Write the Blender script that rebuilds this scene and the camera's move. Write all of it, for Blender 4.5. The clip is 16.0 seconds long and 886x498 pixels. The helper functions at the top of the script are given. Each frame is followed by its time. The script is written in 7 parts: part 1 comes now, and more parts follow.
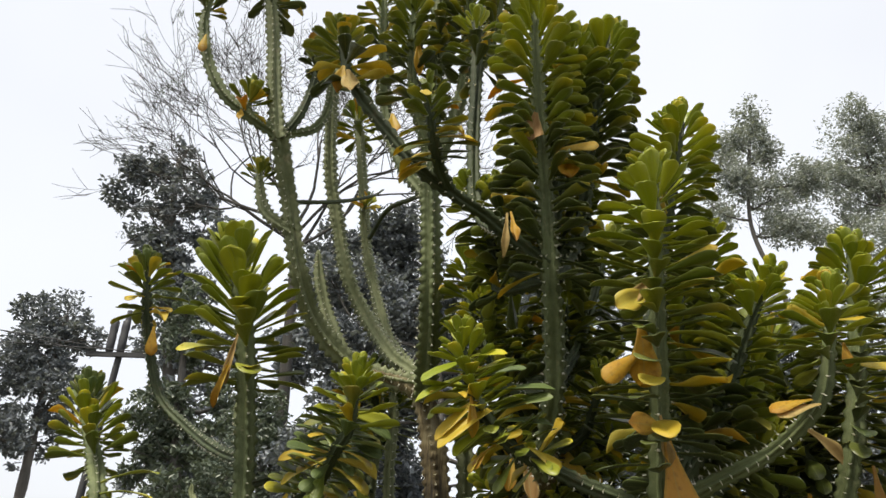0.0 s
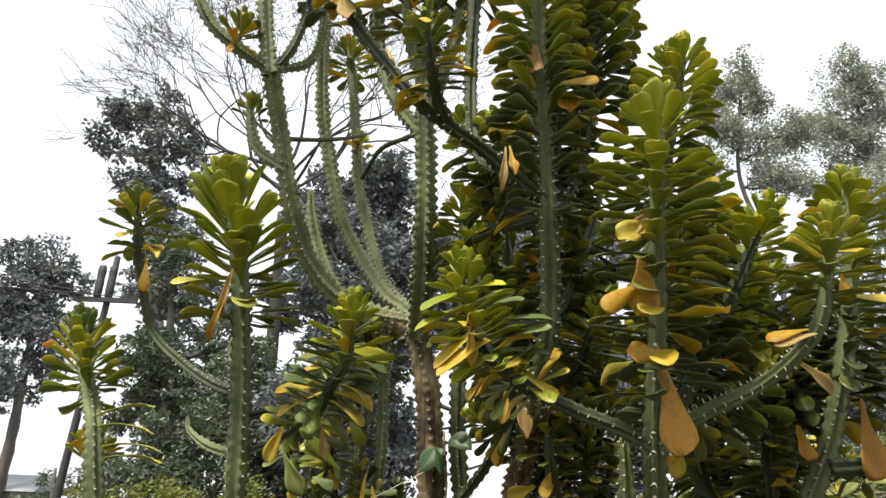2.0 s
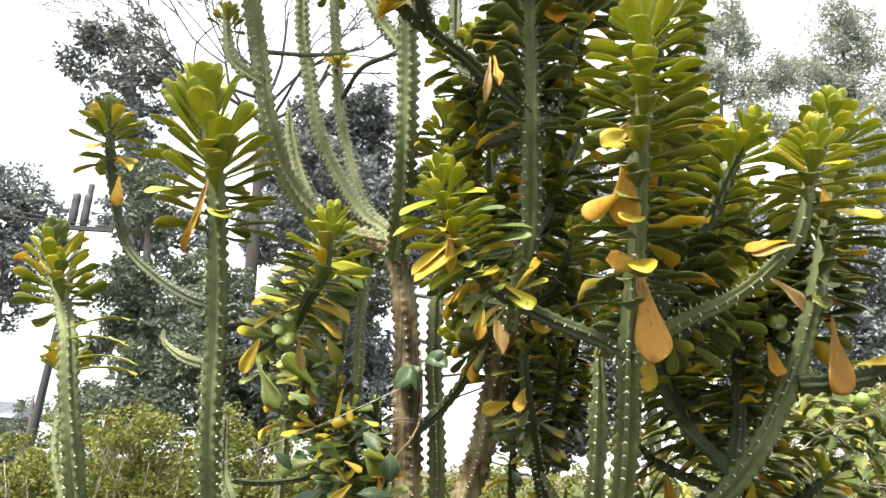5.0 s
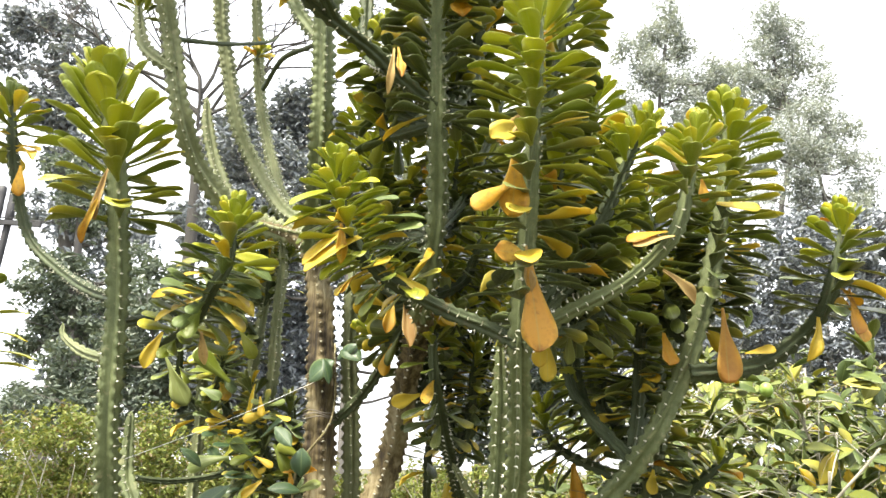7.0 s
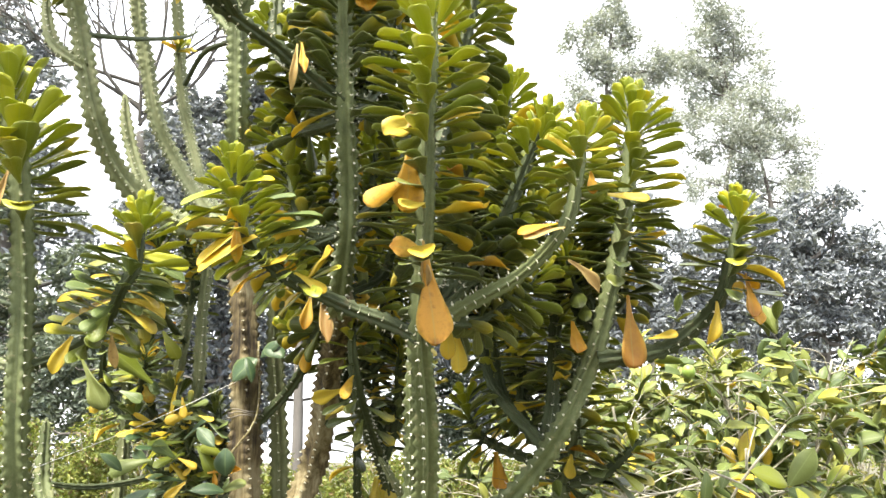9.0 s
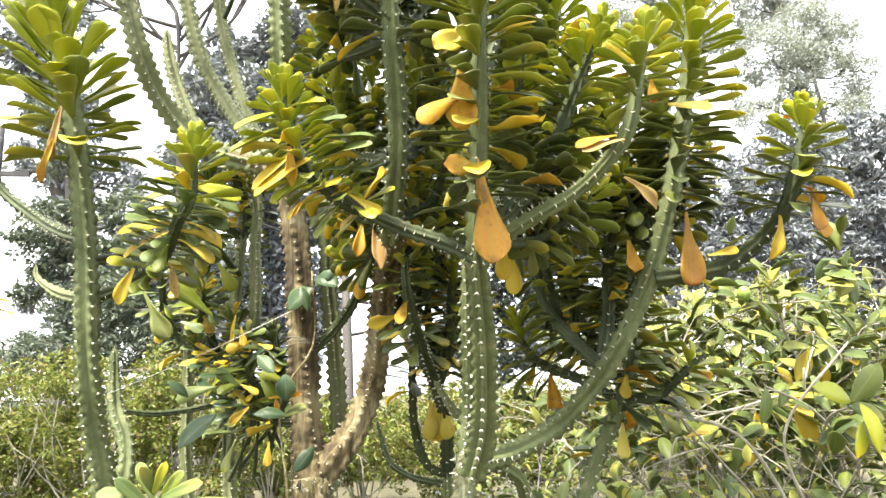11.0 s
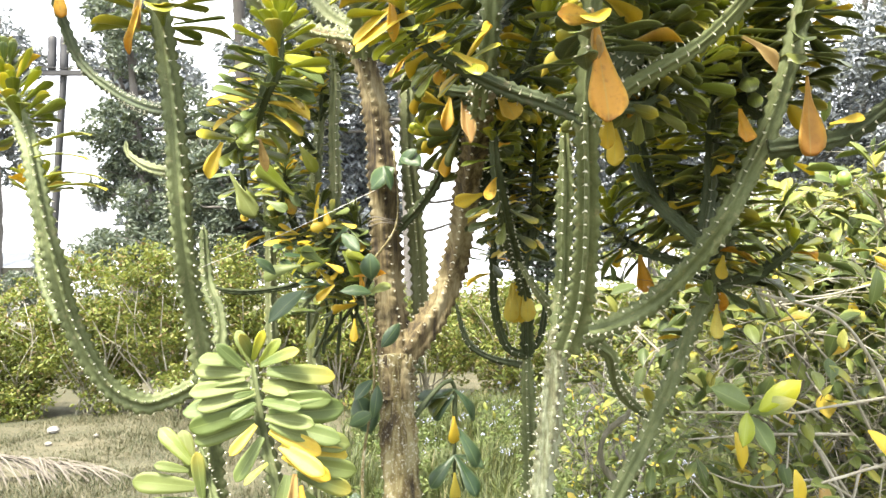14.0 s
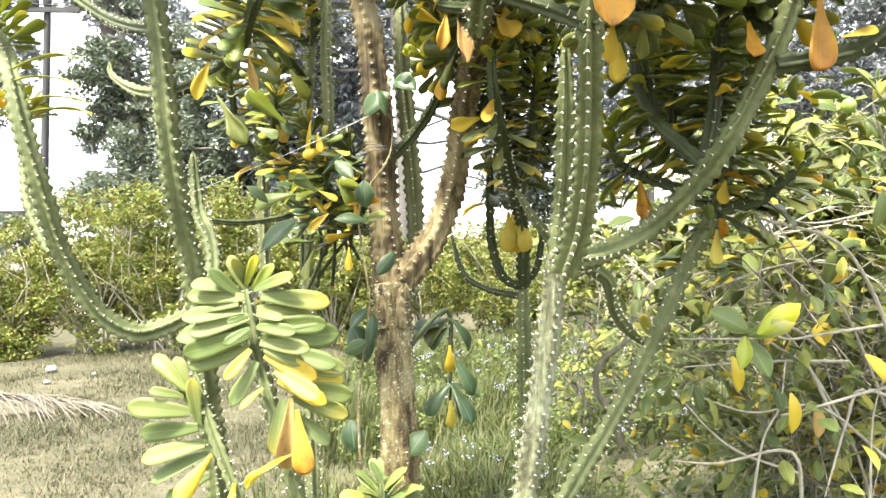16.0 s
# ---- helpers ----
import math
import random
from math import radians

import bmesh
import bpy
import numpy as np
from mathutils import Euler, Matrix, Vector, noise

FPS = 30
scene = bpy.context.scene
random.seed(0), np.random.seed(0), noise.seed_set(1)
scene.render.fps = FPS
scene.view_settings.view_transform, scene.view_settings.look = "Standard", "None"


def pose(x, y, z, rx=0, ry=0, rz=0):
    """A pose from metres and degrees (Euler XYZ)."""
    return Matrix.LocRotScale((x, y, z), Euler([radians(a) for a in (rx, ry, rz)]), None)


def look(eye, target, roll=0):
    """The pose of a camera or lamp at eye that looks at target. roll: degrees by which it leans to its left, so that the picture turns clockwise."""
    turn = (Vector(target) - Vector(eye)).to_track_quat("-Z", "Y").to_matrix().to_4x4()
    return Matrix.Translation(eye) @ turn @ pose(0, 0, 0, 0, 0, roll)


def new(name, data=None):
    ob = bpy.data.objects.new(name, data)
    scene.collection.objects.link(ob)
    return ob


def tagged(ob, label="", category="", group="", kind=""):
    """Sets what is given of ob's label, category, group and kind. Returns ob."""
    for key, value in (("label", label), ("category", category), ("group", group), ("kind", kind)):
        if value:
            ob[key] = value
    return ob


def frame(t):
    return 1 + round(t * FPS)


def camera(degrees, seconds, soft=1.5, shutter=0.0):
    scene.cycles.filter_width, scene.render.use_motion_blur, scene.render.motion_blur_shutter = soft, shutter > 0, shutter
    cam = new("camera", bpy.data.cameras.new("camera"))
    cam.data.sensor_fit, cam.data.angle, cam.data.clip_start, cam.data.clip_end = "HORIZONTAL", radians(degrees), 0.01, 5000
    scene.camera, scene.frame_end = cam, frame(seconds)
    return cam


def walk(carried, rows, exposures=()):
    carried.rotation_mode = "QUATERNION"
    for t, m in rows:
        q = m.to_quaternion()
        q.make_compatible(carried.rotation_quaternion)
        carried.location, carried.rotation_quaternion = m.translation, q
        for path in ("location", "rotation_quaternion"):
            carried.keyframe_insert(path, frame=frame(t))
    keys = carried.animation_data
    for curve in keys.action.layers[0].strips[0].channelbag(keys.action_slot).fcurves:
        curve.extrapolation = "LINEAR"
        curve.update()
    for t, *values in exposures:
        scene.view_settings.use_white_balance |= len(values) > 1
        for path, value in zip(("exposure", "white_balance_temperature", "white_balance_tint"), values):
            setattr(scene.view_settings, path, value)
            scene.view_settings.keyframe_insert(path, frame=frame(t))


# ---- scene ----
cam = camera(63.27, 16.0)
ROWS = [
    (0.0, 0.0000, 0.0000, 1.5000, 116.02, -1.80, -0.88),
    (0.5, -0.0011, 0.0072, 1.4934, 114.72, -1.63, -1.88),
    (1.0, -0.0098, 0.0103, 1.4890, 113.99, -1.39, -1.53),
    (1.5, -0.0154, 0.0158, 1.4827, 112.99, -1.66, -1.96),
    (2.0, -0.0173, 0.0208, 1.4755, 112.00, -1.86, -1.94),
    (2.5, -0.0176, 0.0239, 1.4679, 111.12, -1.68, -1.75),
    (3.0, -0.0206, 0.0292, 1.4621, 110.24, -1.88, -2.24),
    (3.5, -0.0178, 0.0341, 1.4578, 108.93, -1.78, -2.87),
    (4.0, -0.0172, 0.0391, 1.4514, 108.24, -2.15, -3.20),
    (6.3, 0.0192, 0.0665, 1.4216, 106.33, -2.08, -5.86),
    (6.5, 0.0359, 0.0619, 1.4234, 106.55, -1.81, -6.49),
    (7.0, 0.0692, 0.0499, 1.4268, 107.08, -1.50, -8.12),
    (7.5, 0.1028, 0.0396, 1.4295, 107.29, -0.76, -8.86),
    (8.0, 0.1456, 0.0244, 1.4365, 108.30, 0.35, -10.75),
    (10.3, 0.1594, 0.0384, 1.4180, 102.36, 1.91, -9.70),
    (10.5, 0.1533, 0.0418, 1.4153, 102.05, 1.95, -8.92),
    (11.0, 0.1382, 0.0479, 1.4105, 101.32, 1.65, -7.50),
    (11.5, 0.1214, 0.0597, 1.4047, 100.34, 1.64, -5.90),
    (12.0, 0.1044, 0.0724, 1.3958, 99.15, 1.19, -4.76),
    (12.5, 0.0890, 0.0823, 1.3882, 97.78, 1.01, -3.65),
    (13.0, 0.0775, 0.0959, 1.3768, 96.39, 0.66, -3.51),
    (13.5, 0.0685, 0.1004, 1.3689, 94.96, 0.31, -3.83),
    (14.0, 0.0674, 0.1021, 1.3599, 93.61, 0.71, -3.13),
    (14.5, 0.0665, 0.1112, 1.3477, 92.22, 0.77, -3.31),
    (15.0, 0.0637, 0.1199, 1.3375, 91.56, 0.73, -3.13),
    (15.5, 0.0627, 0.1269, 1.3291, 90.35, 0.58, -3.32),
    (16.0, 0.0659, 0.1360, 1.3193, 89.14, 0.77, -3.55),
]
walk(cam, [(t, pose(x, y, z, a, b, c)) for t, x, y, z, a, b, c in ROWS],
     [(0.0, -0.06), (2.0, 0.29), (4.0, 0.86), (6.5, 1.49), (8.0, 1.54), (10.5, 1.81), (13.0, 1.8), (16.0, 2.0)])

# ---------------------------------------------------------------- light
world = bpy.data.worlds.new("overcast_sky")
scene.world = world
world.use_nodes = True
wn, wl = world.node_tree.nodes, world.node_tree.links
wn.clear()
sky = wn.new("ShaderNodeTexSky")
sky.sky_type, sky.sun_disc = "NISHITA", False
sky.sun_elevation, sky.sun_rotation = radians(61), radians(-138)
sky.air_density, sky.dust_density, sky.ozone_density = 1.0, 4.0, 1.0
sky_bg = wn.new("ShaderNodeBackground")
sky_bg.inputs["Strength"].default_value = 0.11
wl.new(sky.outputs[0], sky_bg.inputs["Color"])
cloud_noise = wn.new("ShaderNodeTexNoise")
cloud_noise.inputs["Scale"].default_value = 1.6
cloud_noise.inputs["Detail"].default_value = 3.0
cloud_map = wn.new("ShaderNodeMapRange")
cloud_map.inputs["From Min"].default_value, cloud_map.inputs["From Max"].default_value = 0.3, 0.7
cloud_map.inputs["To Min"].default_value, cloud_map.inputs["To Max"].default_value = 1.22, 1.46
wl.new(cloud_noise.outputs["Fac"], cloud_map.inputs["Value"])
cloud_bg = wn.new("ShaderNodeBackground")
cloud_bg.inputs["Color"].default_value = (0.95, 0.965, 1.0, 1)
wl.new(cloud_map.outputs[0], cloud_bg.inputs["Strength"])
sky_add = wn.new("ShaderNodeMixShader")
sky_add.inputs[0].default_value = 0.72
world_out = wn.new("ShaderNodeOutputWorld")
wl.new(sky_bg.outputs[0], sky_add.inputs[1])
wl.new(cloud_bg.outputs[0], sky_add.inputs[2])
wl.new(sky_add.outputs[0], world_out.inputs["Surface"])

sun_data = bpy.data.lights.new("sun", "SUN")
sun_data.energy, sun_data.angle, sun_data.color = 5.0, radians(12), (1.0, 0.94, 0.79)
sun = new("sun", sun_data)
sun.matrix_world = look((0, 0, 30), (8, 9, 8))

# ---------------------------------------------------------------- materials


def material(name):
    m = bpy.data.materials.new(name)
    m.use_nodes = True
    n, l = m.node_tree.nodes, m.node_tree.links
    bsdf = n["Principled BSDF"]
    return m, n, l, bsdf


def noise_node(n, l, scale, detail=4.0, rough=0.6, vector=None):
    t = n.new("ShaderNodeTexNoise")
    t.inputs["Scale"].default_value, t.inputs["Detail"].default_value, t.inputs["Roughness"].default_value = scale, detail, rough
    if vector is not None:
        l.new(vector, t.inputs["Vector"])
    return t.outputs["Fac"]


def ramp_node(n, l, fac, stops):
    r = n.new("ShaderNodeValToRGB")
    while len(r.color_ramp.elements) < len(stops):
        r.color_ramp.elements.new(0.5)
    for e, (p, c) in zip(r.color_ramp.elements, stops):
        e.position, e.color = p, (*c, 1)
    l.new(fac, r.inputs["Fac"])
    return r.outputs["Color"]


def mix_color(n, l, fac, a, b, blend="MIX"):
    m = n.new("ShaderNodeMix")
    m.data_type, m.blend_type = "RGBA", blend
    for sock, v in ((m.inputs[0], fac), (m.inputs[6], a), (m.inputs[7], b)):
        if hasattr(v, "is_output"):
            l.new(v, sock)
        elif isinstance(v, tuple):
            sock.default_value = (*v, 1)
        else:
            sock.default_value = v
    return m.outputs[2]


def math_node(n, l, op, a, b=0.0, clamp=False):
    m = n.new("ShaderNodeMath")
    m.operation, m.use_clamp = op, clamp
    for sock, v in zip(m.inputs, (a, b)):
        if hasattr(v, "is_output"):
            l.new(v, sock)
        else:
            sock.default_value = v
    return m.outputs[0]


def bump_node(n, l, bsdf, height, strength, distance):
    b = n.new("ShaderNodeBump")
    b.inputs["Strength"].default_value, b.inputs["Distance"].default_value = strength, distance
    l.new(height, b.inputs["Height"])
    l.new(b.outputs[0], bsdf.inputs["Normal"])


def piece_random(n, l):
    """One random number for every single leaf, lone or joined."""
    a = n.new("ShaderNodeObjectInfo").outputs["Random"]
    b = n.new("ShaderNodeNewGeometry").outputs["Random Per Island"]
    return math_node(n, l, "FRACT", math_node(n, l, "ADD", a, b))


def leaf_material(name, stops, tip=None, tip_amount=0.0, rough=0.42, through_light=0.29, vein=True, spots=None):
    m, n, l, bsdf = material(name)
    rnd = piece_random(n, l)
    col = ramp_node(n, l, rnd, stops)
    co = n.new("ShaderNodeTexCoord")
    blotch = noise_node(n, l, 35.0, 4.0, 0.6, co.outputs["Object"])
    col = mix_color(n, l, math_node(n, l, "MULTIPLY", blotch, 0.5), col, (0.75, 0.8, 0.6), "MULTIPLY")
    uv = n.new("ShaderNodeSeparateXYZ")
    l.new(co.outputs["UV"], uv.inputs[0])
    if tip:
        far = math_node(n, l, "POWER", uv.outputs[1], 3.0)
        far = math_node(n, l, "MULTIPLY", far, math_node(n, l, "ADD", blotch, 0.4))
        gate = math_node(n, l, "GREATER_THAN", math_node(n, l, "FRACT", math_node(n, l, "MULTIPLY", rnd, 7.31)), 1 - tip_amount)
        col = mix_color(n, l, math_node(n, l, "MULTIPLY", far, gate, True), col, tip)
    if spots:
        sp = noise_node(n, l, 5.0, 5.0, 0.65, co.outputs["Object"])
        stain = math_node(n, l, "MULTIPLY", math_node(n, l, "SUBTRACT", sp, 0.5, True), 3.2, True)
        col = mix_color(n, l, stain, col, spots)
        sp = noise_node(n, l, 16.0, 6.0, 0.75, co.outputs["Object"])
        col = mix_color(n, l, math_node(n, l, "MULTIPLY", math_node(n, l, "SUBTRACT", sp, 0.58, True), 3.0, True), col, spots)
    if vein:
        mid = math_node(n, l, "ABSOLUTE", math_node(n, l, "SUBTRACT", uv.outputs[0], 0.5))
        mid = math_node(n, l, "SUBTRACT", 1.0, math_node(n, l, "MULTIPLY", mid, 22.0, True), True)
        col = mix_color(n, l, math_node(n, l, "MULTIPLY", mid, 0.25), col, (0.30, 0.36, 0.12))
        rim = math_node(n, l, "ABSOLUTE", math_node(n, l, "SUBTRACT", uv.outputs[0], 0.5))
        rim = math_node(n, l, "MULTIPLY", math_node(n, l, "SUBTRACT", rim, 0.40, True), 6.0, True)
        col = mix_color(n, l, math_node(n, l, "MULTIPLY", rim, 0.34), col, (0.42, 0.48, 0.15))
    l.new(col, bsdf.inputs["Base Color"])
    r = n.new("ShaderNodeMapRange")
    r.inputs["To Min"].default_value, r.inputs["To Max"].default_value = rough - 0.1, rough + 0.15
    l.new(blotch, r.inputs["Value"])
    l.new(r.outputs[0], bsdf.inputs["Roughness"])
    bsdf.inputs["Specular IOR Level"].default_value = 0.5
    bump_node(n, l, bsdf, noise_node(n, l, 180.0, 2.0, 0.5, co.outputs["Object"]), 0.25, 0.002)
    tr = n.new("ShaderNodeBsdfTranslucent")
    l.new(mix_color(n, l, 1.0, col, (1.0, 1.0, 0.55), "MULTIPLY"), tr.inputs["Color"])
    mx = n.new("ShaderNodeMixShader")
    mx.inputs[0].default_value = through_light
    l.new(bsdf.outputs[0], mx.inputs[1])
    l.new(tr.outputs[0], mx.inputs[2])
    l.new(mx.outputs[0], n["Material Output"].inputs["Surface"])
    return m


def bark_material(name, stops, scale=30.0, stretch=0.25, bump=0.6, rough=0.85, specks=None):
    m, n, l, bsdf = material(name)
    co = n.new("ShaderNodeTexCoord")
    mp = n.new("ShaderNodeMapping")
    mp.inputs["Scale"].default_value = (1, 1, stretch)
    l.new(co.outputs["Object"], mp.inputs[0])
    a = noise_node(n, l, scale, 6.0, 0.65, mp.outputs[0])
    b = noise_node(n, l, scale * 0.15, 3.0, 0.5, co.outputs["Object"])
    f = math_node(n, l, "ADD", math_node(n, l, "MULTIPLY", a, 0.6), math_node(n, l, "MULTIPLY", b, 0.45))
    col = ramp_node(n, l, f, stops)
    if specks:
        sp = noise_node(n, l, 130.0, 3.0, 0.6, co.outputs["Object"])
        big = noise_node(n, l, 9.0, 2.0, 0.5, co.outputs["Object"])
        gate = math_node(n, l, "MULTIPLY", math_node(n, l, "SUBTRACT", sp, 0.54, True), math_node(n, l, "SUBTRACT", big, 0.25, True))
        col = mix_color(n, l, math_node(n, l, "MULTIPLY", gate, 14.0, True), col, specks)
    l.new(col, bsdf.inputs["Base Color"])
    bsdf.inputs["Roughness"].default_value = rough
    bump_node(n, l, bsdf, a, bump, 0.02 if specks else 0.01)
    return m


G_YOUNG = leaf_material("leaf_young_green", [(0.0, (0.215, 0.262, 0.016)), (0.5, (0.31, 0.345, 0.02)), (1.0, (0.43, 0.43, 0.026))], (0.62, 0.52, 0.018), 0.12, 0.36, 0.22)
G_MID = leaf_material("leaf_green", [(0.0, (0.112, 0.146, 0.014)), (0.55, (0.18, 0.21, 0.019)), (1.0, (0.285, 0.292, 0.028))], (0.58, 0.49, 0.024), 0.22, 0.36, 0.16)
# Old dark leaves, darkened further: the thicket's inner shade put into the colour.
G_OLD_SHADED = leaf_material("leaf_old_shaded_green", [(0.0, (0.035, 0.050, 0.010)), (0.6, (0.068, 0.086, 0.016)), (1.0, (0.128, 0.142, 0.030))], (0.42, 0.35, 0.023), 0.12, 0.36, 0.10)
G_LIME = leaf_material("leaf_lime", [(0.0, (0.086, 0.126, 0.03)), (0.5, (0.12, 0.16, 0.038)), (1.0, (0.168, 0.194, 0.05))], (0.34, 0.29, 0.042), 0.15, 0.5, 0.2)
YELLOW = leaf_material("leaf_yellow", [(0.0, (0.561, 0.441, 0.04)), (0.5, (0.654, 0.469, 0.04)), (1.0, (0.58, 0.487, 0.088))], (0.62, 0.43, 0.03), 0.5, 0.45, 0.36, True, (0.50, 0.32, 0.03))
ORANGE = leaf_material("leaf_orange", [(0.0, (0.60, 0.33, 0.022)), (0.5, (0.68, 0.42, 0.035)), (1.0, (0.68, 0.48, 0.075))], (0.48, 0.22, 0.02), 0.7, 0.5, 0.45, True, (0.20, 0.075, 0.015))
RUST = leaf_material("leaf_rust", [(0.0, (0.54, 0.26, 0.025)), (0.5, (0.60, 0.33, 0.035)), (1.0, (0.60, 0.38, 0.06))], (0.40, 0.17, 0.02), 0.8, 0.5, 0.42, True, (0.15, 0.05, 0.012))
DRY = leaf_material("leaf_dry", [(0.0, (0.42, 0.273, 0.092)), (0.5, (0.501, 0.354, 0.127)), (1.0, (0.267, 0.136, 0.04))], None, 0, 0.7, 0.15, True, (0.162, 0.08, 0.029))
VINE_LEAF = leaf_material("vine_leaf", [(0.0, (0.030, 0.062, 0.028)), (1.0, (0.075, 0.120, 0.056))], None, 0, 0.35, 0.15)
CITRUS_LEAF = leaf_material("citrus_leaf", [(0.0, (0.055, 0.085, 0.019)), (0.5, (0.112, 0.146, 0.027)), (0.85, (0.19, 0.212, 0.04)), (1.0, (0.35, 0.32, 0.045))], (0.42, 0.36, 0.043), 0.12, 0.5, 0.22)
HEDGE_LEAF = leaf_material("hedge_leaf", [(0.0, (0.082, 0.112, 0.020)), (0.45, (0.155, 0.185, 0.032)), (0.8, (0.235, 0.25, 0.052)), (0.92, (0.20, 0.15, 0.06)), (1.0, (0.15, 0.10, 0.045))], None, 0, 0.5, 0.3, False)
# Dark tree leaves lifted towards blue-grey: distance haze put into the colour.
TREE_DARK_HAZED = leaf_material("tree_leaf_dark_hazed", [(0.0, (0.09, 0.105, 0.13)), (0.6, (0.165, 0.18, 0.215)), (1.0, (0.27, 0.29, 0.33))], None, 0, 0.5, 0.2, False)
TREE_MID = leaf_material("tree_leaf_mid", [(0.0, (0.068, 0.092, 0.073)), (0.6, (0.117, 0.14, 0.109)), (1.0, (0.179, 0.211, 0.164))], None, 0, 0.4, 0.25, False)
# Grey-green gum leaves, paled and blued further: haze put into the colour.
TREE_PALE_HAZED = leaf_material("tree_leaf_pale_hazed", [(0.0, (0.235, 0.258, 0.262)), (0.6, (0.345, 0.368, 0.385)), (1.0, (0.455, 0.475, 0.505))], None, 0, 0.6, 0.3, False)
GRASS = leaf_material("grass_blade", [(0.0, (0.032, 0.046, 0.016)), (0.35, (0.065, 0.072, 0.032)), (0.65, (0.112, 0.10, 0.058)), (1.0, (0.19, 0.165, 0.11))], None, 0, 0.6, 0.2, False)
GREEN_GRASS = leaf_material("green_grass_blade", [(0.0, (0.036, 0.052, 0.013)), (0.5, (0.07, 0.09, 0.024)), (0.85, (0.11, 0.127, 0.038)), (1.0, (0.19, 0.165, 0.075))], None, 0, 0.55, 0.25, False)
WEED = leaf_material("weed_leaf", [(0.0, (0.05, 0.078, 0.016)), (0.6, (0.092, 0.124, 0.027)), (1.0, (0.145, 0.168, 0.044))], None, 0, 0.5, 0.25, False)
BARK = bark_material("old_spurge_bark", [(0.40, (0.030, 0.020, 0.008)), (0.47, (0.090, 0.066, 0.024)), (0.53, (0.165, 0.132, 0.052)), (0.61, (0.28, 0.245, 0.125))], 60.0, 0.12, 1.0, 0.9, (0.62, 0.60, 0.52))
BRANCH_BARK = bark_material("brown_spurge_bark", [(0.40, (0.022, 0.015, 0.007)), (0.47, (0.072, 0.052, 0.022)), (0.53, (0.145, 0.113, 0.052)), (0.62, (0.24, 0.205, 0.12))], 55.0, 0.10, 1.0, 0.85)
GREY_BARK = bark_material("grey_green_bark", [(0.38, (0.095, 0.095, 0.05)), (0.47, (0.165, 0.168, 0.09)), (0.53, (0.205, 0.225, 0.125)), (0.63, (0.34, 0.36, 0.245))], 80.0, 0.15, 0.9, 0.85, (0.5, 0.49, 0.4))
DARK_BARK = bark_material("dark_bark", [(0.3, (0.025, 0.022, 0.02)), (0.6, (0.05, 0.046, 0.04)), (0.8, (0.09, 0.085, 0.08))], 8.0, 0.2)
GREY_TWIG = bark_material("grey_twig_bark", [(0.25, (0.045, 0.042, 0.026)), (0.5, (0.115, 0.108, 0.07)), (0.8, (0.32, 0.31, 0.24))], 45.0, 0.3)
TREE_BARK = bark_material("tree_bark", [(0.3, (0.05, 0.045, 0.04)), (0.6, (0.12, 0.11, 0.10)), (0.8, (0.2, 0.19, 0.17))], 8.0, 0.2)
PALE_TWIG = bark_material("pale_twig_bark", [(0.25, (0.12, 0.105, 0.075)), (0.5, (0.28, 0.26, 0.20)), (0.8, (0.50, 0.48, 0.41))], 45.0, 0.3)
POLE_STEEL = bark_material("weathered_pole", [(0.3, (0.028, 0.028, 0.03)), (0.7, (0.06, 0.06, 0.064))], 5.0, 0.3, 0.2)


def skin_material(name, dark, light, stain):
    m, n, l, bsdf = material(name)
    co = n.new("ShaderNodeTexCoord")
    a = noise_node(n, l, 14.0, 4.0, 0.6, co.outputs["Object"])
    b = noise_node(n, l, 160.0, 4.0, 0.7, co.outputs["Object"])
    col = ramp_node(n, l, math_node(n, l, "ADD", math_node(n, l, "MULTIPLY", a, 0.7), math_node(n, l, "MULTIPLY", b, 0.3)), [(0.3, dark), (0.68, light)])
    s = math_node(n, l, "MULTIPLY", math_node(n, l, "SUBTRACT", noise_node(n, l, 32.0, 5.0, 0.7, co.outputs["Object"]), 0.57, True), 6.0, True)
    l.new(mix_color(n, l, s, col, stain), bsdf.inputs["Base Color"])
    bsdf.inputs["Roughness"].default_value = 0.6
    bsdf.inputs["Specular IOR Level"].default_value = 0.25
    bump_node(n, l, bsdf, b, 0.35, 0.003)
    return m


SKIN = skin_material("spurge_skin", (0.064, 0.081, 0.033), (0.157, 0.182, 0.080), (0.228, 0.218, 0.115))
# Darker copy of SKIN for inner arms: leaf shade put into the colour.
SKIN_SHADED = skin_material("spurge_skin_shaded", (0.024, 0.034, 0.015), (0.068, 0.085, 0.038), (0.095, 0.085, 0.046))
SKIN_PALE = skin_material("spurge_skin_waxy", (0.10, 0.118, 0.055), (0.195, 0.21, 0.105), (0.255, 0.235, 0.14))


def plain(name, color, rough=0.6, scale=60.0, amount=0.3):
    m, n, l, bsdf = material(name)
    co = n.new("ShaderNodeTexCoord")
    f = noise_node(n, l, scale, 4.0, 0.6, co.outputs["Object"])
    dark = tuple(c * (1 - amount) for c in color)
    l.new(ramp_node(n, l, f, [(0.3, dark), (0.7, color)]), bsdf.inputs["Base Color"])
    bsdf.inputs["Roughness"].default_value = rough
    return m


SPINE = plain("pale_spine", (0.718, 0.699, 0.58), 0.5, 200.0, 0.2)
STRING = plain("white_string", (0.7, 0.7, 0.66), 0.7)
CABLE = plain("black_cable", (0.04, 0.04, 0.045), 0.6)
FLOWER = plain("lilac_flower", (0.40, 0.43, 0.62), 0.7, 80.0, 0.2)
FROND_DRY = plain("dry_palm_frond", (0.165, 0.142, 0.113), 0.75, 40.0, 0.5)
STONE = plain("pale_stone", (0.26, 0.245, 0.22), 0.8, 30.0, 0.35)
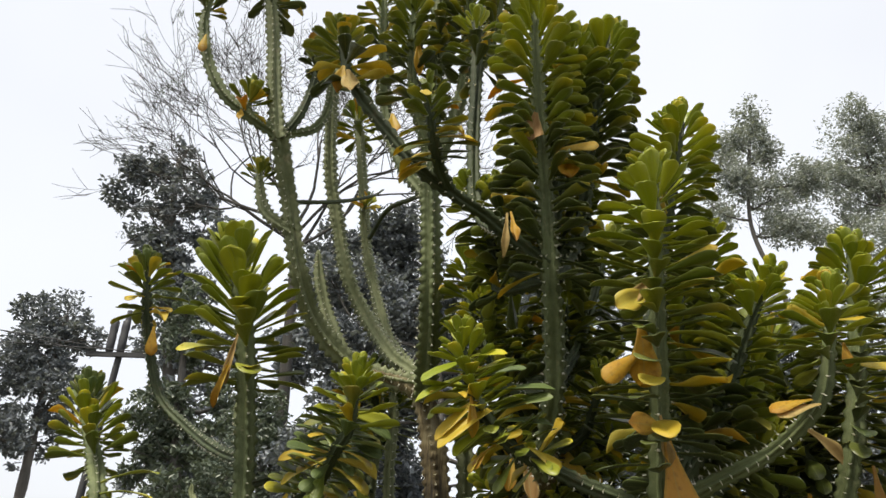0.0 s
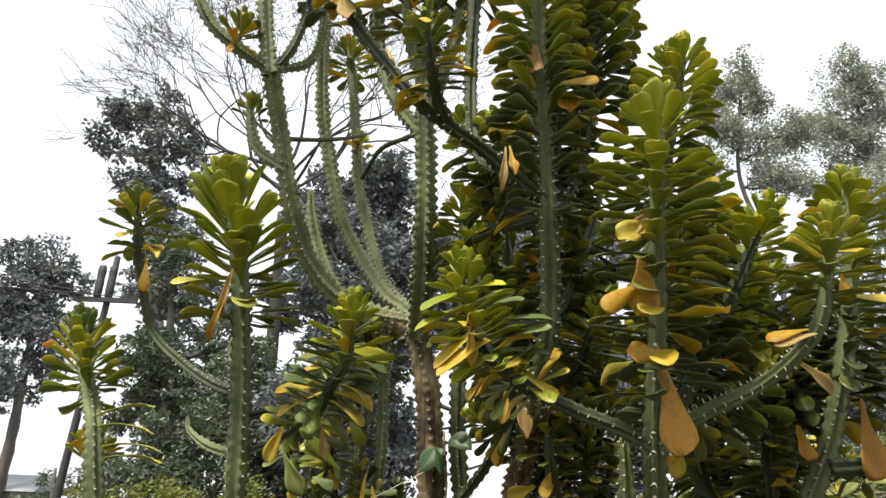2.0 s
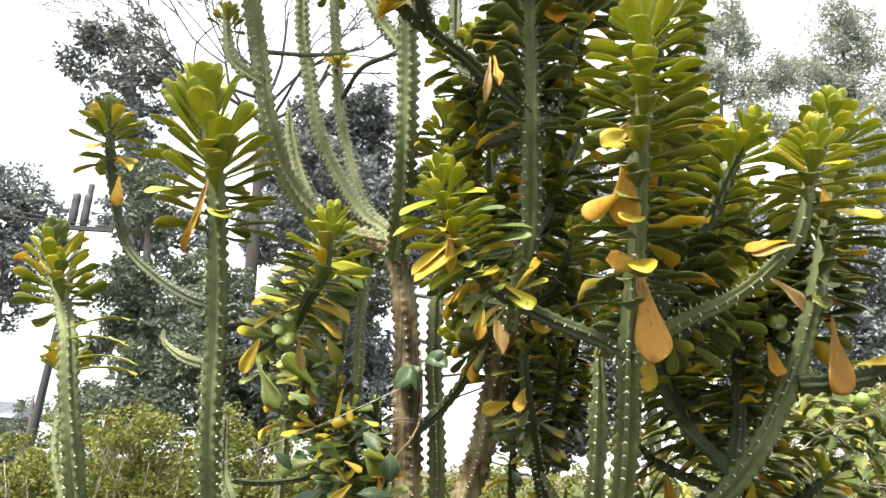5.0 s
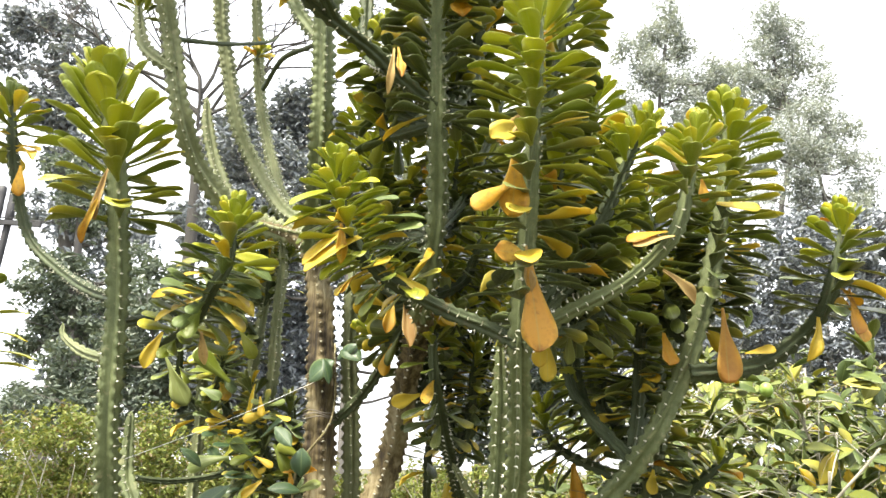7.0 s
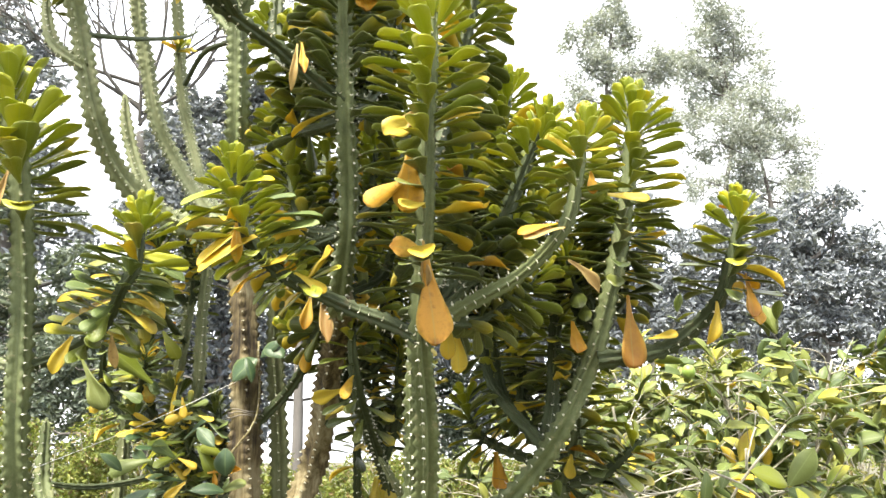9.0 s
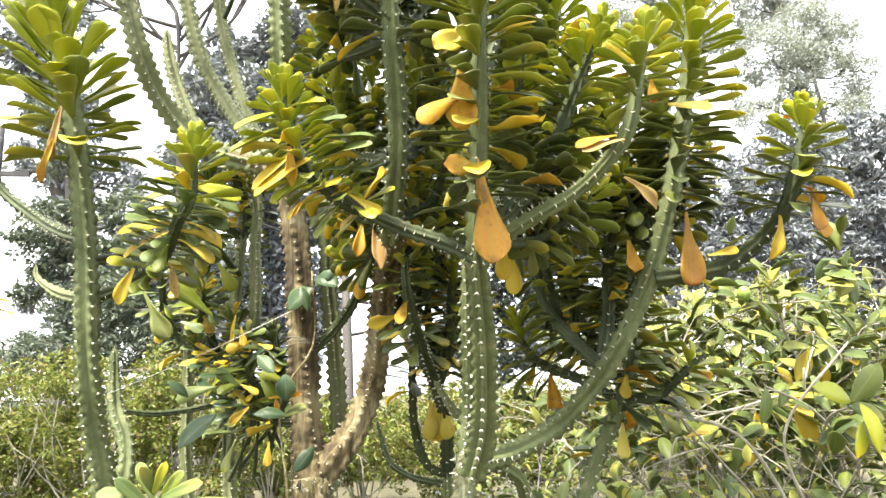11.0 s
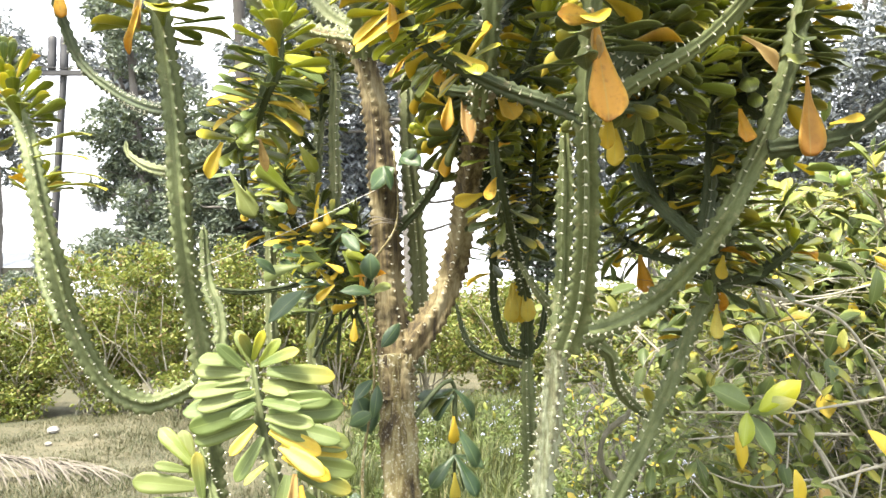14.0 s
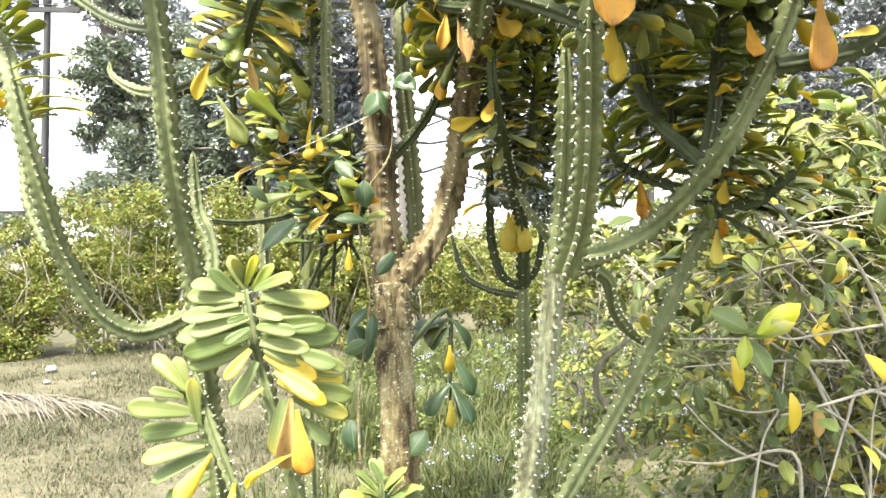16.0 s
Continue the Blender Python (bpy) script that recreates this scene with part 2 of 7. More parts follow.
ROOF = plain("roof_sheet", (0.34, 0.36, 0.38), 0.5, 3.0, 0.3)
WALL = plain("house_plaster", (0.5, 0.48, 0.44), 0.8, 3.0, 0.2)
FRUIT = plain("green_fruit", (0.22, 0.32, 0.06), 0.4, 60.0, 0.25)

ground_mat, gn, gl, gb = material("dry_grass_ground")
gco = gn.new("ShaderNodeTexCoord")
g1 = noise_node(gn, gl, 0.9, 5.0, 0.6, gco.outputs["Object"])
g2 = noise_node(gn, gl, 14.0, 5.0, 0.7, gco.outputs["Object"])
gl.new(ramp_node(gn, gl, math_node(gn, gl, "ADD", math_node(gn, gl, "MULTIPLY", g1, 0.6), math_node(gn, gl, "MULTIPLY", g2, 0.4)),
                 [(0.3, (0.036, 0.041, 0.019)), (0.5, (0.078, 0.072, 0.04)), (0.7, (0.15, 0.127, 0.08))]), gb.inputs["Base Color"])
gb.inputs["Roughness"].default_value = 0.95
bump_node(gn, gl, gb, g2, 0.8, 0.05)

# ---------------------------------------------------------------- builders


def mesh_of(name, verts, faces, mats, uvs=None, smooth=True, face_mats=None):
    me = bpy.data.meshes.new(name)
    me.from_pydata([tuple(v) for v in verts], [], faces)
    for m in mats if isinstance(mats, (list, tuple)) else [mats]:
        me.materials.append(m)
    if uvs is not None:
        layer = me.uv_layers.new(name="uv")
        idx = np.empty(len(me.loops), dtype=np.int32)
        me.loops.foreach_get("vertex_index", idx)
        layer.data.foreach_set("uv", np.asarray(uvs, dtype=np.float32)[idx].ravel())
    if face_mats is not None:
        me.polygons.foreach_set("material_index", face_mats)
    if smooth:
        me.polygons.foreach_set("use_smooth", [True] * len(me.polygons))
    me.update()
    return me


def part(name, me, parent, label="", kind=""):
    ob = new(name, me)
    ob.parent = parent
    return tagged(ob, label=label, kind=kind)


def thing(name, base, label, category, group="", kind=""):
    ob = new(name)
    ob.empty_display_size = 0.1
    ob.location = base
    return tagged(ob, label, category, group, kind)


def spline(points, step):
    """A smooth line through points, in even steps."""
    p = np.asarray(points, float)
    if len(p) == 2:
        p = np.array([p[0], (p[0] + p[1]) / 2, p[1]])
    q = np.vstack([2 * p[0] - p[1], p, 2 * p[-1] - p[-2]])
    out = []
    for i in range(1, len(q) - 2):
        a, b, c, d = q[i - 1:i + 3]
        for u in np.linspace(0, 1, 24, endpoint=False):
            out.append(0.5 * (2 * b + (c - a) * u + (2 * a - 5 * b + 4 * c - d) * u**2 + (3 * b - a - 3 * c + d) * u**3))
    out.append(p[-1])
    out = np.array(out)
    s = np.r_[0, np.cumsum(np.linalg.norm(np.diff(out, axis=0), axis=1))]
    n = max(3, int(s[-1] / step) + 1)
    at = np.linspace(0, s[-1], n)
    return np.stack([np.interp(at, s, out[:, k]) for k in range(3)], 1), at


def frames_along(p):
    t = np.gradient(p, axis=0)
    t /= np.linalg.norm(t, axis=1)[:, None] + 1e-12
    side = np.cross(t[0], (0.31, 0.9, 0.22))
    side /= np.linalg.norm(side)
    us, vs = [], []
    for k in range(len(p)):
        side = side - t[k] * (side @ t[k])
        side /= np.linalg.norm(side)
        us.append(side)
        vs.append(np.cross(t[k], side))
    return t, np.array(us), np.array(vs)


def tube(points, r0, r1, step=0.05, n=8, wobble=0.0, base=(0, 0, 0)):
    p, s = spline(points, step)
    t, u, v = frames_along(p)
    r = r0 + (r1 - r0) * (s / s[-1])
    a = np.arange(n) * 2 * np.pi / n
    rr = r[:, None] * (1 + wobble * np.random.uniform(-1, 1, (len(p), n)))
    ring = p[:, None] + rr[..., None] * (np.cos(a)[None, :, None] * u[:, None] + np.sin(a)[None, :, None] * v[:, None]) - np.asarray(base)
    verts = [*ring.reshape(-1, 3), p[-1] + t[-1] * r[-1] * 0.5 - base]
    faces = []
    for k in range(len(p) - 1):
        for i in range(n):
            j = (i + 1) % n
            faces.append((k * n + i, k * n + j, (k + 1) * n + j, (k + 1) * n + i))
    top = (len(p) - 1) * n
    faces += [(top + i, top + (i + 1) % n, len(verts) - 1) for i in range(n)]
    return verts, faces


def join(lists):
    verts, faces = [], []
    for v, f in lists:
        k = len(verts)
        verts.extend(v)
        faces.extend(tuple(i + k for i in q) for q in f)
    return verts, faces


def leaf_grid(arch, fold, wave, notch, slim=1.0, point=False, seed=0, flask=False, fine=False):
    """A thick paddle-shaped leaf, 1 long, from its stalk at the origin along +y, upper face to +z."""
    rng = random.Random(seed)
    us = [0.0, 0.16, 0.34, 0.52, 0.68, 0.82, 0.94, 1.0]
    if flask == "wide":
        ws = [0.085, 0.115, 0.15, 0.178, 0.192, 0.188, 0.15, 0.06]
    elif flask:
        ws = [0.022, 0.035, 0.06, 0.115, 0.185, 0.215, 0.17, 0.06]
    elif point:
        ws = [0.03, 0.13, 0.20, 0.225, 0.20, 0.14, 0.065, 0.01]
    else:
        ws = [0.042, 0.062, 0.104, 0.157, 0.196, 0.208, 0.165, 0.075]
    cross = [-1.0, 0.0, 1.0]
    if fine:
        cross = [-1.0, -0.6, -0.2, 0.2, 0.6, 1.0]
        grid = [k / 15 for k in range(16)] + [0.98]
        grid.sort()
        ws = list(np.interp(grid, us, ws))
        for _ in range(3):
            ws = ws[:1] + [0.25 * a + 0.5 * b + 0.25 * c for a, b, c in zip(ws, ws[1:], ws[2:])] + ws[-1:]
        us = grid
    verts, uvs, faces = [], [], []
    ph = rng.uniform(0, 6)
    for face in (1, -1):
        for u, w in zip(us, ws):
            w *= slim
            for c in cross:
                x = c * w
                y = u - notch * (1 - abs(c)) * (u > 0.99) - 0.03 * c * c * (u > 0.9)
                z = -arch * u * u + fold * abs(c) * w + wave * math.sin(u * 9 + ph + c * 2.2) * (abs(c) * 0.8 + 0.2) * u
                th = 0.016 * (1 - c * c) * (1.1 - 0.7 * u) + 0.0025
                verts.append((x, y, z + face * th))
                uvs.append((0.5 + c * 0.5, u))
    nc, nu = len(cross), len(us)
    for face in (0, 1):
        o = face * nc * nu
        for i in range(nu - 1):
            for j in range(nc - 1):
                q = (o + i * nc + j, o + i * nc + j + 1, o + (i + 1) * nc + j + 1, o + (i + 1) * nc + j)
                faces.append(q if face == 0 else q[::-1])
    o = nc * nu
    rim = [i * nc for i in range(nu)] + [(nu - 1) * nc + j for j in range(1, nc)] + [i * nc + nc - 1 for i in range(nu - 2, -1, -1)]
    for a, b in zip(rim, rim[1:]):
        faces.append((a, b, o + b, o + a))
    return verts, faces, uvs


LEAF_STYLES = {
    "paddle": [leaf_grid(0.06, 0.22, 0.008, 0.03, 0.88, False, 1), leaf_grid(0.13, 0.18, 0.012, 0.0, 0.96, False, 2), leaf_grid(0.10, 0.40, 0.016, 0.02, 0.82, False, 31),
               leaf_grid(0.02, 0.35, 0.010, 0.05, 0.84, False, 3), leaf_grid(-0.06, 0.30, 0.010, 0.02, 0.96, False, 4), leaf_grid(-0.11, 0.22, 0.018, 0.0, 0.86, False, 32)],
    "strip": [leaf_grid(0.25, 1.5, 0.07, 0.0, 0.42, False, 33, fine=True), leaf_grid(-0.1, 1.2, 0.09, 0.0, 0.5, False, 34, fine=True)],
    "tri": [leaf_grid(0.12, 0.2, 0.03, -0.04, 1.75, False, 51, fine=True), leaf_grid(0.05, 0.35, 0.04, 0.0, 1.6, False, 52, fine=True)],
    "blade": [leaf_grid(0.40, 0.4, 0.01, 0.0, 0.30, False, 61, fine=True), leaf_grid(0.30, 0.5, 0.02, 0.0, 0.34, False, 62, fine=True)],
    "droop": [leaf_grid(0.24, 0.35, 0.012, 0.02, 1.0, False, 5), leaf_grid(0.34, 0.2, 0.015, 0.0, 1.05, False, 6)],
    "shrivel": [leaf_grid(0.18, 0.9, 0.05, 0.0, 1.0, False, 7, fine=True), leaf_grid(-0.15, 0.6, 0.06, 0.04, 1.15, False, 8, fine=True), leaf_grid(0.35, 1.2, 0.05, 0.0, 0.8, False, 9, fine=True)],
    "broad": [leaf_grid(0.08, 0.15, 0.02, 0.03, 1.35, False, 10, fine=True), leaf_grid(0.2, 0.3, 0.03, 0.06, 1.25, False, 11, fine=True)],
    "flask": [leaf_grid(-0.06, 0.5, 0.035, 0.0, 0.92, False, 21, True, fine=True), leaf_grid(0.10, 0.7, 0.05, 0.02, 0.86, False, 22, True, fine=True), leaf_grid(0.02, 0.4, 0.03, 0.03, 0.98, False, 23, True, fine=True)],
    "round": [leaf_grid(0.14, 0.3, 0.010, 0.0, 0.84, False, 41, "wide", True), leaf_grid(0.20, 0.25, 0.014, 0.01, 0.92, False, 42, "wide", True), leaf_grid(0.04, 0.4, 0.012, 0.0, 0.80, False, 43, "wide", True)],
    "oval": [leaf_grid(0.12, 0.3, 0.01, 0.0, 1.05, True, 12), leaf_grid(0.25, 0.4, 0.02, 0.0, 0.9, True, 13), leaf_grid(0.0, 0.45, 0.015, 0.0, 1.1, True, 14)],
    "heart": [leaf_grid(0.25, 0.25, 0.015, 0.0, 1.75, True, 15), leaf_grid(0.35, 0.35, 0.02, 0.0, 1.5, True, 16)],
}
LEAF_MESHES = {}


def leaf_mesh(style, variant, mat):
    key = (style, variant, mat.name)
    if key not in LEAF_MESHES:
        v, f, uv = LEAF_STYLES[style][variant]
        LEAF_MESHES[key] = mesh_of("leaf", v, f, mat, uv)
    return LEAF_MESHES[key]


def leaf_pose(place, ahead, up, size, spin=0.0):
    y = Vector(ahead).normalized()
    z = Vector(up) - y * Vector(up).dot(y)
    if z.length < 1e-4:
        z = y.orthogonal()
    z.normalize()
    x = y.cross(z)
    m = Matrix((x, y, z)).transposed().to_4x4()
    return Matrix.Translation(Vector(place)) @ m @ Matrix.Rotation(spin, 4, "Y") @ Matrix.Scale(size, 4)


class Plant:
    """A plant whose stems are parts and whose leaves are parts of the stems."""

    def __init__(self, name, base, label, category, group="", limit=300):
        self.base = Vector(base)
        self.ob = thing(name, base, label, category, group)
        self.count, self.limit = 0, limit
        self.spare = {}

    def leaf(self, stem, style, mat, place, ahead, up, size, spin=0.0, rng=random):
        variant = rng.randrange(len(LEAF_STYLES[style]))
        m = leaf_pose(Vector(place) - self.base, ahead, up, size, spin)
        if self.count < self.limit:
            self.count += 1
            ob = new("leaf", leaf_mesh(style, variant, mat))
            ob.parent = stem
            ob.matrix_basis = m
            if mat in (YELLOW, ORANGE, RUST, DRY):
                ob["label"] = {"leaf_yellow": "yellowed leaf", "leaf_orange": "withered orange leaf", "leaf_rust": "withered rust-brown leaf", "leaf_dry": "dry brown leaf"}[mat.name]
        else:
            self.spare.setdefault((stem.name, mat.name), (stem, mat, []))[2].append((style, variant, m))

    def finish(self):
        for stem, mat, items in self.spare.values():
            verts, faces, uvs = [], [], []
            for style, variant, m in items:
                v, f, uv = LEAF_STYLES[style][variant]
                k = len(verts)
                a = np.array(v) @ np.array(m.to_3x3()).T + np.array(m.translation)
                verts.extend(a)
                faces.extend(tuple(i + k for i in q) for q in f)
                uvs.extend(uv)
            part("foliage", mesh_of("foliage", verts, faces, mat, uvs), stem, "", "stuff")


def ribbed_stem(plant, points, r0, r1, skin, parent=None, ribs=5, pitch=0.026, depth=0.7, spines=True, seed=0, round_top=True):
    """A five-angled succulent stem with a row of spined bumps down every rib. Returns the stem, its line and where leaves can sit."""
    rng = random.Random(seed)
    per = 4
    n = ribs * per
    p, s = spline(points, 0.0065 if r0 > 0.02 else 0.0085)
    t, u, v = frames_along(p)
    total = s[-1]
    twist = rng.uniform(-1.2, 1.2)
    start = rng.uniform(0, 6.28)
    r = r0 + (r1 - r0) * (s / total) ** 0.8
    r = r * (1 + 0.05 * np.sin(s * 31 + start) + 0.03 * np.sin(s * 77 + 2 * start))
    if round_top and r1 < 0.026:
        r = r * np.clip(0.5 + 0.5 * (total - s) / 0.12, 0, 1)
    if round_top:
        r = r * np.sqrt(np.clip((total - s) / (0.9 * r1), 0.02, 1))
    th = np.arange(n) * 2 * np.pi / n
    ang = th[None, :] + start + twist * s[:, None]
    crest = np.clip(np.cos(ribs * th), -1, 1)[None, :]
    phase = (np.floor(np.arange(n) / per + 0.5) % ribs) * 0.4
    bump = np.cos(2 * np.pi * (s[:, None] / pitch + phase[None, :]))
    rr = r[:, None] * (1 - depth * 0.5 + depth * 0.5 * crest + (0.05 if skin is BARK else 0.12 if skin is BRANCH_BARK else 0.17) * np.clip(crest, 0, 1) ** 2 * bump)
    ring = p[:, None] + rr[..., None] * (np.cos(ang)[..., None] * u[:, None] + np.sin(ang)[..., None] * v[:, None])
    base = np.array(plant.base)
    verts = np.vstack([ring.reshape(-1, 3), p[-1:] + t[-1:] * 0.002]) - base
    k = np.arange(len(p) - 1)[:, None] * n
    i = np.arange(n)[None, :]
    j = (i + 1) % n
    faces = np.stack([k + i, k + j, k + n + j, k + n + i], -1).reshape(-1, 4).tolist()
    top = (len(p) - 1) * n
    faces += [[top + a, top + (a + 1) % n, len(verts) - 1] for a in range(n)]
    stem = part("stem", mesh_of("stem", verts, faces, skin), parent or plant.ob)
    seats, sv, sf = [], [], []
    for q in range(ribs):
        first = (-(phase[q * per])) % 1.0
        d = first * pitch
        while d < total - 0.004:
            kk = int(d / total * (len(p) - 1))
            a = th[q * per] + start + twist * d
            out = math.cos(a) * u[kk] + math.sin(a) * v[kk]
            place = p[kk] + out * rr[kk, q * per]
            seats.append((d, place, out, t[kk]))
            if spines and rng.random() < (0.6 if skin in (BARK, SKIN_SHADED) else 0.9):
                side = np.cross(t[kk], out)
                o = place - base
                w = (0.0014 if skin in (BARK, GREY_BARK, BRANCH_BARK) else min(0.00145, 0.058 * r0)) * rng.uniform(0.6, 1.35)
                c = len(sv)
                sv.extend([o - side * w - t[kk] * w * 1.2, o + side * w - t[kk] * w * 1.2, o + side * w + t[kk] * w * 1.2, o - side * w + t[kk] * w * 1.2, o + out * 0.0035])
                sf.extend([(c, c + 1, c + 4), (c + 1, c + 2, c + 4), (c + 2, c + 3, c + 4), (c + 3, c, c + 4)])
                for sg in (-1, 1):
                    c = len(sv)
                    ln = rng.uniform(0.004, 0.0075)
                    sv.extend([o + side * sg * 0.0006 + t[kk] * 0.0011, o + side * sg * 0.0026, o - t[kk] * 0.0008 + side * sg * 0.001,
                               o + out * ln + side * sg * ln * 0.75 + t[kk] * rng.uniform(-0.002, 0.002)])
                    sf.extend([(c, c + 1, c + 3), (c + 1, c + 2, c + 3), (c + 2, c, c + 3)])
            d += pitch
    if spines and sv:
        part("spine_cover", mesh_of("spine_cover", sv, sf, SPINE, None, False), stem, "small white spines in pairs", "stuff")
    return stem, total, seats


def leafy(plant, stem, total, seats, length, size, seed, fill=0.9, yellow=0.05, palette=None, flat=8.0, erect=78.0, reach=0.12, low=-14.0, style="paddle", bare=0.0, face=None):
    """Leaves in ranks over the last stretch of a stem, upright at the tip and level to drooping lower down."""
    rng = random.Random(seed)
    palette = palette or (G_YOUNG, G_MID, G_OLD_SHADED)
    picks = []
    for d, place, out, along in seats:
        if total - d < 0.06:
            for _ in range(2):
                q = Matrix.Rotation(rng.uniform(-0.7, 0.7), 3, Vector(along)) @ Vector(out)
                picks.append((d, Vector(place), q, along))
        turns = fill * 1.5 * (1.0 if total - d < 0.75 * length else 0.6)
        while rng.random() < turns:
            shift = rng.uniform(-0.013, 0.013) if turns < fill * 1.2 else 0.0
            picks.append((d + shift, Vector(place) + Vector(along) * shift, out, along))
            turns -= 1.0
    for d, place, out, along in sorted(picks, key=lambda q: -q[0]):
        gone = total - d
        if gone > length or gone < bare:
            continue
        gone = max(gone, 0.0)
        f = gone / length
        x = min(1.0, gone / reach)
        el = erect * (1 - x) ** 1.3 + flat * (1 - f) * x + 0.55 * low * f * x + rng.gauss(0, 5)
        e = radians(el)
        out, along = Vector(out), Vector(along)
        up_bias = Vector((0, 0, 1))
        axis = (along * 0.6 + up_bias * 0.4).normalized()
        radial = (out - axis * out.dot(axis))
        if radial.length < 1e-3:
            continue
        radial.normalize()
        if face:
            radial = Vector((radial.x, radial.y * 0.7, radial.z)).normalized()
        side = axis.cross(radial)
        ahead = radial * math.cos(e) + axis * math.sin(e) + side * rng.uniform(-0.3, 0.3)
        up = axis * math.cos(e) - radial * math.sin(e) + side * rng.uniform(-0.22, 0.22)
        if face:
            up = up * 0.75 + Vector(face) + Vector((rng.gauss(0, 0.3), 0, rng.gauss(0, 0.3)))
        k = size * (0.5 + 0.5 * min(1.0, gone / 0.09)) * rng.uniform(0.82, 1.12)
        r = rng.random()
        if r < yellow * (0.05 + 1.9 * f):
            mat = YELLOW if rng.random() < 0.85 else ORANGE
            st = "droop" if rng.random() < 0.5 else "shrivel"
        else:
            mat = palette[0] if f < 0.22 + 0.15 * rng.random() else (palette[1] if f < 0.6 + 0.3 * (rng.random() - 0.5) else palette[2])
            st = style if (f < 0.55 or rng.random() < 0.85) else "droop"
        plant.leaf(stem, st, mat, Vector(place) - out * 0.002, ahead, up, k, rng.uniform(-0.18, 0.18), rng)


def rank(plant, stem, roots, tips, count, seed, palette, width=1.0, face=(0.05, -0.8, 0.6), yellow=0.0):
    """A row of overlapping paddle leaves whose stalks run along one line and whose ends run along another."""
    rng = random.Random(seed)
    a, _ = spline(roots, 0.004)
    b, _ = spline(tips, 0.004)
    for i in range(count):
        f = i / max(1, count - 1)
        p = Vector(a[int(f * (len(a) - 1))]) + Vector((rng.gauss(0, 0.004), rng.gauss(0, 0.006), rng.gauss(0, 0.004)))
        q = Vector(b[int(f * (len(b) - 1))]) + Vector((rng.gauss(0, 0.009), rng.gauss(0, 0.014), rng.gauss(0, 0.007)))
        up = Vector(face) + Vector((rng.gauss(0, 0.16), 0, rng.gauss(0, 0.22)))
        mat = YELLOW if rng.random() < yellow * f else rng.choice(palette)
        plant.leaf(stem, "round", mat, p, q - p, up, (q - p).length * width, rng.uniform(-0.2, 0.2), rng)


def hang(plant, stem, style, mat, a, b, width=1.0, face=(0.1, -1, 0.15), seed=0):
    """One withered leaf hanging from a to b."""
    a, b = Vector(a), Vector(b)
    d = b - a
    m_size = d.length * 1.05
    plant.leaf(stem, style, mat, a, d, Vector(face), m_size, 0.0, random.Random(seed))


def leaf_cloud(rng, blobs, count, size, flat=0.6, clump=0.35):
    """Many small leaves gathered in clumps within blobs (x, y, z, radius)."""
    vol = [b[3] ** 2.2 for b in blobs]
    verts, faces = [], []
    per = 34
    for _ in range(max(1, count // per)):
        bx, by, bz, br = rng.choices(blobs, vol)[0]
        while True:
            q = Vector((rng.uniform(-1, 1), rng.uniform(-1, 1), rng.uniform(-1, 1)))
            if 0.15 < q.length < 1.0:
                break
        q = q.normalized() * (q.length ** 0.6) * rng.choice((1.0, 1.0, 1.12))
        c = Vector((bx, by, bz)) + Vector((q.x * br, q.y * br, q.z * br * 0.9))
        cr = clump * rng.uniform(0.45, 1.1)
        for _ in range(rng.randint(per - 14, per + 14)):
            w = Vector((rng.uniform(-1, 1), rng.uniform(-1, 1), rng.uniform(-1, 1)))
            if w.length > 1:
                w.normalize()
            o = c + Vector((w.x * cr, w.y * cr, w.z * cr * flat))
            y = Vector((rng.uniform(-1, 1), rng.uniform(-1, 1), rng.uniform(-1.0, 0.5))).normalized()
            x = y.orthogonal().normalized()
            x = Matrix.Rotation(rng.uniform(0, 6.28), 3, y) @ x
            s = size * rng.uniform(0.6, 1.3)
            k = len(verts)
            n = x.cross(y) * s * 0.12
            verts.extend([o, o + y * s * 0.5 + x * s * 0.24 + n, o + y * s, o + y * s * 0.5 - x * s * 0.24 + n])
            faces.extend([(k, k + 1, k + 2), (k, k + 2, k + 3)])
    return verts, faces


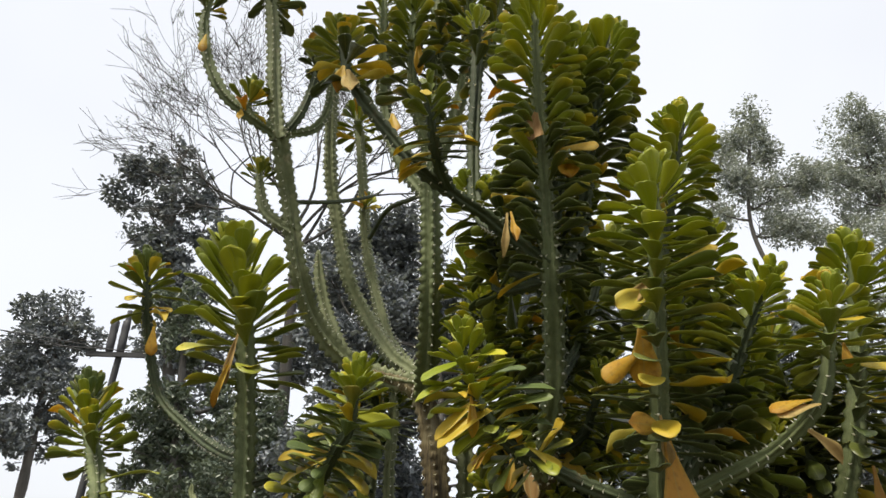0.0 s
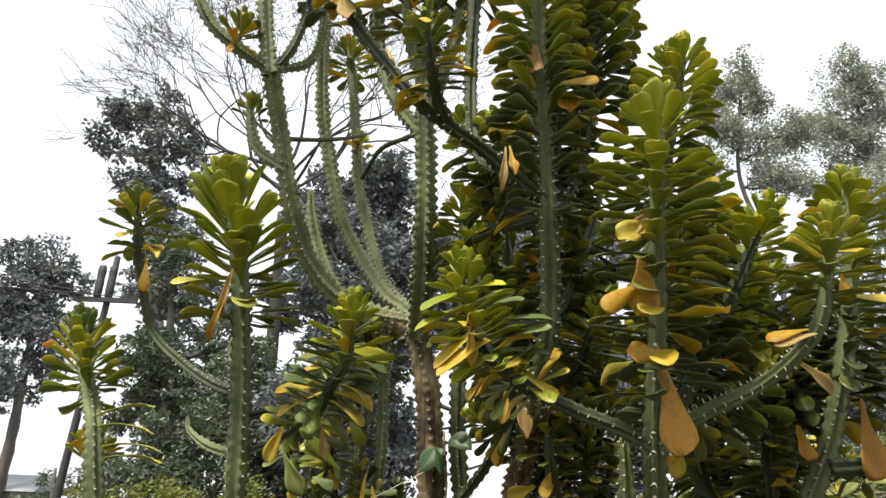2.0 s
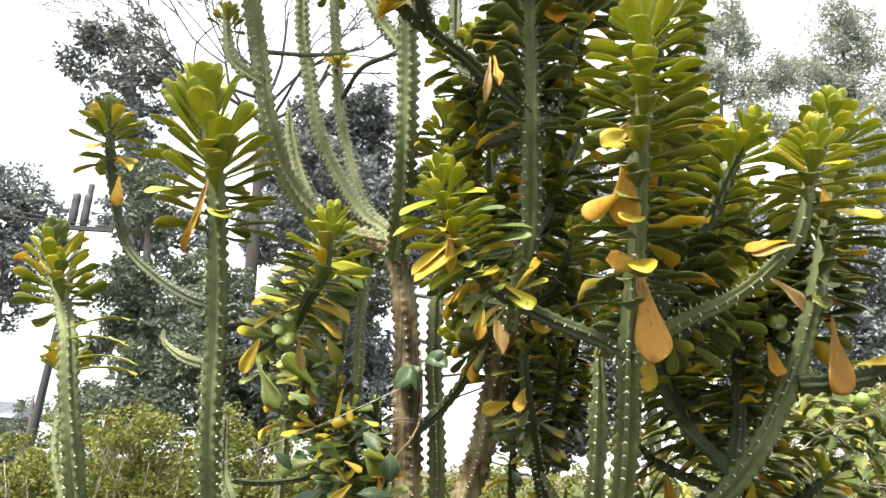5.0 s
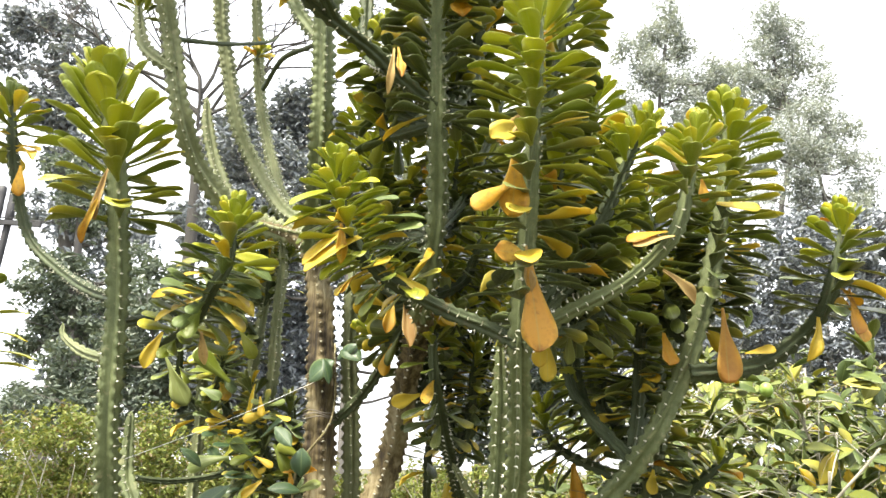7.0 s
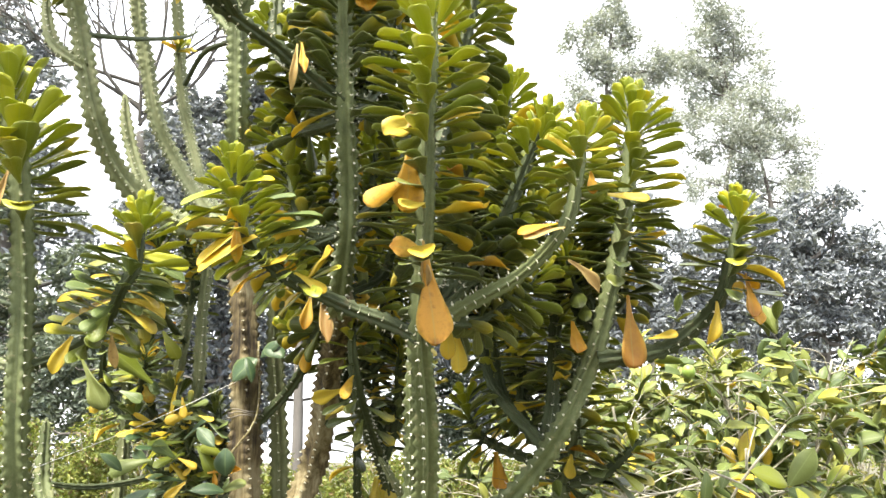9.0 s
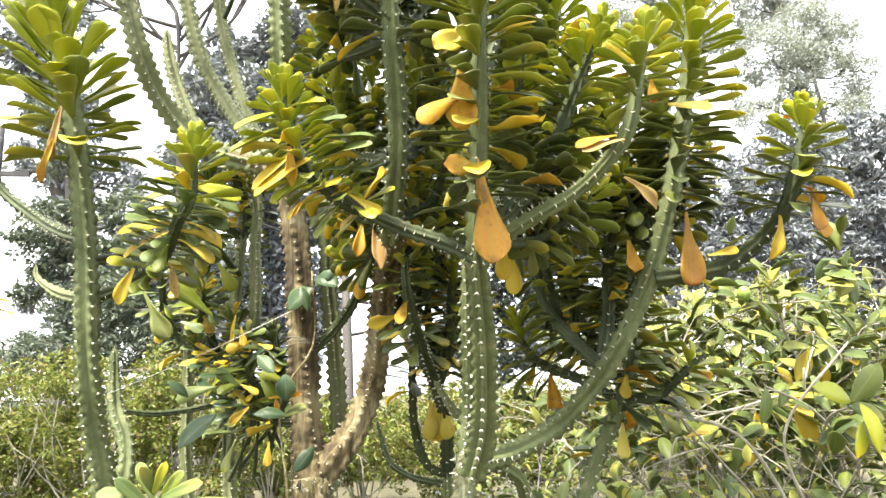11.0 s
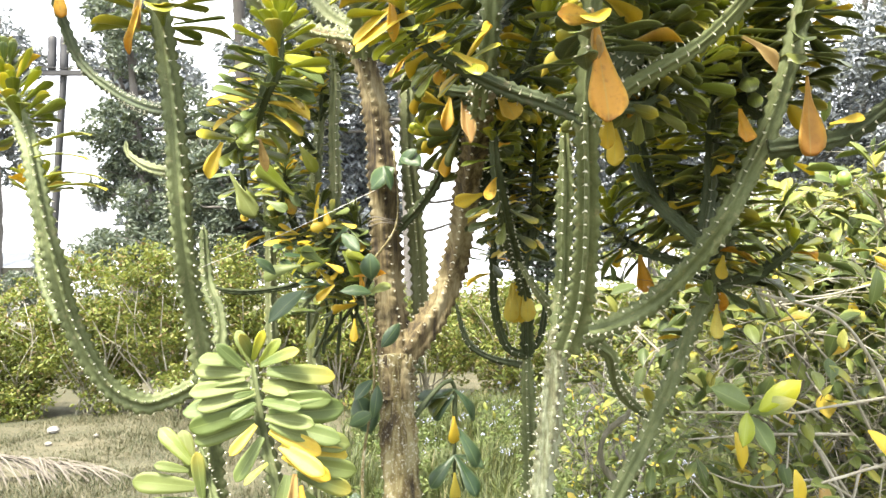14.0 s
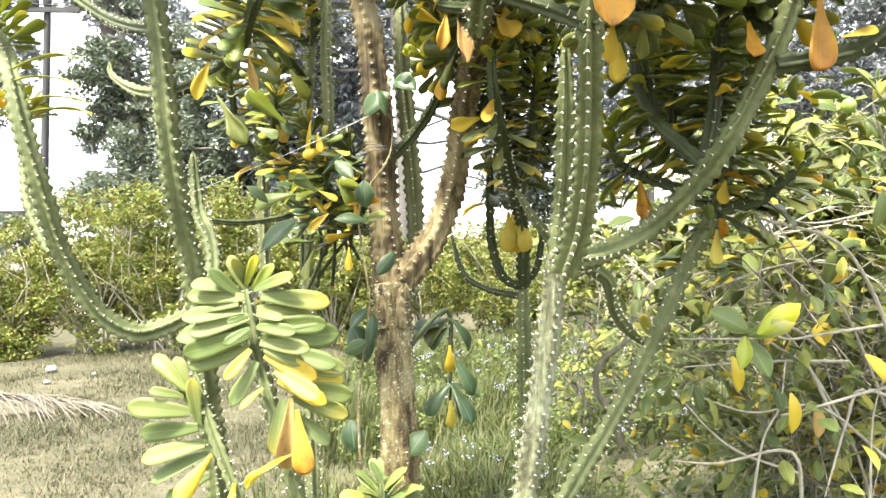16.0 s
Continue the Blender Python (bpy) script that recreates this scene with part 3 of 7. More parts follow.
def tree(name, label, base, trunk, r, blobs, count, size, mat, seed, clump=0.35, bark=TREE_BARK, group="trees behind the garden", airy=False):
    """A tree with a tapered trunk, limbs to its clumps, and a crown of small leaves."""
    rng = random.Random(seed)
    ob = thing(name, base, label, "tree", group)
    o = Vector(base)
    v, f = tube(trunk, r, r * 0.35, 0.5, 8, 0.12, base)
    part("trunk", mesh_of("trunk", v, f, bark), ob)
    pts, _ = spline(trunk, 0.4)
    limbs = []
    for b in blobs:
        c = Vector(b[:3])
        low = [Vector(p) for p in pts if p[2] < c.z - 0.3 * b[3]]
        s = min(low or [Vector(pts[0])], key=lambda p: (p - c).length + 0.3 * (c.z - p.z))
        mid = (s + c) / 2 + Vector((rng.uniform(-0.4, 0.4), rng.uniform(-0.4, 0.4), -0.15 * (c - s).length))
        limbs.append(tube([s, mid, c], r * 0.35, r * 0.08, 0.5, 6, 0.1, base))
        for _ in range(5):
            e = c + Vector((rng.gauss(0, b[3] * 0.6), rng.gauss(0, b[3] * 0.6), rng.gauss(0.2, b[3] * 0.5)))
            limbs.append(tube([c * 0.6 + mid * 0.4, (c + e) / 2 + Vector((0, 0, -0.1)), e], r * 0.1, r * 0.03, 0.5, 5, 0.1, base))
    v, f = join(limbs)
    part("limbwork", mesh_of("limbwork", v, f, bark), ob, "", "stuff")
    if airy:
        finer = []
        for b in blobs:
            for _ in range(7):
                q = Vector((rng.gauss(0, 1), rng.gauss(0, 1), rng.gauss(0, 1))).normalized() * b[3] * rng.uniform(0.5, 1.25)
                finer.append((b[0] + q.x, b[1] + q.y, b[2] + q.z, b[3] * rng.uniform(0.4, 0.75)))
        blobs = finer
    v, f = leaf_cloud(rng, blobs, count, size, 0.9 if airy else 0.6, clump)
    part("crown", mesh_of("crown", [p - o for p in v], f, mat, None, False), ob, "", "stuff")
    return ob


# ---------------------------------------------------------------- ground
def ground_height(x, y):
    return 0.05 * noise.noise((x * 0.6, y * 0.6, 0.3)) + 0.02 * noise.noise((x * 2.3, y * 2.3, 1.7)) if abs(x) < 30 and abs(y) < 30 else 0.0


gx = np.r_[-2500, -900, -300, -100, -40, np.arange(-14, 14.1, 0.35), 40, 100, 300, 900, 2500]
gv = [(x, y, ground_height(x, y)) for y in gx for x in gx]
gw = len(gx)
gf = [(b * gw + a, b * gw + a + 1, (b + 1) * gw + a + 1, (b + 1) * gw + a) for b in range(gw - 1) for a in range(gw - 1)]
tagged(new("ground", mesh_of("ground", gv, gf, ground_mat)), "dry grassy ground with bare patches", "ground", kind="structure")


def blades(rng, areas, count, h0, h1, lean=0.5, width=0.004):
    verts, faces = [], []
    for _ in range(count):
        x0, x1, y0, y1 = rng.choices(areas, [(a[1] - a[0]) * (a[3] - a[2]) for a in areas])[0]
        x, y = rng.uniform(x0, x1), rng.uniform(y0, y1)
        patch = noise.noise((x * 1.1, y * 1.1, 5.0))
        edge = min(x - x0, x1 - x, y - y0, y1 - y)
        if patch < rng.uniform(-0.9, 0.1) or edge < rng.uniform(0.0, 0.9):
            continue
        z = ground_height(x, y) - 0.01
        for _ in range(rng.randint(3, 6)):
            h = rng.uniform(h0, h1) * (0.7 + patch)
            a = rng.uniform(0, 6.28)
            dx, dy = math.cos(a), math.sin(a)
            l = rng.uniform(0.1, lean) * h
            w = width * rng.uniform(0.7, 1.5)
            b = Vector((x + rng.gauss(0, 0.03), y + rng.gauss(0, 0.03), z))
            sx = Vector((-dy, dx, 0)) * w
            m = b + Vector((dx * l * 0.4, dy * l * 0.4, h * 0.6))
            e = b + Vector((dx * l, dy * l, h * rng.uniform(0.7, 1.0)))
            k = len(verts)
            verts.extend([b - sx, b + sx, m + sx * 0.7, m - sx * 0.7, e])
            faces.extend([(k, k + 1, k + 2, k + 3), (k + 3, k + 2, k + 4)])
    return verts, faces


rng = random.Random(11)
v, f = blades(rng, [(-6, 4.5, 2.4, 9.6), (-4.8, 0.4, 3.2, 8.9), (-4.5, 4.5, -2.5, 3.4)], 66000, 0.03, 0.11, 1.9, 0.0024)
tagged(new("dry_grass", mesh_of("dry_grass", v, f, GRASS, None, False)), "thin dry and green grass on the ground", "grass", kind="stuff")
v, f = blades(rng, [(-0.7, 3.8, 2.2, 9.0)], 19000, 0.14, 0.42, 0.9, 0.003)
tagged(new("tall_grass", mesh_of("tall_grass", v, f, GREEN_GRASS, None, False)), "knee-high green and straw grass behind the spurge", "grass", kind="stuff")
v, f = leaf_cloud(rng, [(rng.uniform(-0.3, 3.0), rng.uniform(2.8, 7.5), rng.uniform(0.05, 0.32), 0.28) for _ in range(110)], 17000, 0.034, 0.8, 0.09)
tagged(new("weeds", mesh_of("weeds", v, f, WEED, None, False)), "low green leafy weeds in the grass", "weeds", kind="stuff")

fv, ff = [], []
for _ in range(300):
    x, y = rng.uniform(0.0, 2.4), rng.uniform(2.9, 7.5)
    if noise.noise((x * 1.5, y * 1.5, 9)) < -0.1:
        continue
    c = Vector((x, y, rng.uniform(0.22, 0.5)))
    fl = []
    for _ in range(6):
        o = c + Vector((rng.gauss(0, 0.018), rng.gauss(0, 0.018), rng.gauss(0, 0.008)))
        r = rng.uniform(0.003, 0.0055)
        k = len(fv)
        fv.extend([o + Vector((r * math.cos(a), r * math.sin(a), 0)) for a in np.arange(5) * 1.2566] + [o + Vector((0, 0, r)), o - Vector((0, 0, r * 0.6))])
        for i in range(5):
            ff.extend([(k + i, k + (i + 1) % 5, k + 5), (k + (i + 1) % 5, k + i, k + 6)])
tagged(new("wild_flowers", mesh_of("wild_flowers", fv, ff, FLOWER, None, False)), "tiny pale lilac flower heads in the weeds", "flowers", kind="stuff")

# ---------------------------------------------------------------- the spurge thicket
GROUP = "spurge stems of the thicket"
PALE_TIP = (G_LIME, G_YOUNG, G_MID)

def shoots(plant, root, tips, size, seed, length=0.32, palette=(G_YOUNG, G_MID, G_OLD_SHADED), yellow=0.05, fill=0.9):
    """Short leafy arms from one place on a stem to the given tips."""
    r = random.Random(seed)
    for k, tip in enumerate(tips):
        a, e = Vector(root), Vector(tip)
        m = a.lerp(e, 0.5) + Vector((r.uniform(-0.03, 0.03), r.uniform(0.0, 0.05), -0.16 * (e - a).length))
        st, n, seats = ribbed_stem(plant, [a, m, a.lerp(e, 0.8) + Vector((0, 0, -0.03)), e], 0.015, 0.011, SKIN_SHADED, seed=seed + k, spines=False)
        leafy(plant, st, n, seats, min(length, n * 0.62), size * r.uniform(0.85, 1.1), seed * 3 + k, fill, yellow, palette, 8, 74, 0.10, -16)


# the clump of the tall outer stem
pl = Plant("spurge_shrub", (-0.36, 1.98, 0), "tall thorny grey-green spurge with leafy tops and curved side arms", "succulent shrub", GROUP)
stem_l, n, seats = ribbed_stem(pl, [(-0.36, 1.98, -0.05), (-0.37, 1.93, 0.5), (-0.39, 1.88, 0.95), (-0.405, 1.83, 1.225), (-0.42, 1.78, 1.361), (-0.424, 1.73, 1.486), (-0.43, 1.71, 1.629),
                                    (-0.442, 1.70, 1.80), (-0.466, 1.67, 2.02), (-0.491, 1.65, 2.157), (-0.525, 1.62, 2.285)], 0.036, 0.024, SKIN, seed=1)
leafy(pl, stem_l, n, seats, 0.36, 0.130, 101, 1.05, 0.0, (G_YOUNG, G_YOUNG, G_MID), 30, 80, 0.30, 4)
hang(pl, stem_l, "strip", DRY, (-0.475, 1.62, 2.05), (-0.487, 1.60, 1.94), seed=1)
hang(pl, stem_l, "strip", ORANGE, (-0.48, 1.62, 1.99), (-0.505, 1.60, 1.885), seed=2)
st, n, seats = ribbed_stem(pl, [(-0.44, 1.72, 1.775), (-0.547, 1.85, 1.82), (-0.695, 2.05, 1.909), (-0.82, 2.12, 2.01), (-0.882, 2.12, 2.151), (-0.918, 2.1, 2.31), (-0.938, 2.09, 2.435)], 0.0155, 0.0165, SKIN_SHADED, seed=2)
leafy(pl, st, n, seats, 0.17, 0.11, 102, 0.75, 0.12, PALE_TIP, 20, 72, 0.12, -20)
hang(pl, st, "paddle", ORANGE, (-0.865, 2.07, 2.215), (-0.855, 2.06, 2.13), seed=3)
st, n, seats = ribbed_stem(pl, [(-0.43, 1.72, 1.635), (-0.372, 1.74, 1.662), (-0.323, 1.74, 1.686), (-0.261, 1.68, 1.726), (-0.215, 1.6, 1.788), (-0.187, 1.58, 1.84), (-0.182, 1.57, 1.955)], 0.016, 0.013, SKIN_SHADED, seed=3)
leafy(pl, st, n, seats, 0.36, 0.092, 103, 0.85, 0.08, (G_YOUNG, G_LIME, G_MID), 12, 75, 0.10, -4)
rank(pl, st, [(-0.200, 1.660, 1.886), (-0.208, 1.660, 1.832), (-0.235, 1.660, 1.772)], [(-0.093, 1.640, 1.872), (-0.088, 1.640, 1.833), (-0.120, 1.640, 1.779), (-0.178, 1.640, 1.714)], 7, 321, (G_LIME, G_LIME, G_YOUNG), 1.0, (0.1, -0.85, 0.5), 0.2)
rank(pl, st, [(-0.208, 1.660, 1.913), (-0.222, 1.660, 1.845), (-0.249, 1.660, 1.778)], [(-0.288, 1.630, 1.901), (-0.301, 1.630, 1.834), (-0.338, 1.630, 1.743)], 7, 322, (G_LIME, G_YOUNG), 1.0, (-0.1, -0.6, 0.8), 0.5)
hang(pl, st, "shrivel", YELLOW, (-0.335, 1.72, 1.705), (-0.36, 1.70, 1.63), seed=4)
hang(pl, st, "shrivel", DRY, (-0.24, 1.66, 1.70), (-0.225, 1.64, 1.64), seed=5)
st, n, seats = ribbed_stem(pl, [(-0.435, 1.72, 1.72), (-0.394, 1.85, 1.761), (-0.311, 1.95, 1.818), (-0.25, 2.02, 1.858), (-0.24, 2.03, 1.95)], 0.013, 0.011, SKIN_SHADED, seed=4)
leafy(pl, st, n, seats, 0.16, 0.10, 104, 0.8, 0.08, (G_YOUNG, G_MID, G_OLD_SHADED), 10, 70, 0.08, -10)
st, n, seats = ribbed_stem(pl, [(-0.43, 1.72, 1.635), (-0.52, 1.8, 1.662), (-0.588, 1.85, 1.705), (-0.60, 1.86, 1.74)], 0.014, 0.012, SKIN_PALE, seed=5, spines=False)
st, n, seats = ribbed_stem(pl, [(-0.40, 1.86, 1.12), (-0.38, 1.9, 1.25), (-0.40, 1.95, 1.33), (-0.44, 2.0, 1.40), (-0.46, 2.03, 1.55)], 0.024, 0.018, SKIN, seed=6)
st, n, seats = ribbed_stem(pl, [(-0.52, 2.0, 1.88), (-0.56, 2.03, 1.93), (-0.57, 2.04, 1.99)], 0.018, 0.012, SKIN_PALE, seed=66)
st, n, seats = ribbed_stem(pl, [(-0.39, 1.88, 1.08), (-0.44, 2.05, 1.11), (-0.481, 2.1, 1.125), (-0.549, 2.1, 1.095), (-0.631, 2.08, 1.079), (-0.719, 2.05, 1.144), (-0.779, 2.0, 1.292), (-0.806, 1.95, 1.459),
                                (-0.839, 1.94, 1.607), (-0.878, 1.97, 1.734), (-0.94, 2.05, 1.82), (-1.0, 2.1, 1.92), (-1.045, 2.12, 2.05)], 0.030, 0.023, SKIN, seed=7)
leafy(pl, st, n, seats, 0.28, 0.095, 105, 0.85, 0.06, PALE_TIP, 25, 76, 0.26, 5)
st, n, seats = ribbed_stem(pl, [(-0.80, 2.0, 1.30), (-0.876, 2.05, 1.424), (-0.909, 2.1, 1.531), (-0.925, 2.12, 1.608), (-0.94, 2.13, 1.70)], 0.022, 0.017, SKIN, seed=8)
leafy(pl, st, n, seats, 0.06, 0.11, 106, 0.9, 0.1, PALE_TIP, 25, 65, 0.1, 0)
for a, e in [((-0.863, 1.950, 1.745), (-0.734, 1.930, 1.778)), ((-0.861, 1.950, 1.716), (-0.725, 1.930, 1.727)), ((-0.837, 1.950, 1.666), (-0.696, 1.930, 1.682)), ((-0.831, 1.950, 1.637), (-0.688, 1.930, 1.645))]:
    hang(pl, st, "blade", G_MID, a, Vector(e) + Vector((0, 0, 0.03)), face=(0.1, -0.1, 1.0), seed=int(abs(a[2]) * 1000))
pl.finish()

# the stem with the many-armed head, closest to the path
pl = Plant("spurge_shrub", (0.28, 1.66, 0), "thorny many-armed spurge with dense green leaf tops and withered orange leaves", "succulent shrub", GROUP)
low = [(0.28, 1.66, -0.05), (0.292, 1.64, 0.4), (0.305, 1.62, 0.681), (0.324, 1.62, 0.799), (0.346, 1.6, 0.958), (0.365, 1.58, 1.112), (0.379, 1.55, 1.262), (0.385, 1.53, 1.29)]
st, n, seats = ribbed_stem(pl, low, 0.031, 0.027, GREY_BARK, depth=0.5, seed=11)
stem_f, n, seats_f = ribbed_stem(pl, [(0.383, 1.50, 1.25), (0.396, 1.43, 1.338), (0.385, 1.33, 1.432), (0.367, 1.24, 1.532), (0.348, 1.165, 1.611), (0.344, 1.13, 1.697), (0.346, 1.1, 1.8), (0.345, 1.07, 1.904), (0.347, 1.05, 2.014), (0.354, 1.03, 2.165)],
                                 0.029, 0.011, SKIN, seed=12)
leafy(pl, stem_f, n, seats_f, 0.50, 0.093, 111, 0.85, 0.05, (G_YOUNG, G_MID, G_OLD_SHADED), 12, 76, 0.11, -8)
hang(pl, stem_f, "broad", ORANGE, (0.312, 1.055, 1.895), (0.309, 1.035, 1.802), seed=11)
hang(pl, stem_f, "paddle", ORANGE, (0.31, 1.05, 1.85), (0.244, 1.03, 1.798), seed=12)
hang(pl, stem_f, "strip", DRY, (0.339, 1.090, 1.763), (0.339, 1.085, 1.687), seed=13)
hang(pl, stem_f, "flask", RUST, (0.341, 1.085, 1.753), (0.351, 1.080, 1.602), seed=15)
hang(pl, stem_f, "tri", ORANGE, (0.341, 1.070, 1.737), (0.289, 1.055, 1.745), face=(0.1, -0.95, 0.3), seed=15)
hang(pl, stem_f, "shrivel", YELLOW, (0.334, 1.05, 1.955), (0.268, 1.03, 1.905), seed=16)
hang(pl, stem_f, "shrivel", DRY, (0.334, 1.045, 1.97), (0.29, 1.03, 1.925), seed=17)
hang(pl, stem_f, "paddle", YELLOW, (0.357, 1.05, 1.949), (0.423, 1.03, 1.977), face=(0, -0.8, 0.6), seed=18)
hang(pl, stem_f, "paddle", YELLOW, (0.368, 1.05, 1.996), (0.438, 1.03, 2.014), face=(0, -0.8, 0.6), seed=19)
st, n, seats = ribbed_stem(pl, [(0.345, 1.15, 1.62), (0.381, 1.15, 1.648), (0.418, 1.12, 1.671), (0.486, 1.075, 1.706), (0.527, 1.03, 1.745), (0.55, 1.005, 1.783), (0.565, 0.99, 1.851), (0.590, 1.0, 1.945)], 0.014, 0.010, SKIN, seed=13, pitch=0.02)
leafy(pl, st, n, seats, 0.13, 0.07, 112, 0.95, 0.03, (G_YOUNG, G_YOUNG, G_MID), 15, 74, 0.07, 0)
hang(pl, st, "paddle", ORANGE, (0.529, 1.0, 1.771), (0.467, 0.99, 1.757), face=(0, -0.6, 0.8), seed=21)
hang(pl, st, "paddle", DRY, (0.54, 1.0, 1.765), (0.475, 0.985, 1.75), face=(0, -0.6, 0.8), seed=22)
hang(pl, st, "broad", ORANGE, (0.582, 0.985, 1.853), (0.581, 0.975, 1.818), seed=23)
hang(pl, st, "paddle", YELLOW, (0.62, 1.04, 1.84), (0.693, 1.03, 1.824), face=(0, -0.8, 0.6), seed=24)
hang(pl, st, "paddle", YELLOW, (0.575, 0.98, 1.885), (0.605, 0.955, 1.878), face=(0, -0.8, 0.6), seed=25)
st, n, seats = ribbed_stem(pl, [(0.346, 1.16, 1.62), (0.295, 1.18, 1.649), (0.24, 1.19, 1.671), (0.184, 1.19, 1.696), (0.125, 1.16, 1.718), (0.082, 1.14, 1.756), (0.055, 1.14, 1.811), (0.031, 1.14, 1.91)], 0.014, 0.011, SKIN_SHADED, seed=14, pitch=0.02)
leafy(pl, st, n, seats, 0.27, 0.07, 113, 1.05, 0.10, (G_YOUNG, G_YOUNG, G_MID), 14, 74, 0.09, -4)
rank(pl, st, [(0.053, 1.140, 1.855), (0.072, 1.140, 1.788), (0.118, 1.140, 1.716)], [(0.096, 1.110, 1.866), (0.159, 1.110, 1.821), (0.172, 1.110, 1.775), (0.136, 1.110, 1.719)], 8, 323, (G_LIME, G_YOUNG, G_YOUNG), 1.0, (0.1, -0.7, 0.7), 0.35)
rank(pl, st, [(0.048, 1.140, 1.845), (0.063, 1.140, 1.797), (0.086, 1.140, 1.747)], [(-0.025, 1.110, 1.817), (-0.026, 1.110, 1.784), (-0.004, 1.110, 1.735), (0.032, 1.110, 1.702)], 6, 324, (G_LIME, G_YOUNG), 1.0, (-0.1, -0.6, 0.8), 0.3)
hang(pl, st, "shrivel", ORANGE, (0.052, 1.125, 1.79), (0.057, 1.11, 1.735), seed=26)
hang(pl, st, "paddle", YELLOW, (0.089, 1.14, 1.724), (0.133, 1.12, 1.733), face=(0, -0.8, 0.6), seed=27)
hang(pl, st, "paddle", YELLOW, (0.144, 1.15, 1.72), (0.191, 1.13, 1.688), face=(0, -0.8, 0.6), seed=28)
st, n, seats = ribbed_stem(pl, [(0.383, 1.5, 1.275), (0.486, 1.58, 1.288), (0.587, 1.6, 1.333), (0.65, 1.52, 1.415), (0.686, 1.45, 1.494), (0.726, 1.42, 1.583), (0.752, 1.39, 1.665), (0.778, 1.36, 1.777), (0.806, 1.35, 1.894), (0.825, 1.34, 2.004), (0.846, 1.33, 2.19)], 0.027, 0.017, SKIN, seed=15)
leafy(pl, st, n, seats, 0.42, 0.092, 114, 1.1, 0.03, (G_YOUNG, G_MID, G_OLD_SHADED), 12, 74, 0.13, -10)
stem_h = st
st, n, seats = ribbed_stem(pl, [(0.742, 1.38, 1.62), (0.811, 1.36, 1.627), (0.884, 1.36, 1.646), (0.941, 1.33, 1.689), (0.967, 1.28, 1.736), (0.979, 1.24, 1.815), (1.003, 1.23, 1.915)], 0.021, 0.013, SKIN_SHADED, seed=16)
leafy(pl, st, n, seats, 0.2, 0.085, 115, 0.95, 0.08, (G_YOUNG, G_MID, G_OLD_SHADED), 14, 74, 0.09, -15)
hang(pl, st, "flask", RUST, (1.01, 1.255, 1.775), (1.0, 1.24, 1.687), seed=31)
hang(pl, st, "flask", RUST, (1.005, 1.26, 1.75), (1.02, 1.25, 1.675), seed=32)
hang(pl, st, "shrivel", YELLOW, (0.954, 1.28, 1.722), (0.935, 1.265, 1.648), seed=33)
hang(pl, stem_h, "flask", RUST, (0.80, 1.345, 1.745), (0.791, 1.33, 1.601), seed=34)
hang(pl, stem_h, "paddle", YELLOW, (0.83, 1.33, 1.655), (0.885, 1.32, 1.662), face=(0, -0.8, 0.6), seed=35)
hang(pl, stem_h, "shrivel", ORANGE, (0.70, 1.40, 1.70), (0.695, 1.38, 1.63), seed=36)
hang(pl, stem_h, "shrivel", DRY, (0.66, 1.3, 1.80), (0.71, 1.27, 1.75), seed=37)
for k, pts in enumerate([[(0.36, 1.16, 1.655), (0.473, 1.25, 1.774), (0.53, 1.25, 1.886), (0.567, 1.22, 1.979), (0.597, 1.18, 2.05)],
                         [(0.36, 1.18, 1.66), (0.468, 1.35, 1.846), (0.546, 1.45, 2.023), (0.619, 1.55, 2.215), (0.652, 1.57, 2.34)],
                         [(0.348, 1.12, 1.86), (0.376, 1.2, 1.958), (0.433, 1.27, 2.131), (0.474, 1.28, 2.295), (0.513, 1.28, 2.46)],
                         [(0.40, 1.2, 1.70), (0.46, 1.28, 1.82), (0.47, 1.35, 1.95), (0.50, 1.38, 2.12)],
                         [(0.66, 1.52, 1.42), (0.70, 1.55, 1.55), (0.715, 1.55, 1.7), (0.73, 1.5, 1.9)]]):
    st, n, seats = ribbed_stem(pl, pts, 0.018, 0.013, SKIN_SHADED, seed=20 + k)
    leafy(pl, st, n, seats, (0.32, 0.45, 0.42, 0.4, 0.35)[k], (0.08, 0.10, 0.095, 0.09, 0.09)[k], 120 + k, 0.95, 0.04, (G_YOUNG, G_MID, G_OLD_SHADED), 10, 74, 0.11, -12)
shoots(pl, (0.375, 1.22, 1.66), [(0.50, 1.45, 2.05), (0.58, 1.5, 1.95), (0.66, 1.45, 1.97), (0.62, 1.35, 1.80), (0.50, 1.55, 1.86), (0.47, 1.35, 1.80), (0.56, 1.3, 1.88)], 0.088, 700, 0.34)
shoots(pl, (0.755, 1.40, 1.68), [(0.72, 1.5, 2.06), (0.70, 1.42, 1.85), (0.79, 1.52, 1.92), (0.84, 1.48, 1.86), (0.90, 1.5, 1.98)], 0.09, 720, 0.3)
shoots(pl, (0.665, 1.50, 1.45), [(0.60, 1.75, 1.80), (0.72, 1.85, 1.78), (0.80, 1.75, 1.78), (0.55, 1.7, 1.92), (0.90, 1.72, 1.84)], 0.09, 940, 0.28, (G_MID, G_MID, G_OLD_SHADED), 0.06, 0.45)
st, n, seats = ribbed_stem(pl, [(0.379, 1.55, 1.262), (0.392, 1.55, 1.363), (0.387, 1.5, 1.47), (0.38, 1.45, 1.579), (0.372, 1.42, 1.68)], 0.022, 0.018, SKIN, seed=17)
st, n, seats = ribbed_stem(pl, [(0.41, 1.55, 1.275), (0.499, 1.620, 1.234), (0.538, 1.700, 1.160), (0.604, 1.800, 1.096), (0.677, 1.860, 1.045)], 0.017, 0.013, SKIN, seed=18)
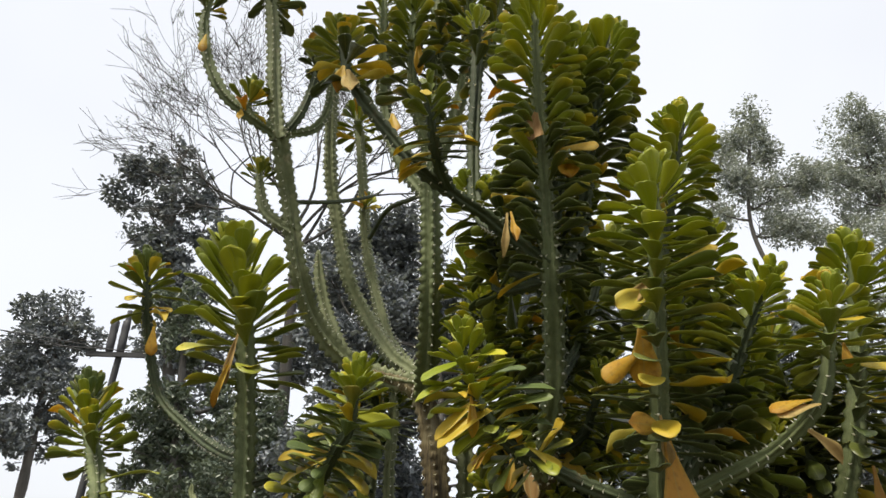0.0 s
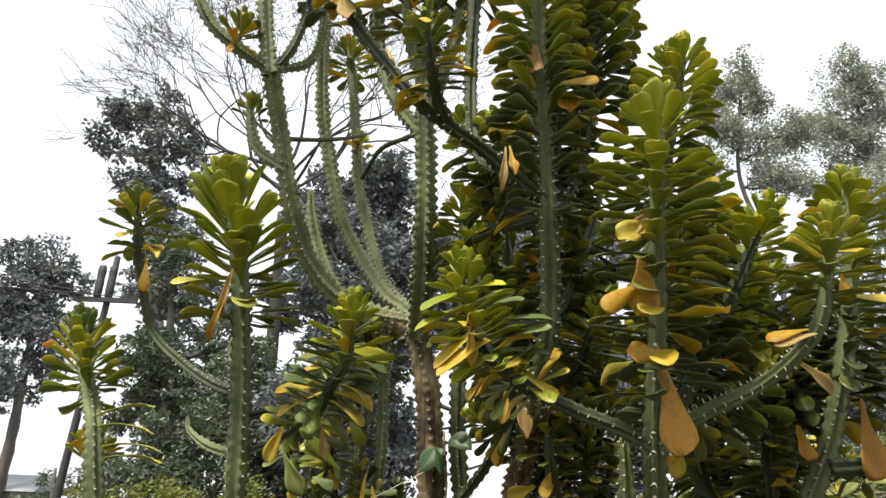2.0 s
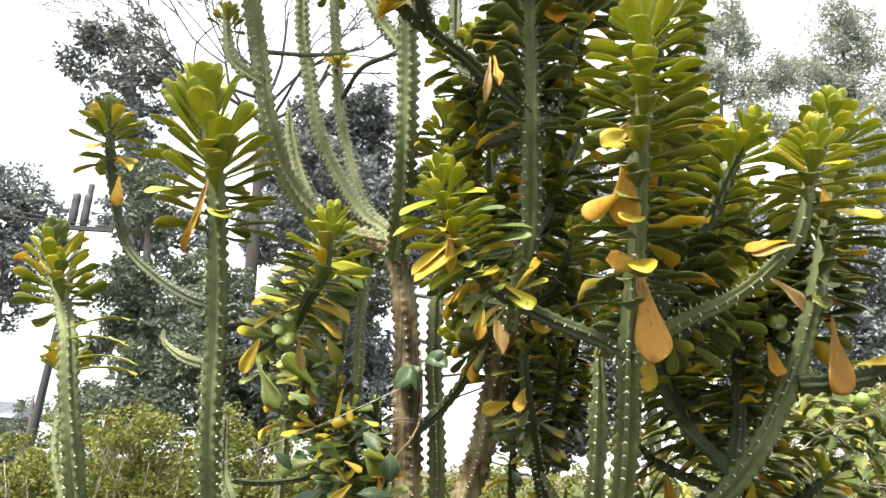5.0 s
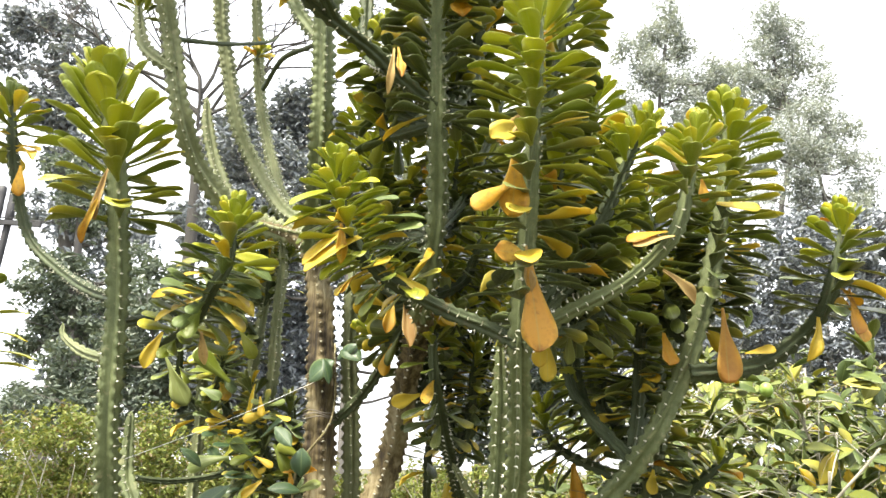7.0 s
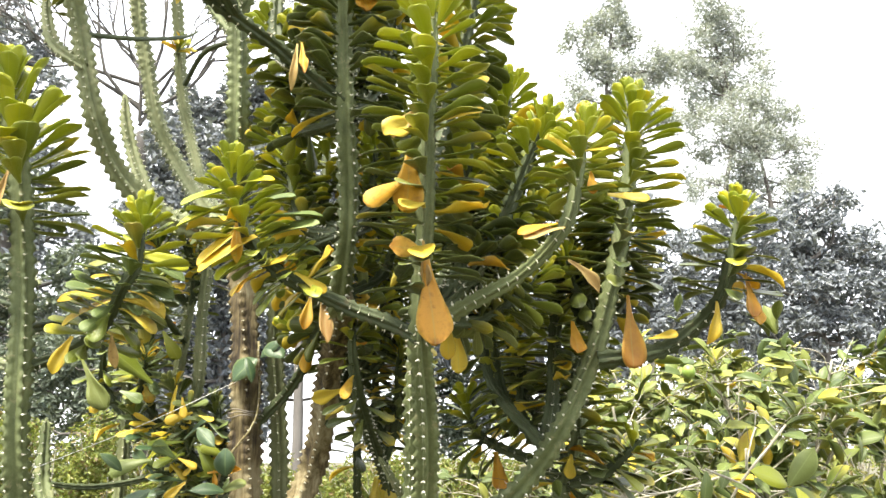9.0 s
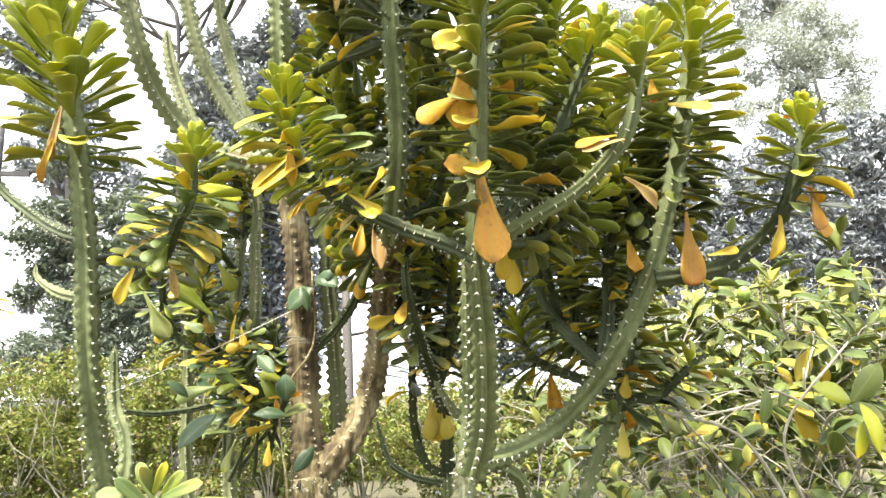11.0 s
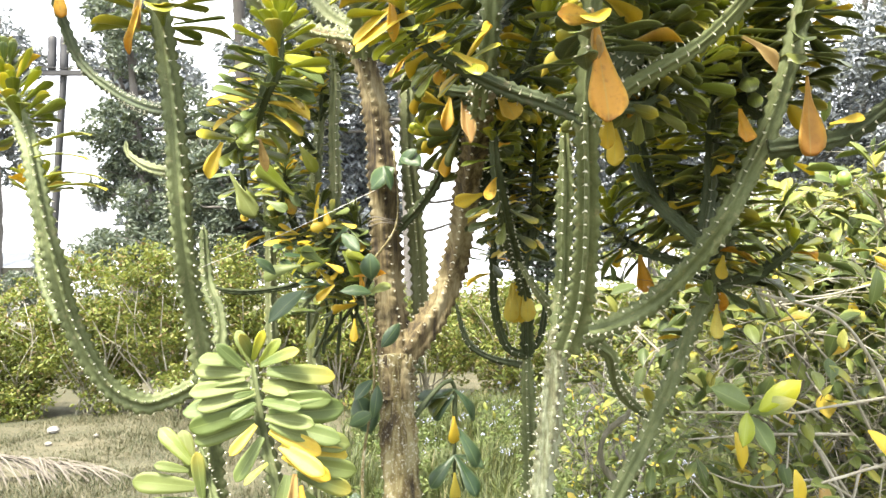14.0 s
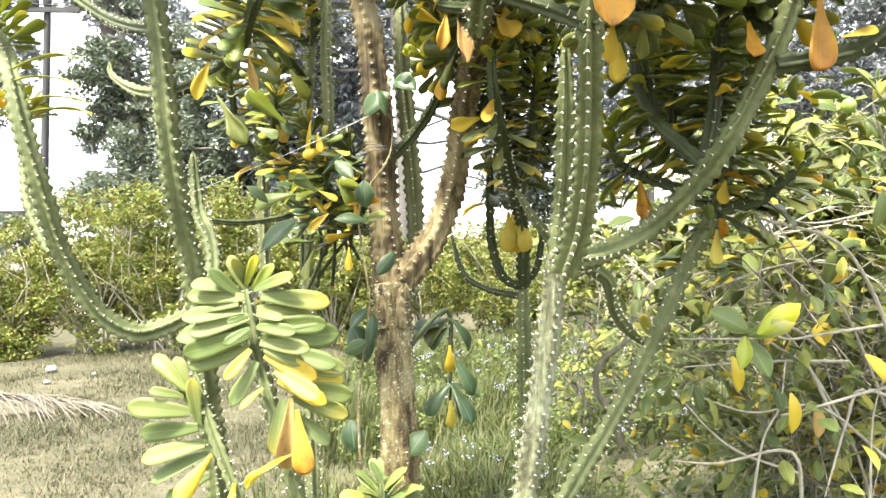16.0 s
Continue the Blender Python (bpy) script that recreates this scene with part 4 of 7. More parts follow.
pl.finish()

# the old trunk and its crown of pale stems
pl = Plant("spurge_shrub", (0.055, 1.95, 0), "old spurge with brown bark trunk and long pale spined stems", "succulent shrub", GROUP)
st, n, seats = ribbed_stem(pl, [(0.055, 1.94, -0.05), (0.055, 1.95, 0.3), (0.057, 1.95, 0.551), (0.059, 1.97, 0.775), (0.05, 2.0, 0.987), (0.046, 2.04, 1.20)], 0.070, 0.047, BARK, depth=0.30, seed=31, round_top=False)
st, n, seats = ribbed_stem(pl, [(0.049, 2.02, 1.08), (0.045, 2.045, 1.18), (0.03, 2.09, 1.294), (0.02, 2.1, 1.463), (0.013, 2.08, 1.658), (0.0, 2.08, 1.84), (-0.02, 2.09, 1.96), (-0.057, 2.1, 2.085)], 0.054, 0.035, BRANCH_BARK, depth=0.3, seed=32)
st, n, seats = ribbed_stem(pl, [(-0.035, 2.085, 2.03), (-0.10, 2.10, 2.07), (-0.165, 2.115, 2.095), (-0.215, 2.12, 2.115)], 0.025, 0.024, BRANCH_BARK, depth=0.25, seed=38)
st, n, seats = ribbed_stem(pl, [(0.05, 2.04, 1.17), (0.091, 2.05, 1.225), (0.160, 2.07, 1.318), (0.203, 2.07, 1.420), (0.224, 1.98, 1.535), (0.231, 1.86, 1.645), (0.245, 1.72, 1.75), (0.242, 1.62, 1.80)], 0.044, 0.030, BRANCH_BARK, depth=0.3, seed=33, round_top=False)
stem_q, n, seats = ribbed_stem(pl, [(0.236, 1.66, 1.755), (0.24, 1.56, 1.83), (0.245, 1.49, 1.9), (0.243, 1.45, 1.985), (0.233, 1.4, 2.078), (0.226, 1.38, 2.152), (0.222, 1.37, 2.281), (0.214, 1.36, 2.466), (0.208, 1.34, 2.64), (0.204, 1.33, 2.83)], 0.027, 0.018, SKIN, seed=34)
leafy(pl, stem_q, n, seats, 0.72, 0.10, 131, 0.95, 0.06, (G_YOUNG, G_MID, G_OLD_SHADED), 12, 74, 0.14, -10)
hang(pl, stem_q, "shrivel", ORANGE, (0.241, 1.33, 2.40), (0.264, 1.31, 2.31), seed=41)
hang(pl, stem_q, "paddle", ORANGE, (0.24, 1.33, 2.405), (0.33, 1.32, 2.40), face=(0, -0.9, 0.3), seed=42)
hang(pl, stem_q, "strip", DRY, (0.128, 1.29, 2.215), (0.122, 1.27, 2.125), seed=43)
hang(pl, stem_q, "strip", ORANGE, (0.136, 1.29, 2.219), (0.142, 1.27, 2.14), seed=44)
hang(pl, stem_q, "shrivel", DRY, (0.20, 1.33, 2.50), (0.18, 1.31, 2.40), seed=44)
hang(pl, stem_q, "paddle", YELLOW, (0.20, 1.34, 2.37), (0.14, 1.30, 2.36), face=(0, -0.7, 0.6), seed=45)
st, n, seats = ribbed_stem(pl, [(0.226, 1.38, 2.145), (0.186, 1.37, 2.168), (0.137, 1.35, 2.197), (0.087, 1.32, 2.226), (0.03, 1.28, 2.243), (-0.052, 1.25, 2.29), (-0.12, 1.25, 2.375), (-0.184, 1.25, 2.46), (-0.226, 1.25, 2.54), (-0.25, 1.25, 2.66)], 0.017, 0.013, SKIN_SHADED, seed=35)
leafy(pl, st, n, seats, 0.16, 0.085, 132, 0.9, 0.15, (G_MID, G_MID, G_OLD_SHADED), 10, 74, 0.09, -25)
hang(pl, st, "shrivel", ORANGE, (-0.23, 1.24, 2.54), (-0.235, 1.22, 2.47), seed=46)
hang(pl, st, "shrivel", DRY, (-0.22, 1.24, 2.53), (-0.205, 1.22, 2.45), seed=47)
hang(pl, st, "shrivel", YELLOW, (-0.04, 1.24, 2.29), (-0.09, 1.23, 2.26), seed=48)
st, n, seats = ribbed_stem(pl, [(0.01, 1.27, 2.255), (-0.012, 1.22, 2.275), (-0.028, 1.16, 2.32), (-0.045, 1.12, 2.40)], 0.014, 0.012, SKIN_SHADED, seed=36)
leafy(pl, st, n, seats, 0.14, 0.075, 133, 0.95, 0.08, (G_MID, G_MID, G_OLD_SHADED), 10, 74, 0.08, -10)
hang(pl, st, "broad", YELLOW, (-0.04, 1.09, 2.365), (-0.042, 1.06, 2.335), seed=49)
for k, (pts, ra, rb, ll, sz, fl) in enumerate([
        ([(0.235, 1.40, 2.12), (0.28, 1.45, 2.2), (0.317, 1.49, 2.28), (0.345, 1.5, 2.425), (0.375, 1.5, 2.61), (0.41, 1.5, 2.80), (0.435, 1.5, 2.90)], 0.022, 0.017, 0.5, 0.10, 1.1),
        ([(0.228, 1.38, 2.20), (0.26, 1.45, 2.32), (0.28, 1.46, 2.5), (0.31, 1.46, 2.72), (0.315, 1.45, 2.84)], 0.018, 0.015, 0.35, 0.10, 0.9),
        ([(0.16, 1.36, 2.18), (0.14, 1.46, 2.28), (0.125, 1.5, 2.42)], 0.013, 0.011, 0.22, 0.07, 0.8),
        ([(0.12, 1.34, 2.205), (0.08, 1.5, 2.34), (0.07, 1.55, 2.55), (0.075, 1.56, 2.8), (0.07, 1.56, 3.0)], 0.02, 0.018, 0.2, 0.085, 0.4),
        ([(0.238, 1.5, 1.92), (0.30, 1.7, 2.0), (0.32, 1.75, 2.12), (0.33, 1.75, 2.26)], 0.016, 0.013, 0.3, 0.08, 0.9),
        ([(0.237, 1.52, 1.9), (0.16, 1.72, 1.98), (0.12, 1.78, 2.1), (0.11, 1.78, 2.24)], 0.016, 0.013, 0.32, 0.085, 0.9),
        ([(0.13, 1.78, 2.06), (0.08, 1.85, 2.2), (0.07, 1.87, 2.4)], 0.014, 0.011, 0.3, 0.08, 0.8)]):
    st, n, seats = ribbed_stem(pl, pts, ra, rb, SKIN_SHADED, seed=140 + k)
    leafy(pl, st, n, seats, ll, sz, 140 + k, fl, 0.06, (G_YOUNG, G_MID, G_OLD_SHADED), 10, 74, 0.12, -12)
shoots(pl, (0.236, 1.62, 1.79), [(0.07, 1.80, 1.97), (0.15, 1.85, 1.88), (0.30, 1.78, 1.92), (0.36, 1.72, 1.82), (0.20, 1.90, 2.06), (0.40, 1.66, 2.0), (0.13, 1.95, 1.78), (0.31, 1.92, 1.78), (0.44, 1.75, 1.9)], 0.085, 740, 0.32, (G_YOUNG, G_MID, G_OLD_SHADED), 0.06, 0.62)
shoots(pl, (0.232, 1.41, 2.12), [(0.16, 1.52, 2.36), (0.10, 1.62, 2.28), (0.20, 1.56, 2.52), (0.30, 1.56, 2.34), (0.28, 1.6, 2.6), (0.05, 1.58, 2.45), (0.36, 1.62, 2.5)], 0.085, 760, 0.34, (G_YOUNG, G_MID, G_OLD_SHADED), 0.05, 0.6)
shoots(pl, (0.03, 2.1, 1.34), [(-0.08, 2.2, 1.62), (-0.16, 2.2, 1.52), (-0.05, 2.16, 1.47), (-0.11, 2.18, 1.40), (-0.20, 2.2, 1.66)], 0.075, 790, 0.2, (G_OLD_SHADED, G_OLD_SHADED, G_OLD_SHADED), 0.12, 0.5)
shoots(pl, (0.22, 1.95, 1.53), [(0.30, 2.15, 1.98), (0.40, 2.1, 2.10), (0.46, 2.05, 1.95), (0.52, 2.1, 2.2), (0.36, 2.2, 2.25), (0.44, 2.2, 2.34), (0.26, 2.15, 2.18), (0.56, 2.05, 2.05)], 0.10, 900, 0.36, (G_MID, G_MID, G_OLD_SHADED), 0.04, 0.5)
shoots(pl, (0.237, 1.50, 1.90), [(0.36, 1.95, 2.42), (0.44, 1.9, 2.30), (0.20, 1.95, 2.36), (0.28, 1.98, 2.55), (0.14, 1.9, 2.14), (0.48, 1.85, 2.46)], 0.095, 920, 0.38, (G_MID, G_MID, G_OLD_SHADED), 0.04, 0.44)
# long pale stems rising from the crotch
st, n, seats = ribbed_stem(pl, [(-0.02, 2.09, 2.06), (-0.185, 2.12, 2.10), (-0.295, 2.12, 2.157), (-0.391, 2.08, 2.267), (-0.441, 2.0, 2.405), (-0.482, 1.96, 2.598), (-0.505, 1.92, 2.70), (-0.523, 1.87, 2.80)], 0.034, 0.029, SKIN_PALE, seed=51, round_top=False)
st, n, seats = ribbed_stem(pl, [(-0.523, 1.87, 2.77), (-0.56, 1.86, 2.975), (-0.59, 1.85, 3.179), (-0.629, 1.84, 3.397), (-0.64, 1.84, 3.6)], 0.027, 0.022, SKIN_PALE, seed=52)
leafy(pl, st, n, seats, 0.32, 0.09, 151, 0.8, 0.05)
st, n, seats = ribbed_stem(pl, [(-0.527, 1.87, 2.787), (-0.626, 1.86, 2.85), (-0.716, 1.85, 2.927), (-0.784, 1.84, 3.053), (-0.823, 1.84, 3.209), (-0.815, 1.84, 3.33)], 0.022, 0.018, SKIN, seed=53)
leafy(pl, st, n, seats, 0.10, 0.085, 152, 0.6, 0.2)
hang(pl, st, "paddle", ORANGE, (-0.80, 1.82, 3.14), (-0.80, 1.81, 3.07), seed=51)
st, n, seats = ribbed_stem(pl, [(-0.64, 1.86, 2.86), (-0.625, 1.85, 2.90), (-0.62, 1.85, 2.95)], 0.010, 0.010, SKIN, seed=54)
leafy(pl, st, n, seats, 0.1, 0.09, 153, 0.6, 0.1, (G_MID, G_MID, G_MID))
hang(pl, st, "shrivel", ORANGE, (-0.645, 1.84, 2.86), (-0.64, 1.83, 2.81), seed=52)
st, n, seats = ribbed_stem(pl, [(-0.513, 1.87, 2.787), (-0.472, 1.88, 2.872), (-0.445, 1.9, 3.013), (-0.43, 1.9, 3.15)], 0.016, 0.015, SKIN_SHADED, seed=55)
leafy(pl, st, n, seats, 0.1, 0.08, 154, 0.6, 0.1)
st, n, seats = ribbed_stem(pl, [(-0.504, 1.87, 2.787), (-0.429, 1.95, 2.88), (-0.405, 2.0, 3.047), (-0.427, 2.0, 3.325)], 0.016, 0.014, SKIN, seed=56)
leafy(pl, st, n, seats, 0.12, 0.085, 155, 0.6, 0.1)
st, n, seats = ribbed_stem(pl, [(-0.46, 1.97, 2.5), (-0.56, 2.0, 2.58), (-0.60, 2.02, 2.68), (-0.615, 2.03, 2.78)], 0.022, 0.018, SKIN_PALE, seed=57)
leafy(pl, st, n, seats, 0.1, 0.07, 156, 0.5, 0.1, (G_MID, G_MID, G_OLD_SHADED))
st, n, seats = ribbed_stem(pl, [(-0.04, 2.1, 2.07), (-0.09, 2.14, 2.13), (-0.148, 2.2, 2.188), (-0.252, 2.3, 2.355), (-0.332, 2.3, 2.511), (-0.385, 2.3, 2.718), (-0.425, 2.28, 2.90), (-0.444, 2.25, 3.15), (-0.45, 2.25, 3.40)], 0.030, 0.025, SKIN_PALE, seed=58)
leafy(pl, st, n, seats, 0.15, 0.09, 157, 0.5, 0.1)
st, n, seats = ribbed_stem(pl, [(-0.05, 2.12, 2.09), (-0.112, 2.2, 2.173), (-0.177, 2.35, 2.301), (-0.239, 2.42, 2.493), (-0.292, 2.45, 2.703), (-0.325, 2.45, 2.957), (-0.365, 2.45, 3.249), (-0.385, 2.45, 3.33)], 0.026, 0.020, SKIN_PALE, seed=59)
leafy(pl, st, n, seats, 0.17, 0.10, 158, 0.6, 0.1, PALE_TIP)
st, n, seats = ribbed_stem(pl, [(-0.2, 2.12, 2.11), (-0.30, 2.25, 2.2), (-0.38, 2.32, 2.35), (-0.43, 2.34, 2.5), (-0.45, 2.34, 2.62)], 0.026, 0.022, SKIN_PALE, seed=60)
st, n, seats = ribbed_stem(pl, [(-0.04, 2.06, 2.02), (-0.032, 1.92, 2.162), (-0.033, 1.85, 2.316), (-0.04, 1.83, 2.495), (-0.048, 1.82, 2.63), (-0.05, 1.82, 2.804), (-0.045, 1.82, 3.012), (-0.045, 1.82, 3.275), (-0.052, 1.82, 3.5)], 0.037, 0.026, SKIN, seed=61)
leafy(pl, st, n, seats, 0.45, 0.10, 159, 0.5, 0.05)
for k, (pts, ra, rb) in enumerate([
        ([(-0.047, 1.82, 2.62), (0.0, 1.80, 2.75), (0.045, 1.80, 2.95), (0.06, 1.8, 3.2), (0.06, 1.8, 3.45)], 0.024, 0.02),
        ([(-0.045, 1.83, 2.55), (-0.14, 1.9, 2.72), (-0.2, 1.95, 2.92), (-0.23, 1.95, 3.2), (-0.25, 1.95, 3.5)], 0.024, 0.02),
        ([(-0.047, 1.82, 2.7), (-0.10, 1.78, 2.85), (-0.12, 1.76, 3.05), (-0.12, 1.75, 3.25)], 0.02, 0.016),
        ([(0.045, 1.80, 2.95), (0.12, 1.78, 3.05), (0.15, 1.76, 3.2), (0.16, 1.76, 3.4)], 0.018, 0.016)]):
    st, n, seats = ribbed_stem(pl, pts, ra, rb, SKIN, seed=170 + k)
    leafy(pl, st, n, seats, 0.4, 0.095, 170 + k, 0.5, 0.07, (G_MID, G_MID, G_OLD_SHADED))
    hang(pl, st, "shrivel", ORANGE, Vector(pts[2]) + Vector((0.02, -0.03, 0)), Vector(pts[2]) + Vector((0.03, -0.05, -0.1)), seed=60 + k)
st, n, seats = ribbed_stem(pl, [(-0.48, 1.96, 2.60), (-0.36, 2.1, 2.687), (-0.263, 2.25, 2.80), (-0.225, 2.3, 2.86)], 0.008, 0.006, SKIN_SHADED, seed=62, spines=False, depth=0.1)
st, n, seats = ribbed_stem(pl, [(-0.28, 2.43, 2.72), (-0.207, 2.3, 2.772), (-0.116, 2.2, 2.765), (-0.04, 2.0, 2.68), (-0.045, 1.84, 2.58)], 0.009, 0.008, SKIN_SHADED, seed=63, spines=False, depth=0.1)
st, n, seats = ribbed_stem(pl, [(-0.32, 2.45, 2.86), (-0.30, 2.35, 2.80), (-0.28, 2.3, 2.82)], 0.008, 0.008, SKIN_PALE, seed=64, spines=False)
leafy(pl, st, n, seats, 0.06, 0.07, 160, 0.7, 0.5, PALE_TIP)
# stems behind the trunk
st, n, seats = ribbed_stem(pl, [(0.07, 2.08, 1.14), (0.113, 2.18, 1.226), (0.115, 2.18, 1.388), (0.105, 2.15, 1.544), (0.087, 2.12, 1.743), (0.085, 2.1, 1.891), (0.08, 2.1, 2.0)], 0.028, 0.024, SKIN_PALE, seed=65)
st, n, seats = ribbed_stem(pl, [(0.03, 2.1, 1.52), (0.07, 2.08, 1.555), (0.122, 2.05, 1.608), (0.166, 2.0, 1.673), (0.185, 1.96, 1.74), (0.19, 1.95, 1.82)], 0.017, 0.013, SKIN_SHADED, seed=66)
leafy(pl, st, n, seats, 0.10, 0.07, 161, 0.5, 0.4, (G_MID, G_OLD_SHADED, G_OLD_SHADED))
hang(pl, st, "strip", DRY, (0.20, 1.69, 1.83), (0.212, 1.66, 1.69), seed=71)
hang(pl, st, "shrivel", ORANGE, (0.175, 1.69, 1.80), (0.165, 1.67, 1.73), seed=72)
hang(pl, st, "shrivel", ORANGE, (0.276, 1.68, 1.837), (0.312, 1.66, 1.739), seed=73)
hang(pl, st, "broad", YELLOW, (0.28, 1.70, 1.82), (0.30, 1.68, 1.75), seed=74)
hang(pl, st, "shrivel", YELLOW, (0.26, 1.82, 1.60), (0.19, 1.80, 1.57), seed=75)
v, f = tube([(0.06, 2.0, 1.0), (0.15, 2.06, 1.10), (0.20, 2.09, 1.12), (0.205, 2.1, 1.02), (0.20, 2.1, 0.86)], 0.009, 0.004, 0.02, 7, 0.15, pl.base)
st = part("stem", mesh_of("stem", v, f, SKIN_SHADED), pl.ob)
rng = random.Random(88)
for k in range(13):
    a = rng.uniform(0, 6.28)
    z = rng.choice((1.10, 1.08, 1.0, 0.92))
    pl.leaf(st, "droop", rng.choice((VINE_LEAF, VINE_LEAF, G_OLD_SHADED)), (0.203, 2.09, z), (math.cos(a), math.sin(a) * 0.6 - 0.2, rng.uniform(-1.1, 0.2)), (0.2, -0.7, 0.8), rng.uniform(0.085, 0.12), 0.0, rng)
for z in (1.03, 0.88):
    pl.leaf(st, "droop", YELLOW, (0.20, 2.07, z), (0.03, -0.1, -1), (0.1, -1, 0.1), 0.075, 0.0, rng)
pl.finish()

# leaning stem with the leafy arms, shade put into their skin colour
pl = Plant("spurge_shrub", (0.20, 1.75, 0), "leaning thorny spurge stem with leafy arms", "succulent shrub", GROUP)
st, n, seats = ribbed_stem(pl, [(0.10, 1.75, -0.05), (0.25, 1.75, 0.35), (0.384, 1.75, 0.623), (0.464, 1.75, 0.762), (0.547, 1.76, 0.887), (0.621, 1.76, 1.016), (0.678, 1.75, 1.14), (0.722, 1.74, 1.25), (0.771, 1.73, 1.352), (0.80, 1.73, 1.42), (0.837, 1.74, 1.533), (0.862, 1.75, 1.68)], 0.028, 0.018, SKIN, seed=71)
leafy(pl, st, n, seats, 0.33, 0.11, 171, 0.95, 0.06, (G_YOUNG, G_MID, G_OLD_SHADED), 5, 74, 0.1, -20)
hang(pl, st, "paddle", YELLOW, (0.775, 1.70, 1.33), (0.76, 1.68, 1.255), seed=81)
hang(pl, st, "broad", YELLOW, (0.79, 1.69, 1.44), (0.775, 1.67, 1.39), seed=82)
st, n, seats = ribbed_stem(pl, [(0.784, 1.73, 1.371), (0.858, 1.68, 1.393), (0.895, 1.63, 1.433), (0.94, 1.6, 1.48)], 0.018, 0.013, SKIN_SHADED, seed=72)
leafy(pl, st, n, seats, 0.17, 0.085, 172, 0.9, 0.1, (G_YOUNG, G_MID, G_OLD_SHADED), 20, 70, 0.06, 0, bare=0.02)
st, n, seats = ribbed_stem(pl, [(0.785, 1.74, 1.38), (0.727, 1.8, 1.428), (0.649, 1.85, 1.466), (0.603, 1.88, 1.511), (0.58, 1.9, 1.6)], 0.015, 0.012, SKIN_SHADED, seed=73)
leafy(pl, st, n, seats, 0.22, 0.09, 173, 0.9, 0.12, (G_YOUNG, G_MID, G_OLD_SHADED), 10, 70, 0.09, -15)
hang(pl, st, "shrivel", ORANGE, (0.645, 1.83, 1.45), (0.645, 1.82, 1.36), seed=83)
st, n, seats = ribbed_stem(pl, [(0.80, 1.74, 1.42), (0.74, 1.8, 1.55), (0.70, 1.83, 1.65), (0.69, 1.84, 1.78)], 0.015, 0.012, SKIN_SHADED, seed=74)
leafy(pl, st, n, seats, 0.28, 0.10, 174, 0.9, 0.06, (G_MID, G_MID, G_OLD_SHADED), 5, 70, 0.09, -20)
pl.finish()

# thinner forked stem behind
pl = Plant("spurge_shrub", (0.45, 2.36, 0), "thin forked thorny spurge stem with dark curved arms", "succulent shrub", GROUP)
st, n, seats = ribbed_stem(pl, [(0.455, 2.37, -0.05), (0.452, 2.36, 0.3), (0.451, 2.35, 0.561), (0.451, 2.33, 0.831), (0.446, 2.31, 1.008), (0.442, 2.3, 1.19)], 0.028, 0.023, SKIN, seed=81)
st, n, seats = ribbed_stem(pl, [(0.442, 2.3, 1.17), (0.378, 2.28, 1.201), (0.341, 2.25, 1.304), (0.331, 2.2, 1.435), (0.328, 2.15, 1.56)], 0.015, 0.012, SKIN_SHADED, seed=82)
leafy(pl, st, n, seats, 0.16, 0.07, 181, 0.5, 0.4, (G_MID, G_OLD_SHADED, G_OLD_SHADED))
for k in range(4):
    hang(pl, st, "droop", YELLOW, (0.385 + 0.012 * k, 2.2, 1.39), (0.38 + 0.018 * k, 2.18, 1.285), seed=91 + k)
st, n, seats = ribbed_stem(pl, [(0.445, 2.3, 1.17), (0.425, 2.2, 1.352), (0.362, 2.0, 1.467), (0.303, 1.78, 1.567), (0.28, 1.72, 1.66), (0.275, 1.71, 1.75)], 0.022, 0.016, SKIN_SHADED, seed=83)
leafy(pl, st, n, seats, 0.34, 0.075, 182, 0.25, 0.12, (G_MID, G_OLD_SHADED, G_OLD_SHADED), 0, 70, 0.08, -30)
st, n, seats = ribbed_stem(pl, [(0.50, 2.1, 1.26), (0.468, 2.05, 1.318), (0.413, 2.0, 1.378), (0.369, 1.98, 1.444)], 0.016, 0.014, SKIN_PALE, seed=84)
st, n, seats = ribbed_stem(pl, [(0.442, 2.3, 1.18), (0.48, 2.28, 1.22), (0.495, 2.26, 1.32), (0.50, 2.25, 1.40)], 0.012, 0.010, SKIN_SHADED, seed=85)
shoots(pl, (0.39, 2.08, 1.43), [(0.43, 1.98, 1.76), (0.36, 2.06, 1.74), (0.46, 2.1, 1.64), (0.49, 2.02, 1.86), (0.42, 2.12, 1.58), (0.52, 2.08, 1.72)], 0.085, 850, 0.26, (G_MID, G_MID, G_OLD_SHADED), 0.1, 0.7)
st, n, seats = ribbed_stem(pl, [(0.44, 2.31, 1.14), (0.34, 2.35, 1.16), (0.27, 2.4, 1.21), (0.235, 2.42, 1.33)], 0.012, 0.010, SKIN_SHADED, seed=86)
pl.finish()


pl = Plant("spurge_shrub", (-0.21, 2.42, 0), "slim thorny spurge stems with small yellowing leaves", "succulent shrub", GROUP)
st, n, seats = ribbed_stem(pl, [(-0.21, 2.42, -0.05), (-0.21, 2.41, 0.6), (-0.212, 2.4, 1.01), (-0.218, 2.4, 1.187), (-0.224, 2.4, 1.364), (-0.224, 2.4, 1.539), (-0.209, 2.4, 1.75), (-0.193, 2.4, 1.96), (-0.19, 2.4, 2.12)], 0.026, 0.018, SKIN_PALE, seed=91)
leafy(pl, st, n, seats, 0.5, 0.085, 191, 0.25, 0.12, (G_LIME, G_MID, G_OLD_SHADED), 10, 70, 0.12, -25)
